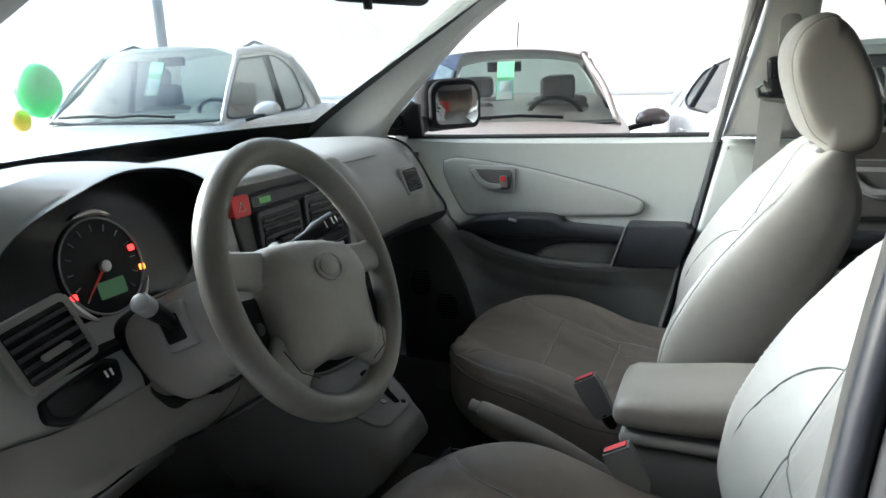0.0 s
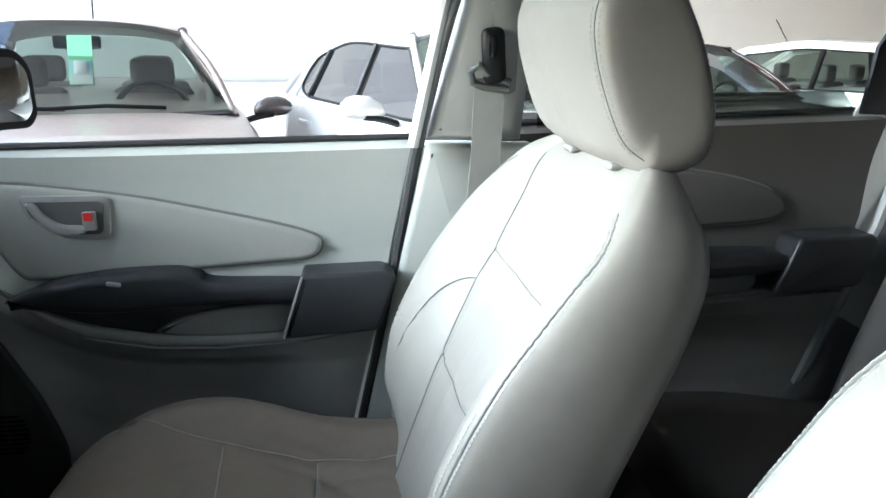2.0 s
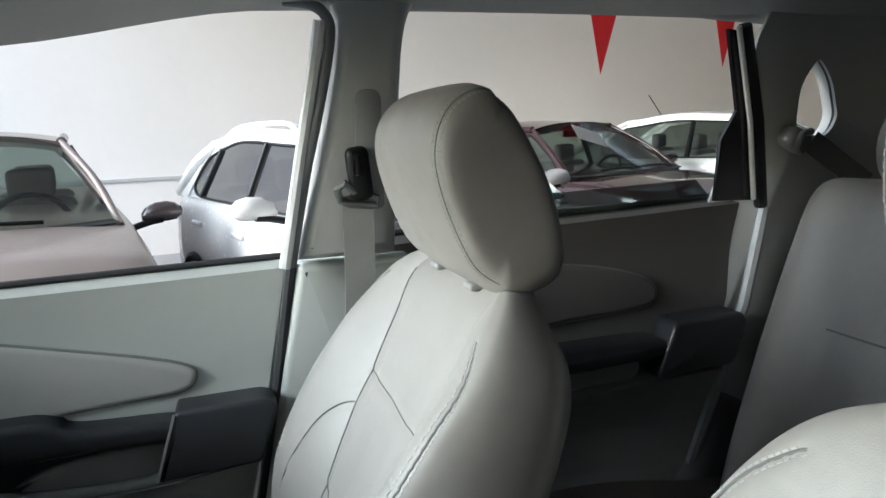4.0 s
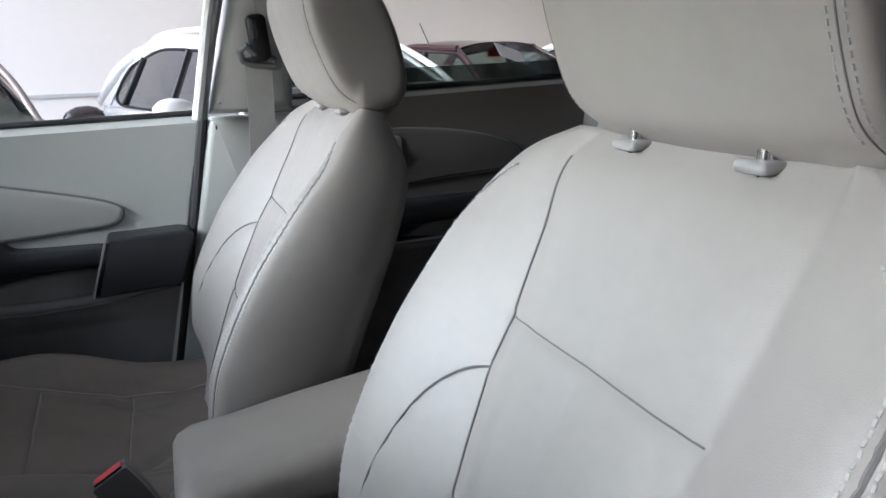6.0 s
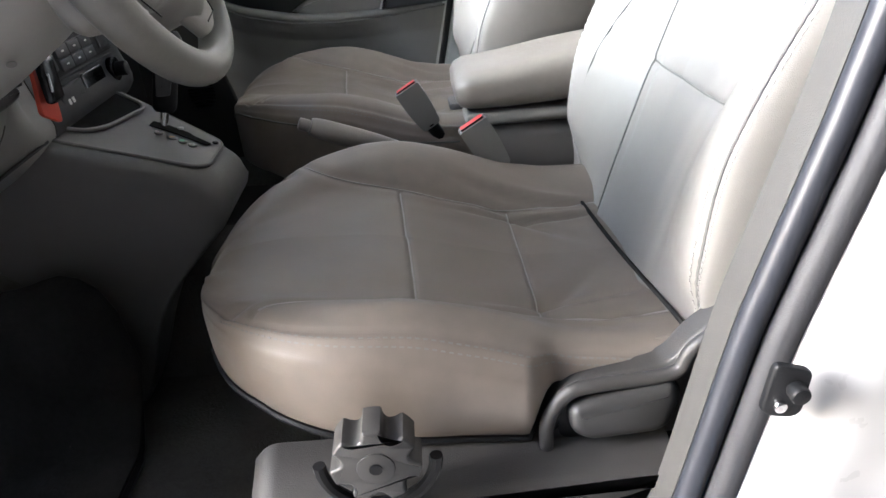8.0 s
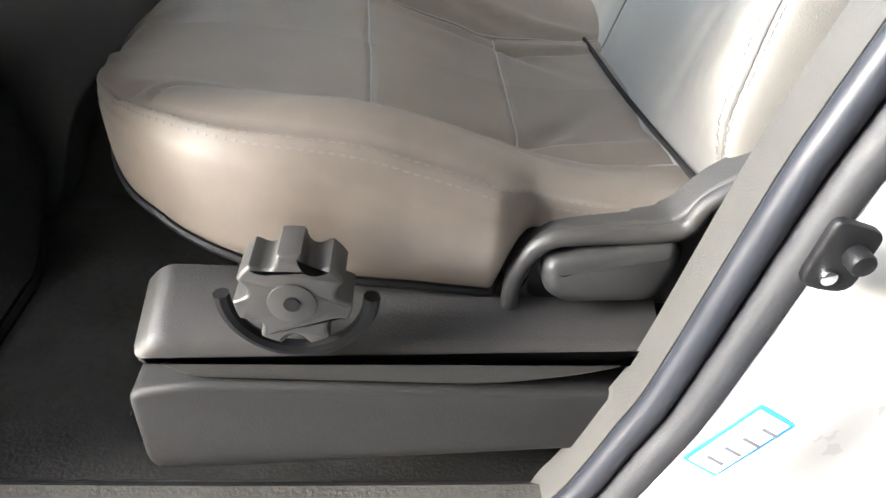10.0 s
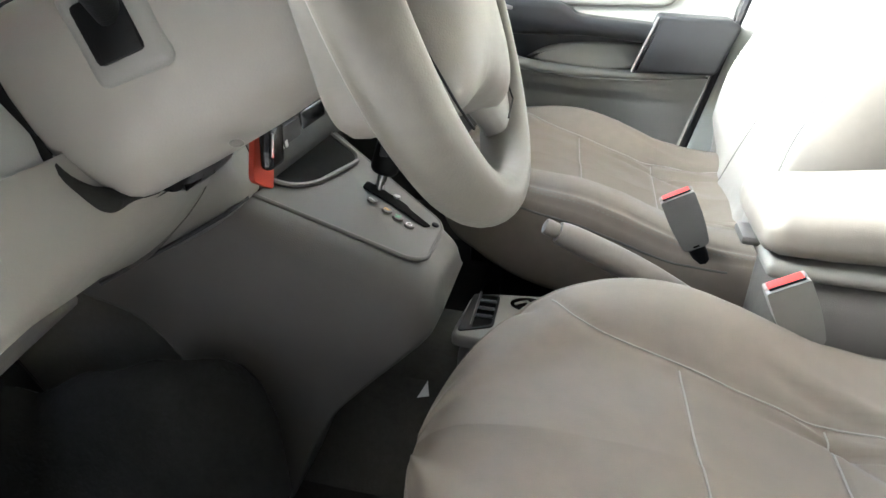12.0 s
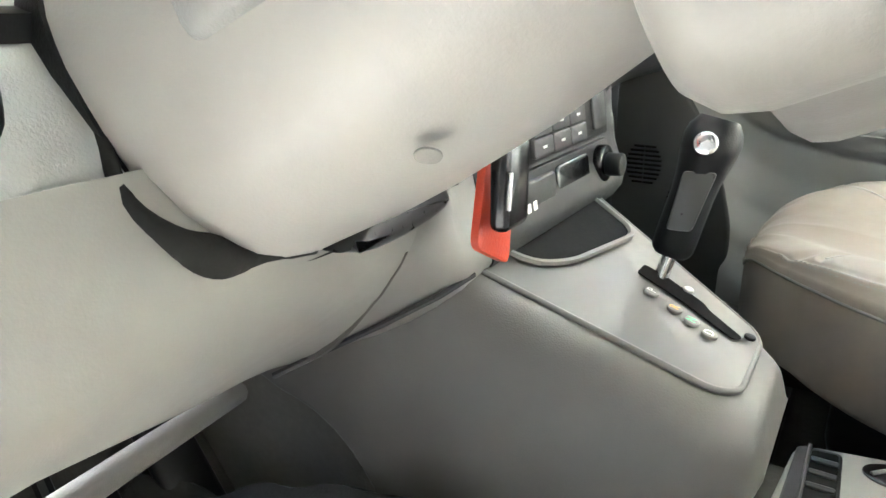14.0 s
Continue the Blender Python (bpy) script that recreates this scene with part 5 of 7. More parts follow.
def crest_ring(x, k):
    """The hood's crest, behind its rim: fuller at the outer shoulder."""
    pts = [(-0.625, 1.075), (-0.632, 1.15), (-0.622, 1.220), (-0.565, 1.276), (-0.43, 1.292), (-0.335, 1.285), (-0.266, 1.254), (-0.240, 1.20), (-0.236, 1.13), (-0.240, 1.075)]
    c = Vector((-0.42, 1.15))
    return [Vector((x, c.x + (p.x - c.x) * k, c.y + (p.y - c.y) * k)) for p in spl([(*q, 0) for q in pts], 40)]


b = loft([crest_ring(-0.95, 0.88), crest_ring(-0.86, 0.975), crest_ring(-0.79, 0.998), crest_ring(-0.745, 1.0), crest_ring(-0.735, 0.998), hood_ring(-0.69, 1.006, 0.025), hood_ring(-0.676, 1.0, 0.028), hood_ring(-0.672, 0.993, 0.028)], closed=False)
part("hood", b, DASH, clu, "grey instrument hood", smooth=60)
b = loft([hood_ring(-0.6725, 0.993, 0.028), hood_ring(-0.671, 0.984, 0.028), hood_ring(-0.676, 0.968, 0.028), hood_ring(-0.690, 0.946, 0.025)], closed=False)
part("visor_lip", b, VISOR, clu, "satin black visor lip", smooth=60)
b = loft([hood_ring(-0.690, 0.946, 0.025), hood_ring(-0.70, 0.932, 0.023), hood_ring(-0.72, 0.91, 0.02), hood_ring(-0.765, 0.88)], closed=False)
part("hood_lining", b, MIRBLACK, clu, "matt black hood lining", smooth=60)
face = [(p.y, p.z) for p in hood_ring(0, 0.90)]
n_face = Vector((0.97, 0, 0.24))
to_c = lambda u, v, w: Vector((-0.730 - 0.25 * (v - 1.16) + w, u, v))
part("face", outline(face, to_c, 0.004, 0.0), GLOSSBLACK, clu, "black instrument face")
part("lower_lip", thick(loft([[Vector((-0.75, y, 1.09)) for y in (-0.59, -0.42, -0.25)], [Vector((-0.66, y, 1.075)) for y in (-0.60, -0.42, -0.245)]], closed=False), 0.01), BLACK, clu)


BTNGREY = surface("gauge_grey", (0.30, 0.30, 0.30), 0.4, vary=0.05)


def gauge(cy, cz, r, ticks):
    g = part("gauge", outline([(cy + r * math.cos(2 * math.pi * k / 40), cz + r * math.sin(2 * math.pi * k / 40)) for k in range(40)], lambda u, v, w: to_c(u, v, w + 0.004), 0.003, 0.0), BLACK, clu, "round gauge")
    ring = [to_c(cy + r * 0.96 * math.cos(a), cz + r * 0.96 * math.sin(a), 0.009) for a in (2 * math.pi * k / 48 for k in range(48))]
    part("gauge_ring", tube(ring, 0.0016, 6, closed=True), BTNGREY, g, "silver gauge ring")
    for k in range(ticks):
        a = radians(225 - 270 * k / (ticks - 1))
        p, q = 0.70, 0.84
        part("tick", tube([to_c(cy + r * p * math.cos(a), cz + r * p * math.sin(a), 0.0085), to_c(cy + r * q * math.cos(a), cz + r * q * math.sin(a), 0.0085)], 0.0009, 4), BTNGREY, g)
    part("pivot", disc(to_c(cy, cz, 0.012), n_face, 0.008, 0.008, 16, 0.001), SILVER, g)
    a = radians(222)
    part("needle", tube([to_c(cy, cz, 0.012), to_c(cy + r * 0.8 * math.cos(a), cz + r * 0.8 * math.sin(a), 0.011)], [0.002, 0.0008], 6), glowing("needle_glow", (0.4, 0.03, 0.02), 0.02), g, "dim red needle")
    return g


g1 = gauge(-0.428, 1.160, 0.066, 13)
for a0 in (60, 195, 285):
    arc = [to_c(-0.428 + 0.071 * math.cos(radians(a0 + 4 * k)), 1.160 + 0.071 * math.sin(radians(a0 + 4 * k)), 0.010) for k in range(13)]
    part("bright_arc", tube(arc, [0.001 + 0.004 * math.sin(math.pi * k / 12) for k in range(13)], 6), SILVER, g1, "bright crescent")
part("display", outline(roundpoly([(-0.446, 1.118), (-0.402, 1.118), (-0.402, 1.140), (-0.446, 1.140)], 0.002), lambda u, v, w: to_c(u, v, w + 0.0075), 0.001, 0.0), glowing("lcd_green", (0.07, 0.14, 0.06), 0.04), g1, "dim green display")
LAMP = glowing("red_lamp", (1.0, 0.03, 0.02), 0.5)
AMBER = glowing("amber_lamp", (1.0, 0.20, 0.02), 0.5)
for y, z, m in ((-0.375, 1.172, LAMP), (-0.367, 1.143, AMBER), (-0.484, 1.133, LAMP)):
    b = outline(roundpoly([(y - 0.005, z - 0.004), (y + 0.005, z - 0.004), (y + 0.005, z + 0.004), (y - 0.005, z + 0.004)], 0.0015), lambda u, v, w: to_c(u, v, w + 0.008), 0.001, 0.0)
    part("warning_lamp", b, m, clu, "lit warning lamp")

# ---- centre stack ----
stk = thing("centre_stack", "black centre stack with vents, radio display and climate buttons", "centre stack", (-0.66, 0.0, 0.88))
def to_s(u, v, w):
    z = 0.895 + 0.931 * (v - 0.862)
    return Vector((-0.664 - 0.15 * (z - 0.915) + w, u, z))


outer = roundpoly([(-0.150, 0.85), (0.13, 0.85), (0.145, 1.0), (0.150, 1.21), (-0.195, 1.215), (-0.195, 1.16), (-0.165, 1.0)], [0.02, 0.02, 0.05, 0.04, 0.03, 0.02, 0.04])
part("surround", outline(outer, to_s, 0.010, 0.005, 3), surface("stack_surround", (0.022, 0.0215, 0.021), 0.45, vary=0.08, scale=6, grain=0.2, grain_scale=800), stk, "grey surround")
inn = roundpoly([(-0.135, 0.855), (0.118, 0.855), (0.130, 1.0), (0.135, 1.195), (-0.15, 1.198), (-0.15, 1.0)], 0.02)
part("black_panel", outline(inn, lambda u, v, w: to_s(u, v, w + 0.0095), 0.004, 0.001), BLACK, stk, "black stack panel")
up = Vector((-0.06, 0, 1)).normalized()
for cy in (-0.085, 0.055):
    vent(stk, to_s(cy, 1.115, 0.0135), (0, 1, 0), up, 0.125, 0.095, 5, (VENTDARK, VENTDARK))
part("clock", outline(roundpoly([(-0.145, 1.172), (0.05, 1.172), (0.05, 1.192), (-0.145, 1.192)], 0.004), lambda u, v, w: to_s(u, v, w + 0.0132), 0.002, 0.0), GLOSSBLACK, stk, "dark clock strip")
part("clock_digits", outline([(-0.125, 1.176), (-0.095, 1.176), (-0.095, 1.187), (-0.125, 1.187)], lambda u, v, w: to_s(u, v, w + 0.0150), 0.001, 0.0), glowing("clock_green", (0.10, 0.24, 0.06), 0.04), stk, "dim green clock digits")
hz = part("hazard_button", outline(roundpoly([(-0.200, 1.163), (-0.156, 1.163), (-0.154, 1.200), (-0.200, 1.200)], 0.006), lambda u, v, w: to_s(u, v, w + 0.008), 0.012, 0.003, 3), RED, stk, "red hazard button")
tri = [to_s(-0.178 + a, 1.181 + c, 0.0205) for a, c in ((-0.009, -0.007), (0.009, -0.007), (0.0, 0.009))]
part("triangle_mark", tube(tri, 0.0008, 4, closed=True), WHITE_MARK, hz)
# radio with pale display and a phone-like screen glare
part("radio", outline(roundpoly([(-0.128, 0.992), (0.112, 0.992), (0.120, 1.058), (-0.138, 1.058)], 0.006), lambda u, v, w: to_s(u, v, w + 0.0132), 0.006, 0.002), GLOSSBLACK, stk, "black radio")
part("display", outline(roundpoly([(-0.055, 0.972), (0.065, 0.972), (0.065, 1.008), (-0.055, 1.008)], 0.003), lambda u, v, w: to_s(u, v, w + 0.0195), 0.001, 0.0), surface("lcd_grey", (0.42, 0.50, 0.44), 0.25, vary=0.03), stk, "pale green display")
part("radio_screen", outline(roundpoly([(0.02, 1.02), (0.10, 1.02), (0.10, 1.052), (0.02, 1.052)], 0.003), lambda u, v, w: to_s(u, v, w + 0.0195), 0.001, 0.0), surface("screen_pale", (0.5, 0.55, 0.62), 0.2, vary=0.03), stk, "pale radio screen")
# climate panel
cl = part("climate_panel", outline(roundpoly([(-0.120, 0.922), (0.108, 0.922), (0.112, 0.986), (-0.122, 0.986)], 0.006), lambda u, v, w: to_s(u, v, w + 0.0132), 0.005, 0.002), BLACK, stk, "black climate panel")
BTN = surface("button_grey", (0.030, 0.030, 0.031), 0.45, vary=0.1, scale=20)
for r, z in enumerate((0.953, 0.934)):
    for k in range(3):
        y = -0.055 + 0.040 * k
        bt = part("button", outline(roundpoly([(y - 0.0195, z - 0.009), (y + 0.0195, z - 0.009), (y + 0.0195, z + 0.009), (y - 0.0195, z + 0.009)], 0.003), lambda u, v, w: to_s(u, v, w + 0.018), 0.004, 0.0015), BTN, cl)
        part("button_mark", outline([(y - 0.004, z - 0.0012), (y + 0.004, z - 0.0012), (y + 0.004, z + 0.0012), (y - 0.004, z + 0.0012)], lambda u, v, w: to_s(u, v, w + 0.0221), 0.0004, 0.0), WHITE_MARK, bt)
for y in (-0.100, 0.085):
    bt = part("side_button", outline(roundpoly([(y - 0.017, 0.930), (y + 0.017, 0.930), (y + 0.017, 0.978), (y - 0.017, 0.978)], 0.003), lambda u, v, w: to_s(u, v, w + 0.018), 0.003, 0.0015), BTN, cl)
# AUTO on the left one
txt = bpy.data.curves.new("auto_text", "FONT")
txt.body, txt.size, txt.align_x, txt.align_y = "AUTO", 0.0085, "CENTER", "CENTER"
tmp = new("auto_text", txt)
dg = bpy.context.evaluated_depsgraph_get()
me = bpy.data.meshes.new_from_object(tmp.evaluated_get(dg))
bpy.data.objects.remove(tmp)
b = bmesh.new()
b.from_mesh(me)
for v in b.verts:
    v.co = to_s(-0.100 + v.co.x, 0.953 + v.co.y, 0.0216)
part("auto_lettering", b, WHITE_MARK, cl, "white word AUTO")
# lower socket panel
lp = part("socket_panel", outline(roundpoly([(-0.118, 0.862), (0.108, 0.862), (0.112, 0.916), (-0.120, 0.916)], 0.008), lambda u, v, w: to_s(u, v, w + 0.0132), 0.004, 0.0015), BLACK, stk, "black socket panel")
part("switch", outline(roundpoly([(-0.112, 0.868), (-0.040, 0.868), (-0.035, 0.908), (-0.112, 0.908)], 0.006), lambda u, v, w: to_s(u, v, w + 0.017), 0.004, 0.002), BTN, lp)
for k in (-0.100, -0.088):
    part("switch_mark", outline([(k, 0.882), (k + 0.007, 0.882), (k + 0.007, 0.890), (k, 0.890)], lambda u, v, w: to_s(u, v, w + 0.0212), 0.0004, 0.0), WHITE_MARK, lp)
part("tray_door", outline(roundpoly([(-0.030, 0.868), (0.048, 0.868), (0.048, 0.910), (-0.030, 0.910)], 0.008), lambda u, v, w: to_s(u, v, w + 0.017), 0.003, 0.002), GLOSSBLACK, lp)
so = part("power_socket", disc(to_s(0.082, 0.892, 0.020), (1, 0, 0.05), 0.019, 0.012, 28, 0.002), GLOSSBLACK, lp, "round power socket")
part("socket_plug", disc(to_s(0.082, 0.892, 0.032), (1, 0, 0.05), 0.012, 0.022, 20, 0.003), BLACK, so)

# ---- steering wheel ----
WC, WT, WYAW = Vector((-0.423, -0.383, 1.159)), radians(22.4), 0.031
WU = Vector((-math.sin(WYAW), math.cos(WYAW), 0))
WN = Vector((math.cos(WT) * math.cos(WYAW), math.cos(WT) * math.sin(WYAW), math.sin(WT)))
WV = WN.cross(WU)
W = lambda u, v, w: WC + WU * u + WV * v + WN * w
sw = thing("steering_wheel", "worn grey four-spoke steering wheel with airbag pad", "steering wheel", (-0.423, -0.383, 1.159))
R = 0.163
b = bmesh.new()
rings = []
for k in range(96):
    a = 2 * math.pi * k / 96
    fat = 1 + 0.10 * (max(0, math.cos(a - radians(28))) ** 40 + max(0, math.cos(a - radians(152))) ** 40)
    rings.append([W((R + 0.0165 * fat * math.cos(t)) * math.cos(a), (R + 0.0165 * fat * math.cos(t)) * math.sin(a), 0.0185 * math.sin(t)) for t in (2 * math.pi * j / 20 for j in range(20))])
rings.append(rings[0])
b = loft(rings, caps=False)
bmesh.ops.remove_doubles(b, verts=b.verts, dist=1e-6)
part("rim", b, surface("rim_vinyl", (0.150, 0.145, 0.126), 0.34, vary=0.18, scale=9, grain=0.12, grain_scale=900), sw, "worn grey rim", smooth=80)


WROT = radians(-12)
Wh = lambda u, v, w: W(u * math.cos(WROT) - v * math.sin(WROT), u * math.sin(WROT) + v * math.cos(WROT), w)


def dome(pts, base, height, power=2.2, n=12, off=(0.0, 0.0)):
    """A cushion over a flat outline in the wheel's plane."""
    c = Vector((sum(p[0] for p in pts) / len(pts), sum(p[1] for p in pts) / len(pts)))
    b = bmesh.new()
    rows = []
    for k in range(n + 1):
        s = math.cos(math.pi / 2 * k / n)
        h = base + height * (1 - s ** power) ** (1 / power)
        rows.append([Wh(c.x + (p[0] - c.x) * s, c.y + (p[1] - c.y) * s, h) for p in pts] if k < n else None)
    vs = [[b.verts.new(p) for p in r] for r in rows if r]
    m = len(pts)
    for a, d in zip(vs, vs[1:]):
        for i in range(m):
            b.faces.new((a[i], a[(i + 1) % m], d[(i + 1) % m], d[i]))
    b.faces.new(vs[-1])
    return b


pad_out = inside([(-0.106, 0.006), (-0.086, 0.036), (-0.040, 0.044), (0.0, 0.046), (0.040, 0.044), (0.086, 0.036), (0.108, 0.006), (0.099, -0.025), (0.096, -0.060), (0.093, -0.094), (0.074, -0.112), (0.038, -0.108), (0.0, -0.102), (-0.038, -0.108), (-0.074, -0.112), (-0.093, -0.094), (-0.096, -0.060), (-0.099, -0.025)], 90)
pad = part("airbag_pad", dome(pad_out, -0.012, 0.040, 3.0), WHEEL, sw, "grey airbag pad", smooth=80)
part("pad_back", outline(pad_out, lambda u, v, w: Wh(u * 0.97, v * 0.97, -0.012 - w), 0.045, 0.015, 3), WHEEL, sw)
em = [Wh(0.026 * math.cos(a), 0.004 + 0.017 * math.sin(a), 0.0278) for a in (2 * math.pi * k / 32 for k in range(32))]
e1 = part("emblem", tube(em, 0.0014, 6, closed=True), WHEEL, pad, "raised oval emblem")
inner_em = [(0.018 * math.cos(2 * math.pi * k / 32), 0.004 + 0.0105 * math.sin(2 * math.pi * k / 32)) for k in range(32)]
part("emblem_centre", outline(inner_em, lambda u, v, w: Wh(u, v, 0.0266 + w), 0.0016, 0.0006), WHEEL, e1)


def spoke(a0, a1, r0, w0, w1, depth, h0=-0.004):
    """A flat rounded arm from the hub at angle a0 to the rim at a1 (degrees)."""
    p = Vector((r0 * math.cos(radians(a0)), r0 * math.sin(radians(a0))))
    q = Vector((R * math.cos(radians(a1)), R * math.sin(radians(a1))))
    d = (q - p).normalized()
    s = Vector((-d.y, d.x))
    rings = []
    for k in range(9):
        t = k / 8
        c = p.lerp(q, t)
        w = w0 + (w1 - w0) * t + 0.012 * (2 * t - 1) ** 4
        h = depth * (1 - 0.25 * t)
        ring = []
        for j in range(16):
            a = 2 * math.pi * j / 16
            ca, sa = math.cos(a), math.sin(a)
            e = (abs(ca) ** 3 + abs(sa) ** 3) ** (-1 / 3)
            ring.append(Wh(c.x + s.x * w * ca * e, c.y + s.y * w * ca * e, h0 * (1 - t) + h * sa * e))
        rings.append(ring)
    return loft(rings)


for sg in (0, 1):
    f = (lambda a: 180 - a) if sg else (lambda a: a)
    part("spoke", spoke(f(10), f(7), 0.050, 0.027, 0.018, 0.014, -0.008), WHEEL, sw, "grey upper spoke", smooth=60)
    part("spoke", spoke(f(-54), f(-48), 0.070, 0.038, 0.030, 0.013, -0.010), WHEEL, sw, "grey lower spoke", smooth=60)
    m_ = 1 - 2 * sg
    well = roundpoly([(m_ * 0.080, -0.012), (m_ * 0.146, -0.016), (m_ * 0.142, -0.070), (m_ * 0.128, -0.098), (m_ * 0.078, -0.085)], 0.010)
    rc = part("switch_recess", outline(well, lambda u, v, w: Wh(u, v, -0.020 + w), 0.010, 0.003), BLACK, sw, "black recess beside the pad")
    part("switch_button", disc(Wh(m_ * 0.112, -0.050, -0.006), WN, 0.007, 0.005, 18, 0.0015), BTN, rc, "dark round button")
    part("spoke_joint", tube([Wh((1 - 2 * sg) * 0.104, -0.080, 0.010), Wh((1 - 2 * sg) * 0.090, -0.108, 0.014), Wh((1 - 2 * sg) * 0.060, -0.120, 0.012)], 0.0007, 6), BLACK, sw)


# ---- steering column ----
KC, KT = Vector((-0.430, -0.370, 1.157)), radians(24.8)
KN, KV = Vector((math.cos(KT), 0, math.sin(KT))), Vector((-math.sin(KT), 0, math.cos(KT)))
K = lambda u, v, w: KC + Vector((0, u, 0)) + KV * v + KN * w
colm = thing("steering_column", "grey plastic steering column shroud with stalks", "steering column", (-0.60, -0.37, 0.95))


def col_ring(w, hw, top, bot, n=40):
    ring = []
    for j in range(n):
        a = 2 * math.pi * j / n
        ca, sa = math.cos(a), math.sin(a)
        e = (abs(ca) ** 3.2 + abs(sa) ** 3.2) ** (-1 / 3.2)
        v = sa * e * (top if sa > 0 else bot)
        ring.append(K(hw * ca * e * (1 - 0.12 * max(0, -sa)), v, w))
    return ring


b = loft([col_ring(-0.035, 0.045, 0.035, 0.035), col_ring(-0.045, 0.066, 0.045, 0.052), col_ring(-0.075, 0.082, 0.050, 0.066), col_ring(-0.13, 0.092, 0.055, 0.078), col_ring(-0.19, 0.096, 0.056, 0.087), col_ring(-0.24, 0.099, 0.056, 0.092, 40), col_ring(-0.30, 0.099, 0.056, 0.092, 40)])
part("shroud", b, surface("shroud_plastic", (0.33, 0.32, 0.295), 0.42, vary=0.06, scale=5, grain=0.15, grain_scale=700), colm, "beige grey column shroud", smooth=60)
part("shroud_gap", loft([col_ring(-0.238, 0.1005, 0.058, 0.0945, 72), col_ring(-0.34, 0.1015, 0.058, 0.0965, 72)]), BLACK, colm, "dark gap round the shroud", smooth=60)
part("stalk_collar", rbox((0.055, 0.016, 0.060), K(-0.089, 0.011, -0.155), 0.010, 3, m=Euler((0, -KT, 0)).to_matrix()), DASH, colm, "raised stalk collar")
part("stalk_slot", rbox((0.034, 0.010, 0.036), K(-0.095, 0.011, -0.155), 0.004, 2, m=Euler((0, -KT, 0)).to_matrix()), BLACK, colm)
p0, p1 = K(-0.090, 0.014, -0.155), K(-0.150, 0.045, -0.115)
st = part("light_stalk", tube([p0, p0.lerp(p1, 0.35), p0.lerp(p1, 0.75), p1], [0.007, 0.009, 0.0115, 0.0115], 14), BLACK, colm, "black light stalk")
d = (p1 - p0).normalized()
part("stalk_end", disc(p1 + d * 0.010, d, 0.0120, 0.028, 24, 0.005), SILVER, st, "grey knurled stalk end")
p0, p1 = K(0.085, 0.045, -0.085), K(0.138, 0.056, -0.030)
st = part("wiper_stalk", tube([p0, p0.lerp(p1, 0.4), p0.lerp(p1, 0.6), p1], [0.006, 0.008, 0.013, 0.0125], 12), BLACK, colm, "black wiper stalk with white marks")
for k in (0.72, 0.86):
    c = p0.lerp(p1, k) + KN * 0.0128
    part("stalk_mark", rbox((0.001, 0.012, 0.010), c, 0.0, m=Euler((0, -KT, 0)).to_matrix()), WHITE_MARK, st)
part("screw_recess", disc(K(-0.063, -0.0745, -0.1355), -KV + Vector((0, -0.75, 0)), 0.0046, 0.0010, 24, 0.0004), TRIM_LOW, colm, "screw recess")
lever = inside([(-0.393, 0.976), (-0.368, 0.991), (-0.338, 0.999), (-0.318, 0.995), (-0.305, 0.983), (-0.312, 0.975), (-0.34, 0.971), (-0.372, 0.971)], 40)
part("tilt_lever", outline(lever, lambda u, v, w: Vector((-0.604 + w, u, v)), 0.014, 0.006, 4), surface("lever_black", (0.03, 0.03, 0.031), 0.3, vary=0.1, scale=20), colm, "black tilt lever", smooth=70)
gap = [(-0.652, -0.460, 1.053), (-0.635, -0.466, 1.029), (-0.620, -0.471, 1.013), (-0.612, -0.460, 0.997), (-0.611, -0.447, 0.988), (-0.611, -0.431, 0.983), (-0.608, -0.394, 0.977)]
part("lower_gap", tube(spl(gap, 25), [0.003 + 0.0065 * math.exp(-((k - 16) / 5.0) ** 2) for k in range(25)], 10), MAT, colm, "dark gap under the shroud", smooth=80)

part("lever_slot", tube([(-0.597, -0.33, 0.99), (-0.597, -0.292, 0.987)], [0.004, 0.003], 8), BLACK, colm, "dark lever slot")
key = thing("ignition_key", "car key with orange tag hanging from the ignition", "key", (-0.585, -0.26, 0.93))
part("key_bow", rbox((0.012, 0.030, 0.050), (-0.572, -0.276, 0.985), 0.005, 3), GLOSSBLACK, key, "black key bow")
part("key_edge", tube([(-0.564, -0.291, 0.995), (-0.564, -0.293, 0.975)], 0.0015, 8), CHROME, key)
tag = outline(roundpoly([(-0.292, 0.950), (-0.256, 0.930), (-0.230, 1.015), (-0.262, 1.025)], 0.007), lambda u, v, w: Vector((-0.588 - 0.1 * (v - 0.95) + w, u, v)), 0.005, 0.0015)
part("tag", tag, surface("orange_leather", (0.44, 0.040, 0.014), 0.5, vary=0.1, scale=25, grain=0.3), key, "orange key tag")

# ---- centre console ----
con = thing("centre_console", "grey plastic centre console with gear selector plate", "centre console", (-0.55, -0.05, 0.5))


CARPETGREY = surface("tunnel_carpet", (0.19, 0.182, 0.165), 0.9, vary=0.2, scale=9, grain=0.8, grain_scale=260, spec=0.1)


def con_ring(x, top, yl, yr, bot, r=0.03):
    pts = roundpoly([(yl - 0.02, bot), (yl, top), (yr, top), (yr + 0.02, bot)], [0.01, r, r, 0.01], 5)
    return [Vector((x, y, z)) for y, z in pts]


def top_z(x):
    return 0.893 - 0.326 * (x + 0.67)


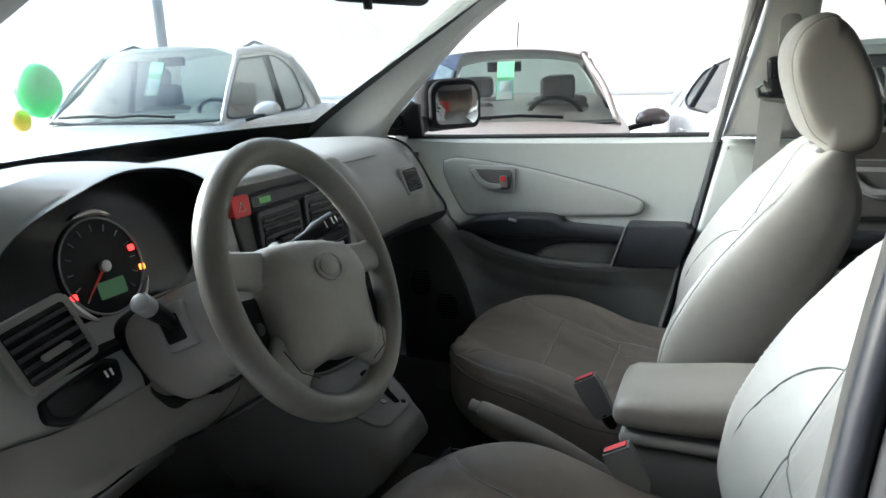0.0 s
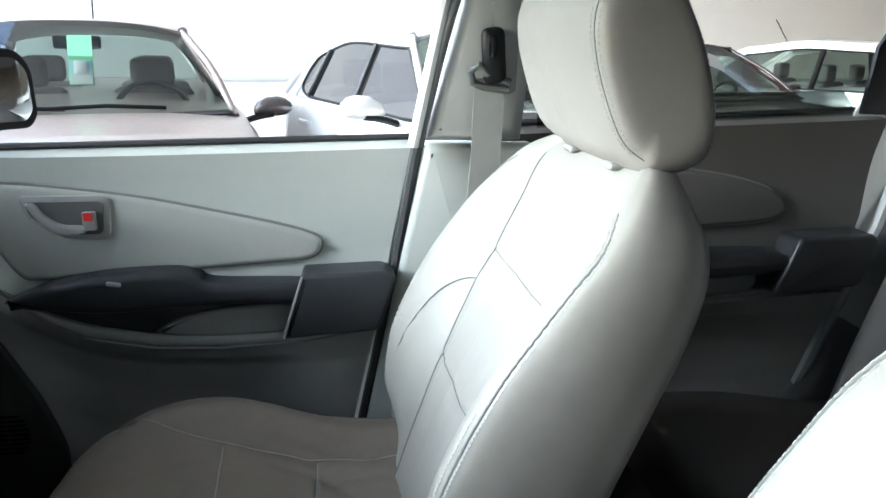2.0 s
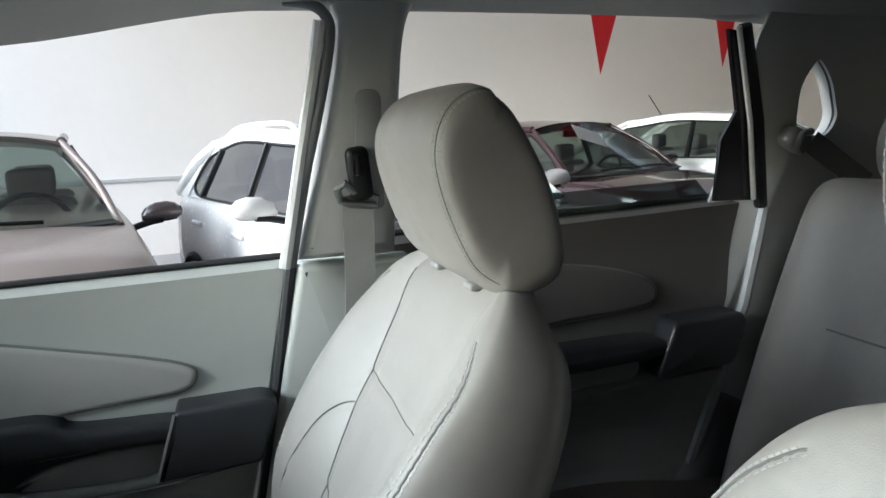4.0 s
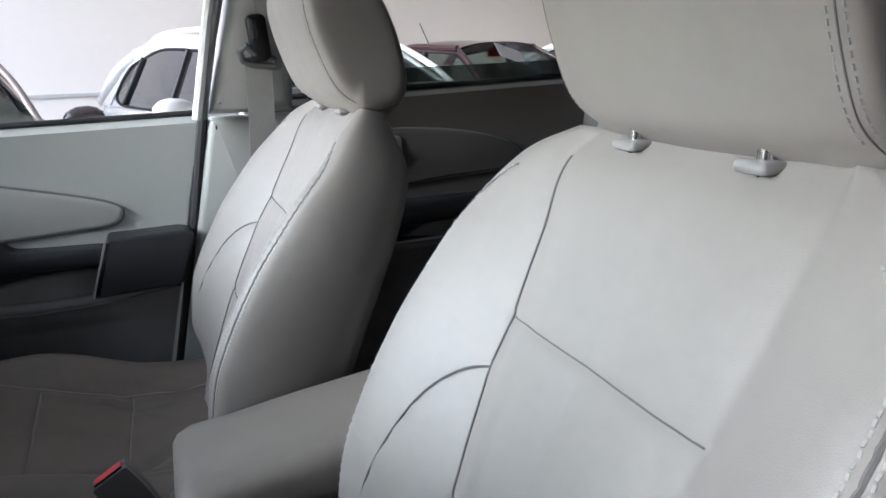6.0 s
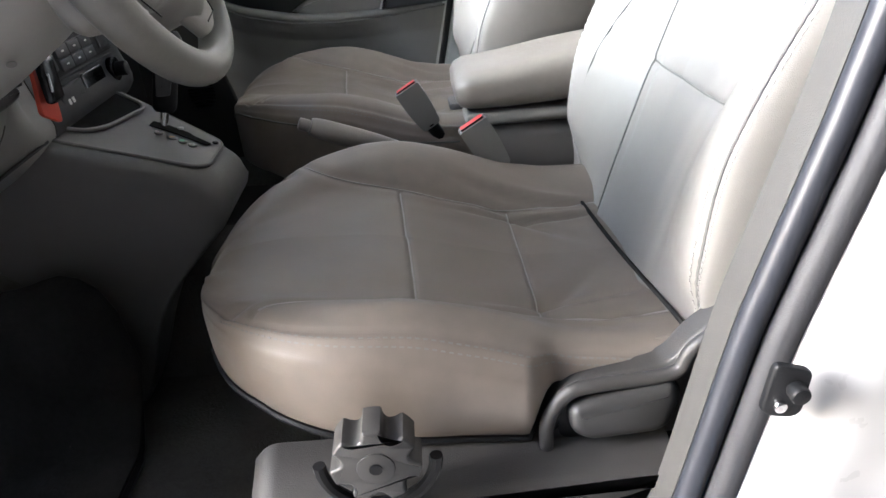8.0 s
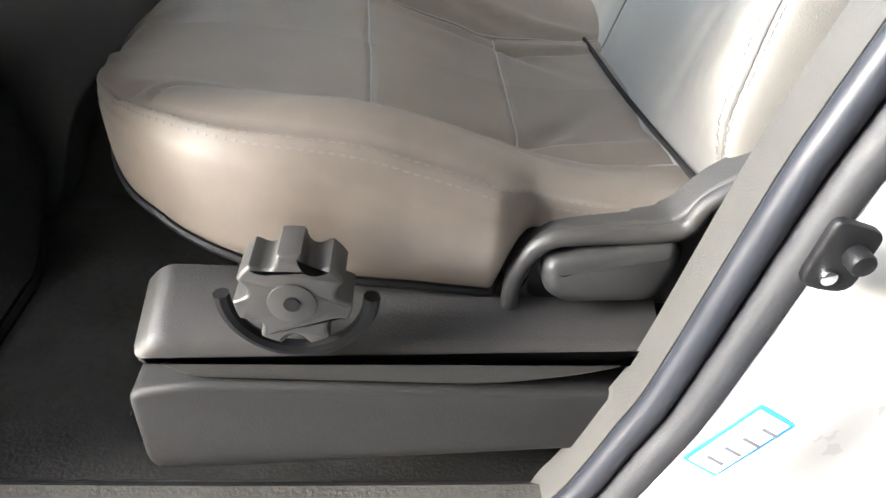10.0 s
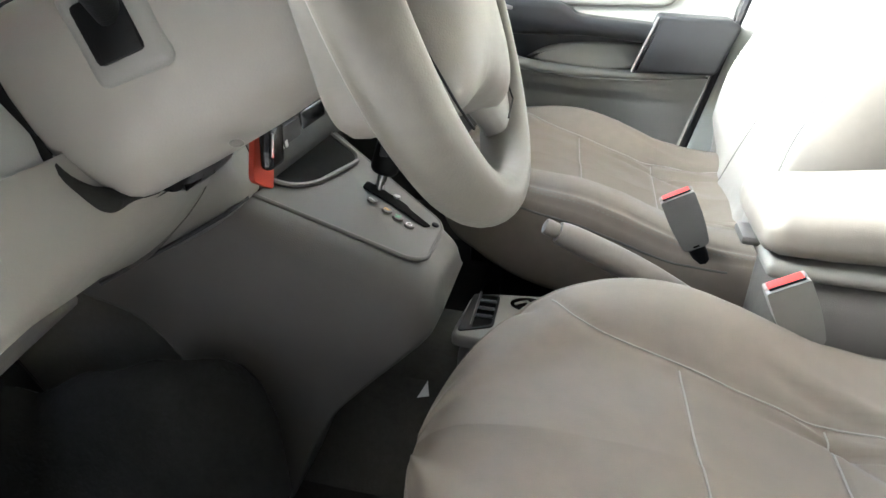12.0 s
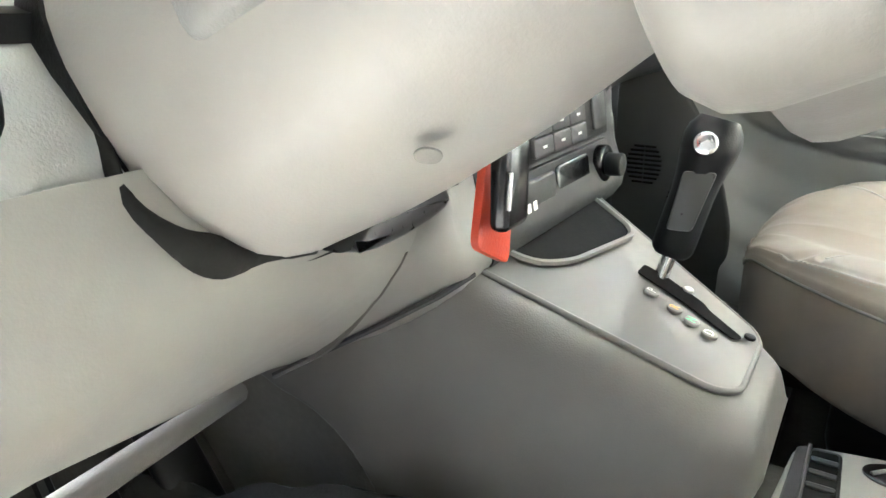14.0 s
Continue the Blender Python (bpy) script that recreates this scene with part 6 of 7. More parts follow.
CON_KEYS = ((-0.87, -0.05, -0.20, 0.17, 0.765), (-0.83, -0.02, -0.20, 0.17, 0.752), (-0.79, 0.0, -0.20, 0.17, 0.743), (-0.755, 0.0, -0.2005, 0.165, 0.724), (-0.730, 0.0, -0.201, 0.163, 0.697), (-0.712, 0.0, -0.201, 0.162, 0.66), (-0.70, 0.0, -0.20, 0.14, 0.58), (-0.67, 0.0, -0.200, 0.118, 0.47), (-0.62, 0.0, -0.196, 0.082, 0.47), (-0.595, 0.0, -0.193, 0.064, 0.515), (-0.57, 0.0, -0.191, 0.046, 0.590), (-0.545, 0.0, -0.189, 0.028, 0.640), (-0.52, 0.0, -0.186, 0.010, 0.670), (-0.495, 0.0, -0.182, -0.008, 0.697), (-0.462, -0.003, -0.174, -0.030, 0.730), (-0.443, -0.014, -0.160, -0.040, 0.750), (-0.435, -0.040, -0.145, -0.050, 0.770))
col = lambda i: [(k[0], k[i]) for k in CON_KEYS]
con_xs = [-0.87 + 0.17 * k / 8 for k in range(8)] + [-0.70 + 0.265 * (1 - (1 - k / 44) ** 1.5) for k in range(45)]
rings = [con_ring(x, top_z(x) + curveS(col(1), x), curveS(col(2), x), curveS(col(3), x), curveS(col(4), x), 0.036) for x in con_xs]
part("body", loft(rings), CONSOLE, con, "grey console body", smooth=50)
part("tunnel_side", rbox((0.40, 0.30, 0.30), (-0.86, -0.02, 0.62), 0.05, 3), CARPETGREY, con, "carpeted tunnel side under the console")
plate = roundpoly([(-0.672, -0.172), (-0.474, -0.160), (-0.459, -0.145), (-0.459, -0.062), (-0.466, -0.045), (-0.625, 0.066), (-0.672, 0.098)], [0.01, 0.016, 0.016, 0.012, 0.012, 0.03, 0.01])
to_p = lambda u, v, w: Vector((u, v, top_z(u) + w))
PLATE = surface("satin_plate", (0.125, 0.122, 0.116), 0.36, vary=0.04, scale=8)
part("plate_rim", tube([to_p(u, v, 0.0002) for u, v in plate], 0.0028, 8, closed=True), CONSOLE, con, "raised rim round the plate", smooth=80)
part("selector_plate", outline(plate, lambda u, v, w: to_p(u, v, w - 0.0015), 0.004, 0.0008), PLATE, con, "satin grey selector plate")
tray = roundpoly([(-0.672, -0.135), (-0.622, -0.130), (-0.604, -0.095), (-0.588, 0.012), (-0.596, 0.030), (-0.672, 0.078)], [0.01, 0.03, 0.03, 0.02, 0.012, 0.01])
# A flat plate; its black stands for the shade down in the tray.
part("tray", outline(tray, lambda u, v, w: to_p(u, v, w + 0.004), 0.002, 0.0005), surface("recess_shade", (0.005, 0.005, 0.005), 0.8, vary=0.3, scale=20, spec=0.1), con, "flat dark plate for the shade inside the open tray")
part("tray_rim", tube([to_p(u, v, 0.006) for u, v in tray], 0.003, 6, closed=True), PLATE, con)
slot = roundpoly([(-0.562, -0.052), (-0.520, -0.064), (-0.476, -0.084), (-0.470, -0.074), (-0.500, -0.056), (-0.506, -0.048), (-0.540, -0.034), (-0.562, -0.030)], 0.004)
part("slot", outline(slot, lambda u, v, w: to_p(u, v, w + 0.004), 0.001, 0.0), bpy.data.materials["recess_shade"], con, "dark selector slot")
COL = {"P": WHITE_MARK, "R": surface("amber_print", (0.75, 0.42, 0.05), 0.5), "N": surface("green_print", (0.10, 0.55, 0.25), 0.5), "D": WHITE_MARK}
for ch, x in (("P", -0.542), ("R", -0.521), ("N", -0.506), ("D", -0.491)):
    y = -0.075 - 0.41 * (x + 0.542)
    ring = part("gear_mark", disc(to_p(x, y, 0.005), (0.25, 0, 1), 0.0062, 0.003, 20, 0.001), TRIM_LOW, con, "small round gear mark")
    txt = bpy.data.curves.new("gear_letter", "FONT")
    txt.body, txt.size, txt.align_x, txt.align_y = ch, 0.0105, "CENTER", "CENTER"
    tmp = new("gear_letter", txt)
    me = bpy.data.meshes.new_from_object(tmp.evaluated_get(bpy.context.evaluated_depsgraph_get()))
    bpy.data.objects.remove(tmp)
    b = bmesh.new()
    b.from_mesh(me)
    for v in b.verts:
        v.co = to_p(x - v.co.y, y + v.co.x, 0.0069)
    part("gear_letter", b, COL[ch], ring, "printed letter " + ch)
for x, y in ((-0.521, -0.040), (-0.466, -0.069)):
    part("lock_button", disc(to_p(x, y, 0.006), (0.25, 0, 1), 0.0045, 0.003, 16, 0.001), BLACK if x > -0.5 else SILVER, con)

lev = thing("gear_lever", "black gear lever with chrome button", "gear lever", (-0.546, -0.026, 0.847))
d = Vector((0.026, 0.024, 0.122))
p = Vector((-0.547, -0.038, 0.849))
part("shaft", tube([p, p + d * 0.25], 0.006, 10), CHROME, lev, "bright shaft")
part("grip", tube(spl([p + d * 0.22, p + d * 0.32, p + d * 0.7, p + d * 0.95, p + d * 1.15], 12), [0.013, 0.016, 0.0175, 0.018, 0.018, 0.018, 0.019, 0.021, 0.023, 0.024, 0.022, 0.016], 16), BLACK, lev, "black grip")
part("button", disc(p + d * 1.02 + Vector((0.0, -0.024, 0.0)), (0.15, -1, 0.1), 0.0098, 0.012, 24, 0.003), CHROME, lev, "chrome button")
part("grip_panel", outline(roundpoly([(-0.010, 0.0), (0.010, 0.0), (0.013, 0.050), (-0.013, 0.050)], 0.004), lambda u, v, w: p + d * 0.42 + d.normalized() * v + Vector((0.98, 0.17, 0)) * u + Vector((0.17, -0.98, 0.10)) * (0.0165 + w), 0.003, 0.001), surface("grip_grey", (0.035, 0.035, 0.034), 0.3), lev, "dark grey panel in the grip")

# low tray between the seats, with a pale vent plate behind the console
low = thing("tunnel_tray", "grey tunnel tray with a pale vent plate and a round badge", "tray", (-0.2, 0.03, 0.60))
part("tray_body", rbox((0.29, 0.155, 0.06), (-0.135, 0.02, 0.645), 0.02, 4), CONSOLE, low, "grey tray body")
part("tray_foot", rbox((0.15, 0.14, 0.12), (-0.352, -0.030, 0.628), 0.025, 4), CONSOLE, low, "grey foot under the vent plate")
to_v = lambda u, v, w: Vector((-0.360 + u, -0.030 + v, 0.688 - 0.06 * v + 0.02 * u + w))
vp = part("vent_plate", outline(roundpoly([(-0.076, -0.075), (0.080, -0.075), (0.080, 0.080), (-0.066, 0.056)], [0.022, 0.02, 0.02, 0.02], 6), to_v, 0.014, 0.006, 4), TRIM_LOW, low, "pale grey plastic vent plate", smooth=60)
vw = part("vent_frame", outline(roundpoly([(-0.068, -0.062), (-0.026, -0.040), (-0.028, 0.051), (-0.064, 0.049)], 0.008, 5), lambda u, v, w: to_v(u, v, w + 0.0135), 0.0025, 0.001), BLACK, vp, "black vent frame")
part("vent_throat", outline(roundpoly([(-0.052, -0.050), (-0.029, -0.035), (-0.031, 0.046), (-0.052, 0.044)], 0.004, 5), lambda u, v, w: to_v(u, v, w + 0.0158), 0.0008, 0.0), bpy.data.materials["recess_shade"], vw)
for k in range(3):
    part("vent_slat", rbox((0.022, 0.005, 0.005), to_v(-0.041, -0.019 + 0.022 * k, 0.0175), 0.001, 1, m=Euler((radians(30), 0, 0)).to_matrix()), VENTDARK, vw)
part("vent_bar", rbox((0.003, 0.090, 0.005), to_v(-0.054, 0.0, 0.0175), 0.001, 1), VENTDARK, vw)
oval = [(0.014 + 0.027 * math.cos(2 * math.pi * k / 36), 0.036 + 0.020 * math.sin(2 * math.pi * k / 36)) for k in range(36)]
bd = part("badge", outline(oval, lambda u, v, w: to_v(u, v, w + 0.0135), 0.002, 0.0008), GLOSSBLACK, vp, "black oval badge")
part("badge_mark", tube(spl([to_v(-0.006, 0.030, 0.0160), to_v(0.008, 0.042, 0.0160), to_v(0.018, 0.030, 0.0160), to_v(0.032, 0.044, 0.0160)], 16), 0.0022, 6), TRIM_LOW, bd, "pale curved mark")

# handbrake
HANDBRAKE = surface("handbrake_plastic", (0.25, 0.228, 0.205), 0.45, vary=0.1, scale=12, grain=0.2, grain_scale=800)
hb = thing("handbrake", "grey plastic handbrake lever between the seats", "handbrake", (-0.13, -0.06, 0.70))
part("grip", tube(spl([(-0.322, -0.074, 0.846), (-0.29, -0.068, 0.832), (-0.22, -0.052, 0.797), (-0.13, -0.040, 0.745), (-0.05, -0.035, 0.70)], 14), [0.0125, 0.0145, 0.015, 0.0155, 0.016, 0.0165, 0.017, 0.0175, 0.018, 0.018, 0.018, 0.018, 0.018, 0.018], 14), HANDBRAKE, hb, "grey grip")
part("release_button", disc((-0.330, -0.0755, 0.8495), (-1, -0.15, 0.42), 0.0095, 0.018, 18, 0.003), HANDBRAKE, hb)

# armrest box
arm = thing("armrest_box", "grey leather topped armrest box between the seats", "armrest", (0.08, 0.02, 0.62))


def arm_ring(x, k, top, bot):
    w = 0.086 * k
    pts = []
    for j in range(32):
        a = 2 * math.pi * j / 32
        ca, sa = math.cos(a), math.sin(a)
        e = (abs(ca) ** 4 + abs(sa) ** 4) ** -0.25
        pts.append(Vector((x - 0.047, 0.008 + w * ca * e, (top + bot) / 2 + (top - bot) / 2 * sa * e)))
    return pts


xs = [(-0.056, 0.84, 0.884, 0.856), (-0.050, 0.94, 0.894, 0.848), (-0.034, 0.99, 0.902, 0.843), (0.02, 1.0, 0.908, 0.842), (0.10, 1.0, 0.921, 0.845), (0.20, 1.0, 0.933, 0.848), (0.29, 0.98, 0.935, 0.85), (0.305, 0.9, 0.925, 0.86)]
part("lid", loft([arm_ring(*a) for a in xs]), surface("armrest_leather", (0.205, 0.188, 0.165), 0.48, vary=0.14, scale=6, grain=0.14, grain_scale=1100, kind="cell", wear=0.06), arm, "padded grey leather lid with worn corners", smooth=50)
part("lid_tray", rbox((0.34, 0.166, 0.020), (0.078, 0.008, 0.832), 0.008, 3), TRIM_LOW, arm)
part("bin", rbox((0.31, 0.162, 0.215), (0.088, 0.008, 0.714), 0.025, 4), CONSOLE, arm, "grey plastic bin")
part("lid_catch", rbox((0.03, 0.05, 0.012), (-0.097, 0.008, 0.840), 0.005, 2), CONSOLE, arm)


def buckle(label, base, tip):
    """A flat buckle that leans back on its stem, with the press button along its upper end."""
    k = thing("belt_buckle", label, "belt buckle", base, group="front belt buckles")
    base, tip = Vector(base), Vector(tip)
    along_, across = Vector((0.49, 0.06, -0.87)).normalized(), Vector((0.87, 0.06, 0.49)).normalized()
    face_ = along_.cross(across).normalized()
    along_ = across.cross(face_).normalized()
    to_b = lambda u, v, w: tip + across * u + along_ * v + face_ * (w - 0.011)
    shape = roundpoly([(-0.022, 0.0), (0.022, 0.0), (0.0225, 0.040), (0.017, 0.080), (-0.017, 0.080), (-0.0225, 0.040)], [0.003, 0.003, 0.02, 0.008, 0.008, 0.02])
    body = outline(shape, to_b, 0.011, 0.003, 3)
    body = outline(shape, lambda u, v, w: to_b(u, v, 0.022 - w), 0.011, 0.003, 3, bm=body)
    part("body", body, BUCKLE, k, "grey plastic buckle body")
    part("press_button", outline(roundpoly([(-0.018, -0.003), (0.018, -0.003), (0.018, 0.004), (-0.018, 0.004)], 0.002), lambda u, v, w: to_b(u, v, w + 0.005), 0.0125, 0.002), RED, k, "red press button")
    part("button_slot", outline([(-0.018, -0.0032), (0.018, -0.0032), (0.018, -0.001), (-0.018, -0.001)], lambda u, v, w: to_b(u, v, w + 0.0178), 0.0015, 0.0), BLACK, k)
    part("stem", tube([tip + along_ * 0.074, (tip + along_ * 0.10 + base) / 2, base], [0.012, 0.011, 0.010], 10), BLACK, k, "black stem")


buckle("grey belt buckle with red button beside the driver cushion", (-0.005, -0.132, 0.70), (-0.0875, -0.127, 0.8455))
buckle("grey belt buckle with red button beside the passenger cushion", (-0.095, 0.112, 0.70), (-0.178, 0.0885, 0.850))

# floor mats, pedals, paper scrap
def mat_pt(u, v):
    """The driver's mat: rounded corners, its edge beside the tunnel turned up."""
    k = max(0.0, abs(2 * u - 1) - 0.75) / 0.25
    y = -0.62 + 0.375 * v - 0.03 * k ** 2 * (2 * v - 1)
    x = -0.98 + 0.40 * u
    p = floor_pt((x + 1.22) / 2.35, (y + 0.70) / 1.40)
    lift = curve1([(-0.98, 0.07), (-0.91, 0.125), (-0.80, 0.18), (-0.72, 0.212), (-0.65, 0.228), (-0.61, 0.205), (-0.58, 0.12)], x)
    return p + Vector((0, 0, 0.016 + lift * curve1([(-0.36, 0), (-0.25, 1)], y)))


mat_ = thing("floor_mat", "black carpet mat with a stitched edge in the driver footwell", "floor mat", (-0.78, -0.40, 0.48))
part("mat_sheet", sheet(mat_pt, 22, 24, 0.012), MAT, mat_, smooth=60)
rim_ = [mat_pt(k / 20, 1) for k in range(21)] + [mat_pt(1, 1 - k / 20) for k in range(1, 21)]
part("mat_edge", tube(rim_, 0.007, 6), BLACK, mat_, "black bound edge")
b = sheet(lambda u, v: floor_pt((-0.98 + 0.52 * u + 1.22) / 2.35, (0.2 + 0.42 * v + 0.70) / 1.40) + Vector((0, 0, 0.016)), 16, 14, 0.012)
solo("floor_mat", b, MAT, "black carpet mat in the passenger footwell", "floor mat", smooth=60)
b = outline([(-0.006, -0.007), (0.008, -0.004), (0.003, 0.010)], lambda u, v, w: Vector((-0.462 + u, -0.112 + v, 0.622 + w + 0.9 * v)), 0.001, 0.0)
solo("paper_scrap", b, WHITE_MARK, "small white paper scrap on the carpet", "paper scrap")
for y, w in ((-0.36, 0.11), (-0.24, 0.055)):
    pd = thing("pedal", "black rubber foot pedal", "pedal", (-0.98, y, 0.62), group="pedals")
    part("pad", rbox((0.02, w, 0.07 if w > 0.1 else 0.13), (-0.96, y, 0.64), 0.008, 3, m=Euler((0, radians(-35), 0)).to_matrix()), BLACK, pd)
    part("arm", tube([(-0.97, y, 0.66), (-1.03, y, 0.80), (-1.10, y, 0.92)], 0.008, 8), BLACK, pd)

# ---- rear bench ----
rb = thing("rear_bench", "grey leather rear bench seat with headrest", "rear seat", (0.85, 0, 0.5))


def bench(u, v):
    y = -0.66 + 1.32 * v
    ctl = [(0.40, 0.62), (0.38, 0.72), (0.42, 0.765), (0.56, 0.765), (0.74, 0.735), (0.80, 0.73)]
    p = spl([(*c, 0) for c in ctl], 30)[int(round(u * 29))]
    e = max(0.0, abs(y) - 0.60) / 0.06
    return Vector((p.x, y, p.y - 0.02 * e ** 2 + 0.008 * math.cos(y * 16)))


# Cushion colour is darkened below the backrest's to stand for shade.
part("cushion", thick(sheet(bench, 30, 60), 0.02), surface("bench_leather_shaded", (0.075, 0.066, 0.058), 0.5, vary=0.12, scale=5, grain=0.15, grain_scale=1100, kind="cell"), rb, "leather bench cushion, dark brown to stand for shade", smooth=60)


def bench_back(u, v):
    y = -0.68 + 1.36 * v
    ctl = [(0.78, 0.72), (0.815, 0.85), (0.88, 1.05), (0.935, 1.20), (0.97, 1.275), (1.01, 1.30), (1.05, 1.28), (1.08, 1.15), (1.06, 0.8)]
    p = spl([(*c, 0) for c in ctl], 40)[int(round(u * 39))]
    e = max(0.0, abs(y) - 0.56) / 0.12
    g = 0.004 * math.exp(-((abs(y) - 0.47) / 0.009) ** 2) + 0.004 * math.exp(-((p.y - 1.06) / 0.009) ** 2) * (abs(y) < 0.47)
    return Vector((p.x + g - 0.03 * math.exp(-((abs(y) - 0.56) / 0.07) ** 2) + 0.06 * e ** 2, y, p.y - 0.05 * e ** 2))


part("backrest", thick(sheet(bench_back, 40, 100), 0.02), LEATHER, rb, "grey leather bench backrest", smooth=60)
for y in (-0.47, 0.47):
    part("seam", tube([bench_back(0.05 + 0.55 * k / 40, (y + 0.68) / 1.36) + Vector((-0.0215, 0, 0.002)) for k in range(41)], 0.0018, 5), SEAM, rb)
part("seam", tube([Vector((0.861, -0.46 + 0.92 * k / 20, 1.060)) for k in range(21)], 0.0018, 5), SEAM, rb)
for y in (-0.36, 0.36):
    hr = [[Vector((1.0 + 0.055 * k * math.cos(a), y + 0.12 * s, 1.355 + 0.075 * k * math.sin(a))) for a in (2 * math.pi * j / 24 for j in range(24))] for s, k in ((-1, 0.45), (-0.9, 0.85), (-0.6, 1), (0, 1), (0.6, 1), (0.9, 0.85), (1, 0.45))]
    part("headrest", loft(hr), LEATHER, rb, "grey leather rear headrest", smooth=60)
# rear belt in the quarter trim, moulded wheel arch cover
rbelt = thing("rear_belt", "grey rear belt guide on the quarter trim", "seat belt", (0.93, 0.66, 1.25))
part("guide", rbox((0.060, 0.045, 0.045), (0.972, 0.668, 1.370), 0.018, 4, m=Euler((0, radians(25), 0)).to_matrix()), surface("guide_grey", (0.13, 0.13, 0.125), 0.4), rbelt, "dark grey belt guide")
part("guide_hook", tube(spl([(0.985, 0.640, 1.385), (0.958, 0.632, 1.380), (0.948, 0.634, 1.358), (0.962, 0.640, 1.346)], 14), 0.007, 8), bpy.data.materials["guide_grey"], rbelt)
part("webbing", strap([((0.99, 0.645, 1.365), (0.6, 0, 0.8)), ((1.03, 0.63, 1.33), (0.6, 0, 0.8)), ((1.08, 0.60, 1.28), (0.6, 0, 0.8))], 0.046), surface("dark_webbing", (0.07, 0.07, 0.068), 0.7, vary=0.1, scale=20), rbelt, "dark grey webbing")
b = rbox((0.26, 0.11, 0.26), (0.88, 0.73, 0.70), 0.052, 7, m=Euler((radians(-12), radians(30), 0)).to_matrix())
solo("arch_cover", b, surface("arch_dark", (0.10, 0.10, 0.10), 0.55, vary=0.1), "dark moulded wheel arch cover beside the bench", "trim", kind="structure")
b = tube([(0.73, 0.70, 0.62), (0.81, 0.69, 0.85), (0.885, 0.69, 1.05), (0.935, 0.70, 1.24)], 0.012, 8)
solo("seal", b, surface("grey_edge", (0.3, 0.31, 0.31), 0.45), "grey edge strip behind the rear door", "seal", kind="structure")

# ---- parked cars in the yard ----
TYRE = surface("tyre_rubber", (0.02, 0.02, 0.021), 0.8, vary=0.2, scale=12)
RIM = surface("alloy", (0.5, 0.5, 0.5), 0.35, metal=0.8, vary=0.05, scale=10)
SEATGREY = surface("far_seat_cloth", (0.15, 0.14, 0.13), 0.9, vary=0.1, scale=8)
SMOKED = clear("smoked_glass", (0.42, 0.42, 0.41), see=0.55)
SCREENG = clear("screen_glass", (0.80, 0.90, 0.84), see=0.58, gloss=0.27)
PRIVACY = clear("privacy_glass", (0.50, 0.45, 0.42), see=0.34, gloss=0.68)


def parked_car(name, label, at, yaw, paint, p, tag=None):
    """A parked car. Its front looks to -y before the turn by yaw; p holds its measures in metres."""
    root = thing(name, label, "car", at, group="parked cars")
    root.rotation_euler = (0, 0, radians(yaw))
    ORIGIN[root] = Vector((0, 0, 0))
    L, HW, belt, hood, roof = p["length"], p["half_width"], p["belt"], p["hood"], p["roof"]
    w0, w1, r1, r0 = p["screen_base"], p["screen_top"], p["roof_end"], p["rear_base"]

    def body_ring(l):
        t = l / L
        nose = curve1([(0, 0.0), (0.09, 1.0)], t) * curve1([(0.93, 1.0), (1.0, 0.0)], t)
        w = HW * (0.80 + 0.20 * nose)
        top = hood - 0.16 * curve1([(0, 1), (0.10, 0.25), (0.2, 0)], t)
        if l > w0 - 0.05:
            top = curve1([(w0 - 0.05, hood), (w0 + 0.2, belt)], l)
        if l > r0 - 0.1:
            top = belt + 0.03 - 0.10 * curve1([(r0, 0), (L, 1)], l)
        lo = 0.24
        arch = 0.0
        pts = [(0.0, lo), (w * 0.85, lo), (w * 0.97, lo + 0.10), (w * 1.0, (lo + top) * 0.5), (w * 0.985, top - 0.16), (w * 0.95, top - 0.045), (w * 0.86, top - 0.005), (w * 0.45, top + 0.025), (0.0, top + 0.03)]
        half = spl([(*q, 0) for q in pts], 22)
        full = [(q.x, q.y) for q in half] + [(-q.x, q.y) for q in half[::-1][1:-1]]
        return [Vector((x, l, z)) for x, z in full]

    ls = [0.0, 0.02, 0.06, 0.12, 0.22] + [0.35 + (L - 0.6) * k / 26 for k in range(27)] + [L - 0.15, L - 0.06, L - 0.02, L]
    part("body", loft([body_ring(l) for l in ls]), paint, root, "painted lower body", smooth=50)
    hb, ht = HW * 0.90, HW * p.get("roof_width", 0.66)

    def edge(l):
        """Height and half width of the roof's rim."""
        z = curve1([(w1, roof - 0.06), ((w1 + r1) / 2, roof - 0.03), (r1, roof - 0.09)], l)
        return ht * curve1([(w1, 0.97), ((w1 + r1) / 2, 1.0), (r1, 0.94)], l), z

    # roof
    def roof_sheet(u, v):
        l = w1 - 0.03 + (r1 - w1 + 0.06) * u
        w, z = edge(l)
        s = 2 * v - 1
        return Vector((w * s, l, z + 0.055 * (1 - abs(s) ** 2.6)))
    part("roof", thick(sheet(roof_sheet, 18, 16), 0.03), paint, root, "painted roof", smooth=60)
    wa, za = edge(w1)
    wr, zr = edge(r1)
    # screens
    def front_glass(u, v):
        s = 2 * u - 1
        lo_ = Vector((hb * 0.97 * s, w0 - 0.16 * (1 - s * s) + 0.02, belt - 0.01))
        hi_ = Vector((wa * 0.97 * s, w1 - 0.07 * (1 - s * s), za + 0.05 * (1 - abs(s) ** 2.6)))
        return lo_.lerp(hi_, v)
    g = part("windscreen", sheet(front_glass, 16, 8), SCREENG, root, "clear windscreen", smooth=80)
    g.visible_shadow = False
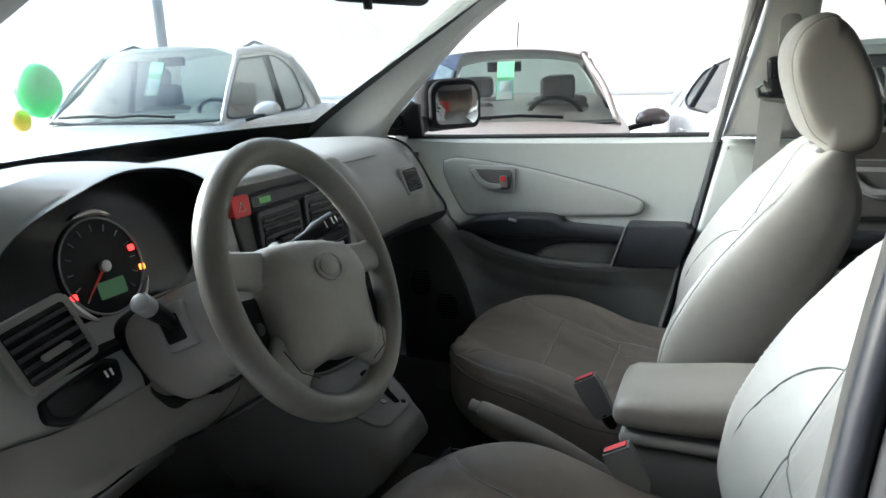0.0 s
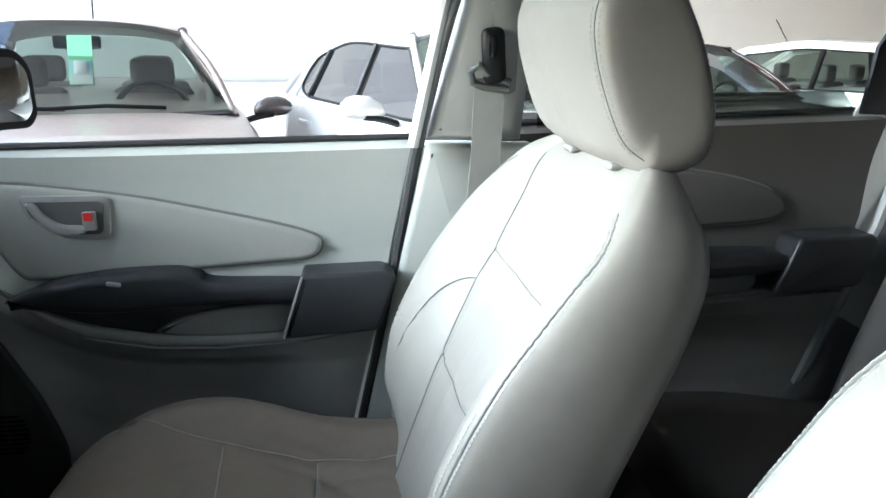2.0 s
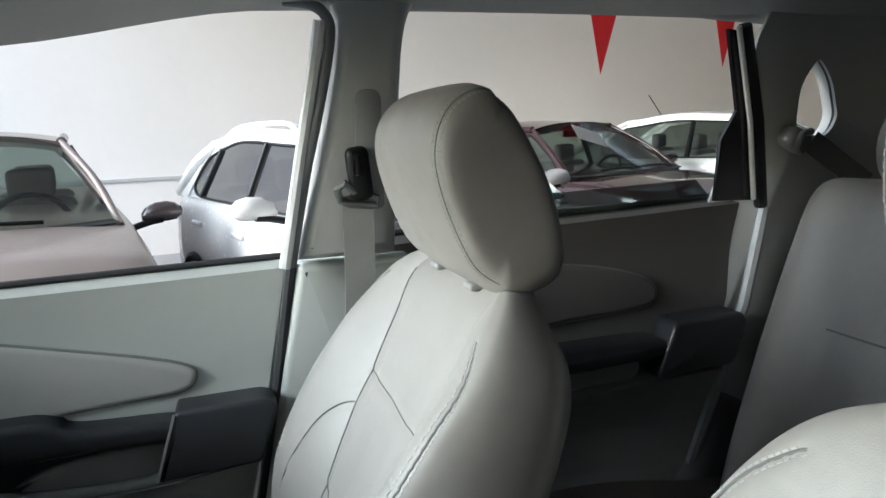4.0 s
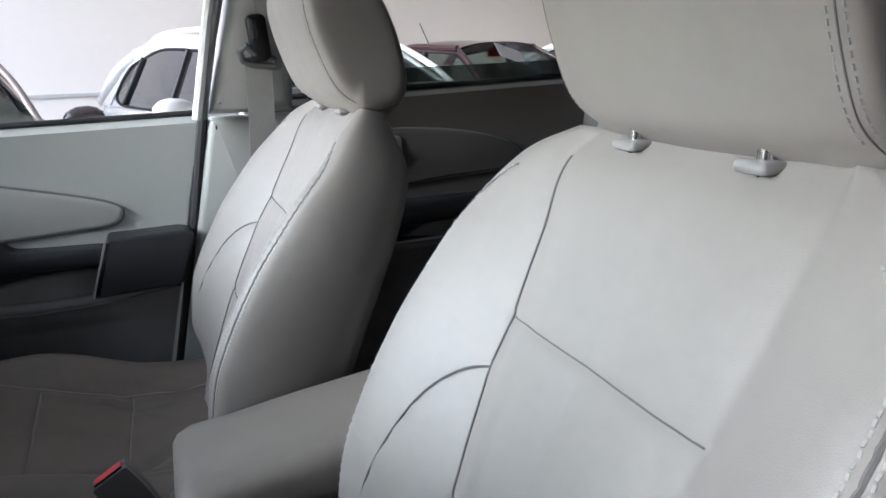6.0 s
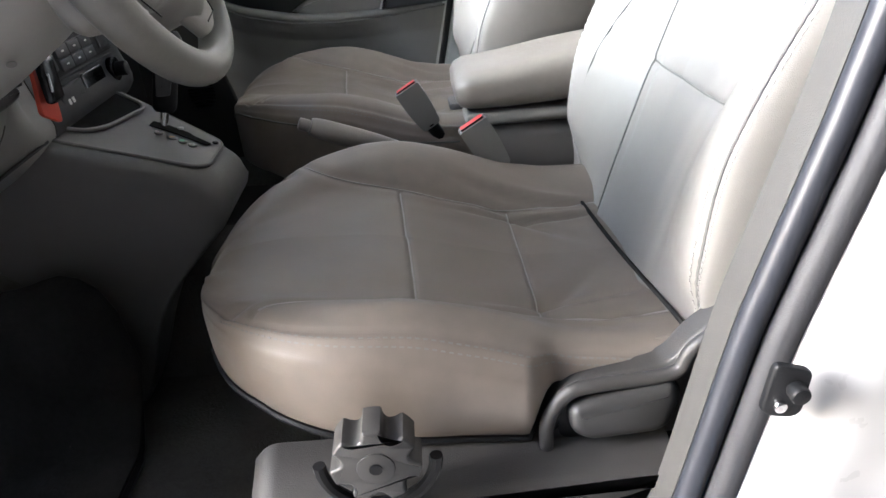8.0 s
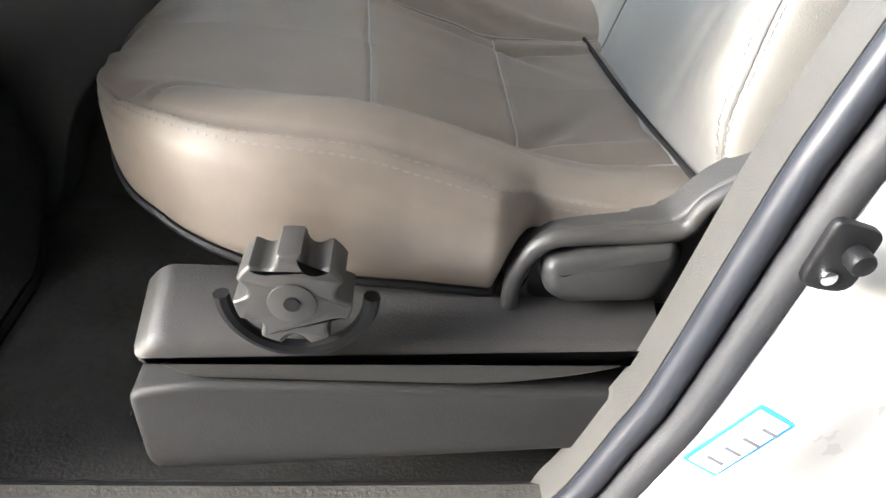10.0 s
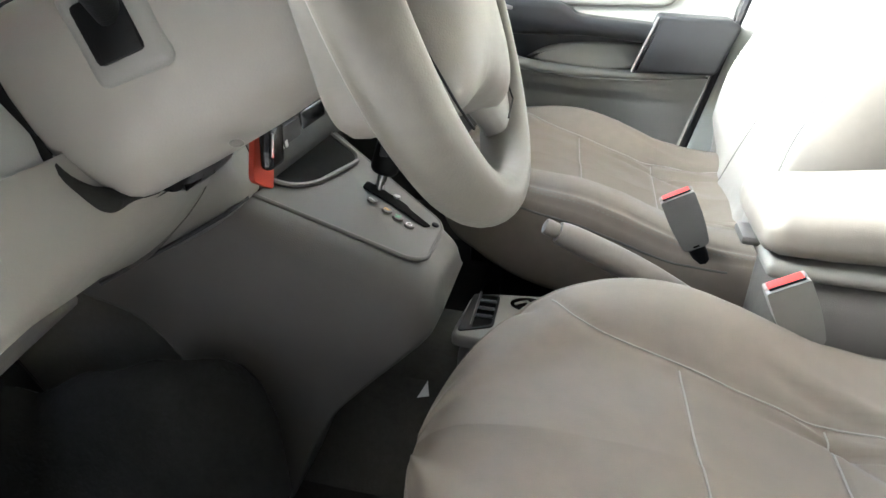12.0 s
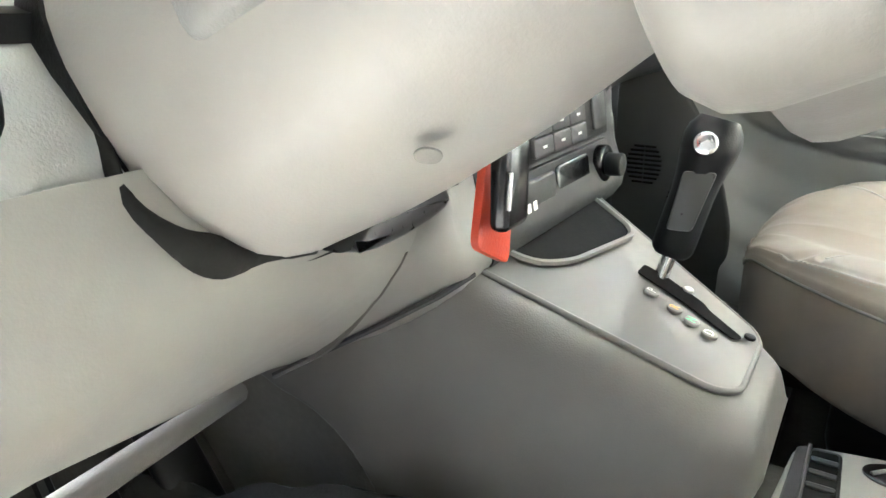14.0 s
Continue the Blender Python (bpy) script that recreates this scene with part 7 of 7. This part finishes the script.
    rear = lambda u, v: Vector((hb * 0.93 * (2 * u - 1), r0 + 0.05 * (1 - (2 * u - 1) ** 2), belt)).lerp(Vector((wr * 0.93 * (2 * u - 1), r1, zr + 0.03 * (1 - (2 * u - 1) ** 2))), v)
    g = part("rear_window", sheet(rear, 10, 5), SCREENG, root, "rear window", smooth=80)
    g.visible_shadow = False
    # pillars and side glass
    for sg in (-1, 1):
        a = [Vector((sg * hb * 0.975, w0 + 0.03, belt - 0.03)), Vector((sg * (hb * 0.55 + wa * 0.45) * 1.0, w0 * 0.52 + w1 * 0.48, belt * 0.52 + za * 0.48 + 0.012)), Vector((sg * wa, w1, za))]
        part("front_pillar", tube(spl(a, 10), 0.019, 10), p.get("pillar", paint), root)
        # roof side rail with the door tops
        rail = [Vector((sg * edge(l)[0], l, edge(l)[1])) for l in [w1 + (r1 - w1) * k / 10 for k in range(11)]]
        part("roof_rail", tube(rail, 0.030, 8), paint, root)
        cp = [Vector((sg * wr * 0.98, r1, zr)), Vector((sg * (hb * 0.5 + wr * 0.5), (r1 + r0) / 2, (zr + belt) / 2 + 0.03)), Vector((sg * hb * 0.97, r0, belt))]
        part("rear_pillar", tube(spl(cp, 8), [0.03, 0.034, 0.037, 0.04, 0.042, 0.044, 0.045, 0.045], 10), paint, root)

        def side(l, k):
            """A point of the side glass: l along the car, k from the belt (0) to the rim (1)."""
            if l < w1:
                t = (l - w0) / (w1 - w0)
                hw, hz = wa * t + hb * (1 - t), za * t + belt * (1 - t)
            elif l > r1:
                t = (l - r1) / (r0 - r1)
                hw, hz = wr * (1 - t) + hb * t, zr * (1 - t) + belt * t
            else:
                hw, hz = edge(l)
            return Vector((sg * (hb * 0.99 + (hw - hb * 0.99) * k), l, belt - 0.02 + (hz - belt + 0.0) * k))
        # painted side frame round one rounded opening, with the panes and dark pillars in it
        o0, o1 = p["opening"]

        def span(l):
            s = abs(2 * (l - o0) / (o1 - o0) - 1)
            h = 0.44 * max(0.0, 1 - s ** 7) ** (1 / 3)
            return 0.48 - h, 0.48 + h
        cols = [o0 + (o1 - o0) * (0.5 - 0.5 * math.cos(math.pi * k / 40)) for k in range(41)]
        fb = loft([[side(l, span(l)[0] * k / 3) for k in range(4)] for l in cols], closed=False)
        fb = loft([[side(l, span(l)[1] + (1 - span(l)[1]) * k / 3) for k in range(4)] for l in cols], closed=False, bm=fb)
        fb = loft([[side(l, k / 6) for k in range(7)] for l in [o1 + (r0 - o1) * k / 8 for k in range(9)]], closed=False, bm=fb)
        fb = loft([[side(l, k / 6) for k in range(7)] for l in [w0 + 0.02 + (o0 - w0 - 0.02) * k / 6 for k in range(7)]], closed=False, bm=fb)
        part("side_frame", thick(fb, 0.012), paint, root, "painted window surround", smooth=70)
        ring = [side(l, span(l)[0]) for l in cols] + [side(l, span(l)[1]) for l in cols[::-1][1:-1]]
        part("window_trim", tube(ring, 0.010, 6, closed=True), BLACK, root, "black window trim")
        cuts = [o0, *p["dividers"], o1]
        for a0, a1 in zip(cuts, cuts[1:]):
            ls_ = [a0 + (a1 - a0) * k / 12 for k in range(13)]
            g = part("side_window", loft([[side(l, span(l)[0] + (span(l)[1] - span(l)[0]) * k / 6) for k in range(7)] for l in ls_], closed=False), p.get("glass", SMOKED), root, "side window", smooth=80)
            g.visible_shadow = False
        for m in p["dividers"]:
            q_ = span(m)
            part("door_pillar", tube([side(m, q_[0]), side(m, 0.5), side(m, q_[1])], p.get("divider", 0.03), 8), BLACK, root, "black door pillar")
        for l in p["handles"]:
            part("door_handle", rbox((0.03, 0.17, 0.035), (sg * HW * 0.992, l, belt - 0.15), 0.012, 3), paint, root)
        # mirror
        mz, mx = belt + p.get("mirror_z", 0.055), HW + 0.015
        egg = [(0.0, 0.018, 0.030, -0.020), (0.02, 0.036, 0.046, -0.008), (0.07, 0.052, 0.058, 0.0), (0.13, 0.054, 0.058, 0.002), (0.17, 0.046, 0.050, 0.0), (0.20, 0.026, 0.030, -0.004), (0.208, 0.004, 0.006, -0.006)]
        rings = [[Vector((sg * (mx + q), w0 + 0.31 + hy_ * math.cos(t), mz + dz + hz_ * math.sin(t))) for t in [2 * math.pi * k / 20 for k in range(20)]] for q, hz_, hy_, dz in egg]
        mr = part("door_mirror", loft(rings), p.get("mirror", paint), root, "rounded door mirror", smooth=70)
        part("mirror_base", loft([[Vector((sg * (mx + q), w0 + 0.30 + 0.04 * math.cos(t), mz + dz + 0.018 * math.sin(t))) for t in [2 * math.pi * k / 12 for k in range(12)]] for q, dz in ((-0.06, -0.075), (0.0, -0.058), (0.05, -0.046), (0.10, -0.040))]), BLACK, mr, "black mirror base", smooth=70)
        part("mirror_glass", rbox((0.12, 0.006, 0.075), (sg * (HW + 0.120), w0 + 0.366, mz + 0.002), 0.002, 1), MIRROR, mr)
        if p.get("rails"):
            rr = [Vector((sg * (ht - 0.05), w1 + 0.12, roof - 0.04)), Vector((sg * (ht - 0.045), w1 + 0.30, roof + 0.012)), Vector((sg * (ht - 0.045), r1 - 0.55, roof + 0.012)), Vector((sg * (ht - 0.05), r1 - 0.20, roof - 0.05))]
            part("roof_bar", tube(spl(rr, 16), 0.014, 8), p["rails"], root, "raised roof bar")
        for l in p["wheels"]:
            wh = part("wheel", disc((sg * (HW - 0.10), l, 0.31), (1, 0, 0), 0.31, 0.20, 40, 0.03), TYRE, root, "black tyre")
            part("rim", disc((sg * (HW - 0.005), l, 0.31), (1, 0, 0), 0.20, 0.02, 30, 0.006), RIM, wh)
            arch = [Vector((sg * HW * 0.985, l + 0.37 * math.cos(t), 0.31 + 0.37 * math.sin(t))) for t in [math.pi * k / 20 for k in range(21)]]
            part("wheel_arch", tube(arch, 0.035 if p.get("clad") else 0.02, 8), BLACK if p.get("clad") else paint, root)
            part("arch_well", disc((sg * (HW - 0.06), l, 0.31), (1, 0, 0), 0.36, 0.125, 32), BLACK, root)
    # lamps, grille, bumper strip
    for sg in (-1, 1):
        part("headlamp", rbox((0.40, 0.16, 0.16), (sg * HW * 0.66, 0.13, hood - 0.24), 0.05, 4), surface("lamp_clear", (0.6, 0.62, 0.64), 0.1), root, "clear headlamp")
    part("grille", rbox((0.80, 0.04, 0.12), (0, 0.0, hood - 0.26), 0.02, 3), BLACK, root, "black grille")
    # wipers and scuttle
    part("scuttle", thick(sheet(lambda u, v: Vector(((2 * u - 1) * hb * 0.95, w0 - 0.19 + 0.17 * (2 * u - 1) ** 2 + 0.10 * v, belt - 0.008 + 0.012 * v)), 12, 3), 0.008), BLACK, root, "black scuttle panel")
    for x0_, x1_ in ((-0.10, 0.50), (-0.62, 0.0)):
        part("wiper", tube([Vector((x1_ * HW, w0 - 0.06, belt + 0.028)), Vector(((x0_ + x1_) / 2 * HW, w0 - 0.10, belt + 0.045)), Vector((x0_ * HW, w0 - 0.115, belt + 0.035))], 0.010, 6), BLACK, root, "black wiper")
    # inside: dash, wheel, seats, rear shelf
    part("dash", rbox((hb * 1.7, 0.45, 0.20), (0, w0 + 0.28, belt - 0.11), 0.06, 3), surface("far_dash", (0.10, 0.09, 0.08), 0.7), root, "brown grey dash top")
    ringw = [Vector((0.36 + 0.19 * math.cos(t), w0 + 0.62 - 0.06 * math.sin(t), belt - 0.05 + 0.17 * math.sin(t))) for t in [2 * math.pi * k / 32 for k in range(32)]]
    part("steering_wheel", tube(ringw, 0.016, 8, closed=True), BLACK, root)
    for sg in (-1, 1):
        for l in p["seats"]:
            st_ = part("seat", rbox((0.48, 0.14, 0.62), (sg * 0.36, l, belt - 0.24), 0.06, 4, m=Euler((radians(-14), 0, 0)).to_matrix()), SEATGREY, root, "dark seat back")
            part("headrest", rbox((0.26, 0.10, 0.18), (sg * 0.36, l + 0.10, belt + 0.15), 0.045, 4), SEATGREY, st_)
    part("rear_shelf", rbox((hb * 1.7, 0.5, 0.05), (0, r0 - 0.35, belt - 0.06), 0.02, 2), BLACK, root)
    part("inner_mirror", rbox((0.24, 0.03, 0.07), (0.0, w1 + 0.02, za - 0.06), 0.02, 3), BLACK, root)
    if tag:
        tx = tag
        m_ = Euler((radians(-28), 0, 0)).to_matrix()
        base = front_glass(0.5 + tx / (2 * hb), 0.56) + Vector((0, 0.03, 0))
        tg = part("price_tag", rbox((0.112, 0.004, 0.27), base, 0.0, m=m_), surface("tag_green", (0.30, 0.72, 0.38), 0.5), root, "green and white hanging tag")
        up_ = m_ @ Vector((0, 0, 1))
        part("tag_panel", rbox((0.100, 0.003, 0.12), base + up_ * -0.06 + Vector((0, -0.005, 0)), 0.0, m=m_), surface("tag_blue", (0.50, 0.78, 0.84), 0.5), tg, "pale blue panel")
        part("tag_foot", rbox((0.100, 0.003, 0.05), base + up_ * -0.105 + Vector((0, -0.009, 0)), 0.0, m=m_), WHITE_MARK, tg, "white foot")
        part("tag_mark", rbox((0.06, 0.003, 0.07), base + up_ * -0.04 + Vector((0, -0.009, 0)), 0.001, m=m_), WHITE_MARK, tg, "white printed shape")
    if p.get("antenna"):
        part("antenna", tube([Vector((0, p["antenna"], roof)), Vector((0, p["antenna"] + 0.16, roof + 0.24))], 0.006, 6), BLACK, root)
    return root


BROWN = surface("brown_paint", (0.25, 0.205, 0.185), 0.35, metal=0.1, vary=0.04, scale=3, coat=0.4)
WHITEP = surface("white_paint", (0.78, 0.78, 0.76), 0.25, vary=0.02, scale=2, coat=0.8)
DARKRED = surface("dark_red_paint", (0.028, 0.010, 0.012), 0.2, vary=0.06, scale=3, coat=0.6)
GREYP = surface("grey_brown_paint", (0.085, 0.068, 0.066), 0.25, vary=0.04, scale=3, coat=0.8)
SEDAN = dict(length=4.5, half_width=0.86, belt=1.055, hood=1.035, roof=1.50, screen_base=1.10, screen_top=1.85, roof_end=3.15, rear_base=3.85, opening=(1.34, 3.42), dividers=(2.32,), glass=SCREENG, handles=(2.15, 3.0), wheels=(0.85, 3.50), seats=(2.25, 3.1), antenna=3.0, mirror=GREYP, pillar=BROWN, mirror_z=-0.005)
RED_SEDAN = dict(SEDAN, pillar=DARKRED, mirror_z=0.055, belt=0.95, hood=0.91, roof=1.43, mirror=DARKRED)
HATCH = dict(length=3.50, half_width=0.79, belt=1.05, hood=1.0, roof=1.475, screen_base=0.98, screen_top=1.60, roof_end=3.14, rear_base=3.44, roof_width=0.68, opening=(1.10, 3.20), dividers=(2.02, 2.90), divider=0.022, glass=PRIVACY, handles=(1.95, 2.75), wheels=(0.75, 2.85), seats=(2.0, 2.7), rails=WHITEP, clad=True, antenna=1.62)
SALOON = dict(SEDAN, pillar=WHITEP, mirror=WHITEP, belt=0.99, hood=0.95, mirror_z=0.055, opening=(1.30, 3.40), roof=1.47)
PICK = dict(length=4.45, half_width=0.84, belt=1.08, hood=1.04, roof=1.62, screen_base=1.05, screen_top=1.62, roof_end=2.55, rear_base=2.75, roof_width=0.74, opening=(1.16, 2.52), dividers=(2.02,), handles=(2.0,), wheels=(0.80, 3.5), seats=(1.95,), rails=BLACK, glass=SMOKED, clad=True)
parked_car("parked_sedan", "brown parked saloon with a green tag in its windscreen", (-1.123, 1.984, 0.0), 12, BROWN, SEDAN, tag=0.06)
parked_car("parked_hatchback", "white parked hatchback with roof bars and dark windows", (1.249, 1.817, 0.0), 17.5, WHITEP, HATCH)
parked_car("parked_pickup", "white parked pickup with roof bars and a green tag", (-3.96, 1.85, 0.0), 8, WHITEP, PICK, tag=0.08)
parked_car("parked_sedan", "dark red parked saloon with papers behind its windscreen", (3.85, 4.39, 0.0), 18, DARKRED, RED_SEDAN)
parked_car("parked_saloon", "white parked saloon beyond the dark red car", (6.5, 4.6, 0.0), 30, WHITEP, SALOON)

# papers, pennants, balloons, post, fence
b = outline(roundpoly([(-0.16, -0.13), (0.16, -0.13), (0.16, 0.13), (-0.16, 0.13)], 0.004), lambda u, v, w: Vector((2.90 + u, 5.10 + 0.55 * v + 0.3 * u, 1.30 + 0.45 * v - 0.28 * u + w)), 0.002, 0.0)
solo("paper_sheet", b, WHITE_MARK, "white paper sheet on the dark red car windscreen", "paper sheet")
PENNANT = surface("red_pennant", (0.52, 0.015, 0.02), 0.6, vary=0.1, scale=6)
string = thing("pennant_string", "dark cord with hanging red triangular pennants", "pennants", (3.5, 6.6, 2.0))
part("cord", tube(spl([(-3.2, 6.6, 4.62), (0.5, 6.6, 3.1), (2.6, 6.6, 2.87), (4.0, 6.6, 2.82), (5.4, 6.6, 2.87), (6.8, 6.6, 2.83), (10, 6.6, 3.3), (14.4, 6.6, 4.6)], 40), 0.006, 6), RUBBER, string, "thin dark cord")
for x, z in ((3.92, 2.82), (5.48, 2.87), (7.0, 2.83)):
    pn = outline([(-0.22, 0.0), (0.22, 0.0), (0.0, -0.90)], lambda u, v, w: Vector((x + u + 0.10 * v, 6.6 + 0.05 * (0.3 + v) + w, z + v)), 0.004, 0.0)
    part("pennant", pn, PENNANT, string, "red pennant")
for name_, c, r, m_, lab in (("balloon", (-4.00, 2.10, 1.34), 0.135, surface("green_latex", (0.06, 0.75, 0.10), 0.3), "large green party balloon beside the pickup"), ("balloon", (-4.20, 2.10, 1.15), 0.058, surface("yellow_latex", (0.85, 0.55, 0.03), 0.3), "small yellow party balloon beside the pickup")):
    b = bmesh.new()
    bmesh.ops.create_uvsphere(b, u_segments=24, v_segments=16, radius=r)
    for v in b.verts:
        v.co.z *= 1.18 if v.co.z > 0 else 1.32
        v.co += Vector(c)
    solo(name_, b, m_, lab, "balloon", group="balloons", smooth=80)
solo("post", tube([(-8.55, 8.0, 0), (-8.55, 8.0, 5.5)], 0.09, 12), surface("post_grey", (0.16, 0.17, 0.18), 0.5), "dark grey steel post", "post")
fence = thing("fence", "white barred fence at the yard end", "fence", (-9.0, 4.0, 0))
for k in range(26):
    part("bar", tube([(-9.0, 0.6 + 0.16 * k, 0), (-9.0, 0.6 + 0.16 * k, 2.1)], 0.025, 6), WHITEP, fence)
for z in (0.2, 2.0):
    part("rail", tube([(-9.0, 0.4, z), (-9.0, 4.9, z)], 0.03, 6), WHITEP, fence)
# the yard's far side behind the camera and red shop front
solo("wall_shop", rbox((0.05, 1.6, 2.4), (14.36, 0.4, 1.4), 0.0), surface("shop_red", (0.42, 0.05, 0.04), 0.7, vary=0.06, scale=0.5), "red painted board on the yard wall", "sign board", kind="structure")
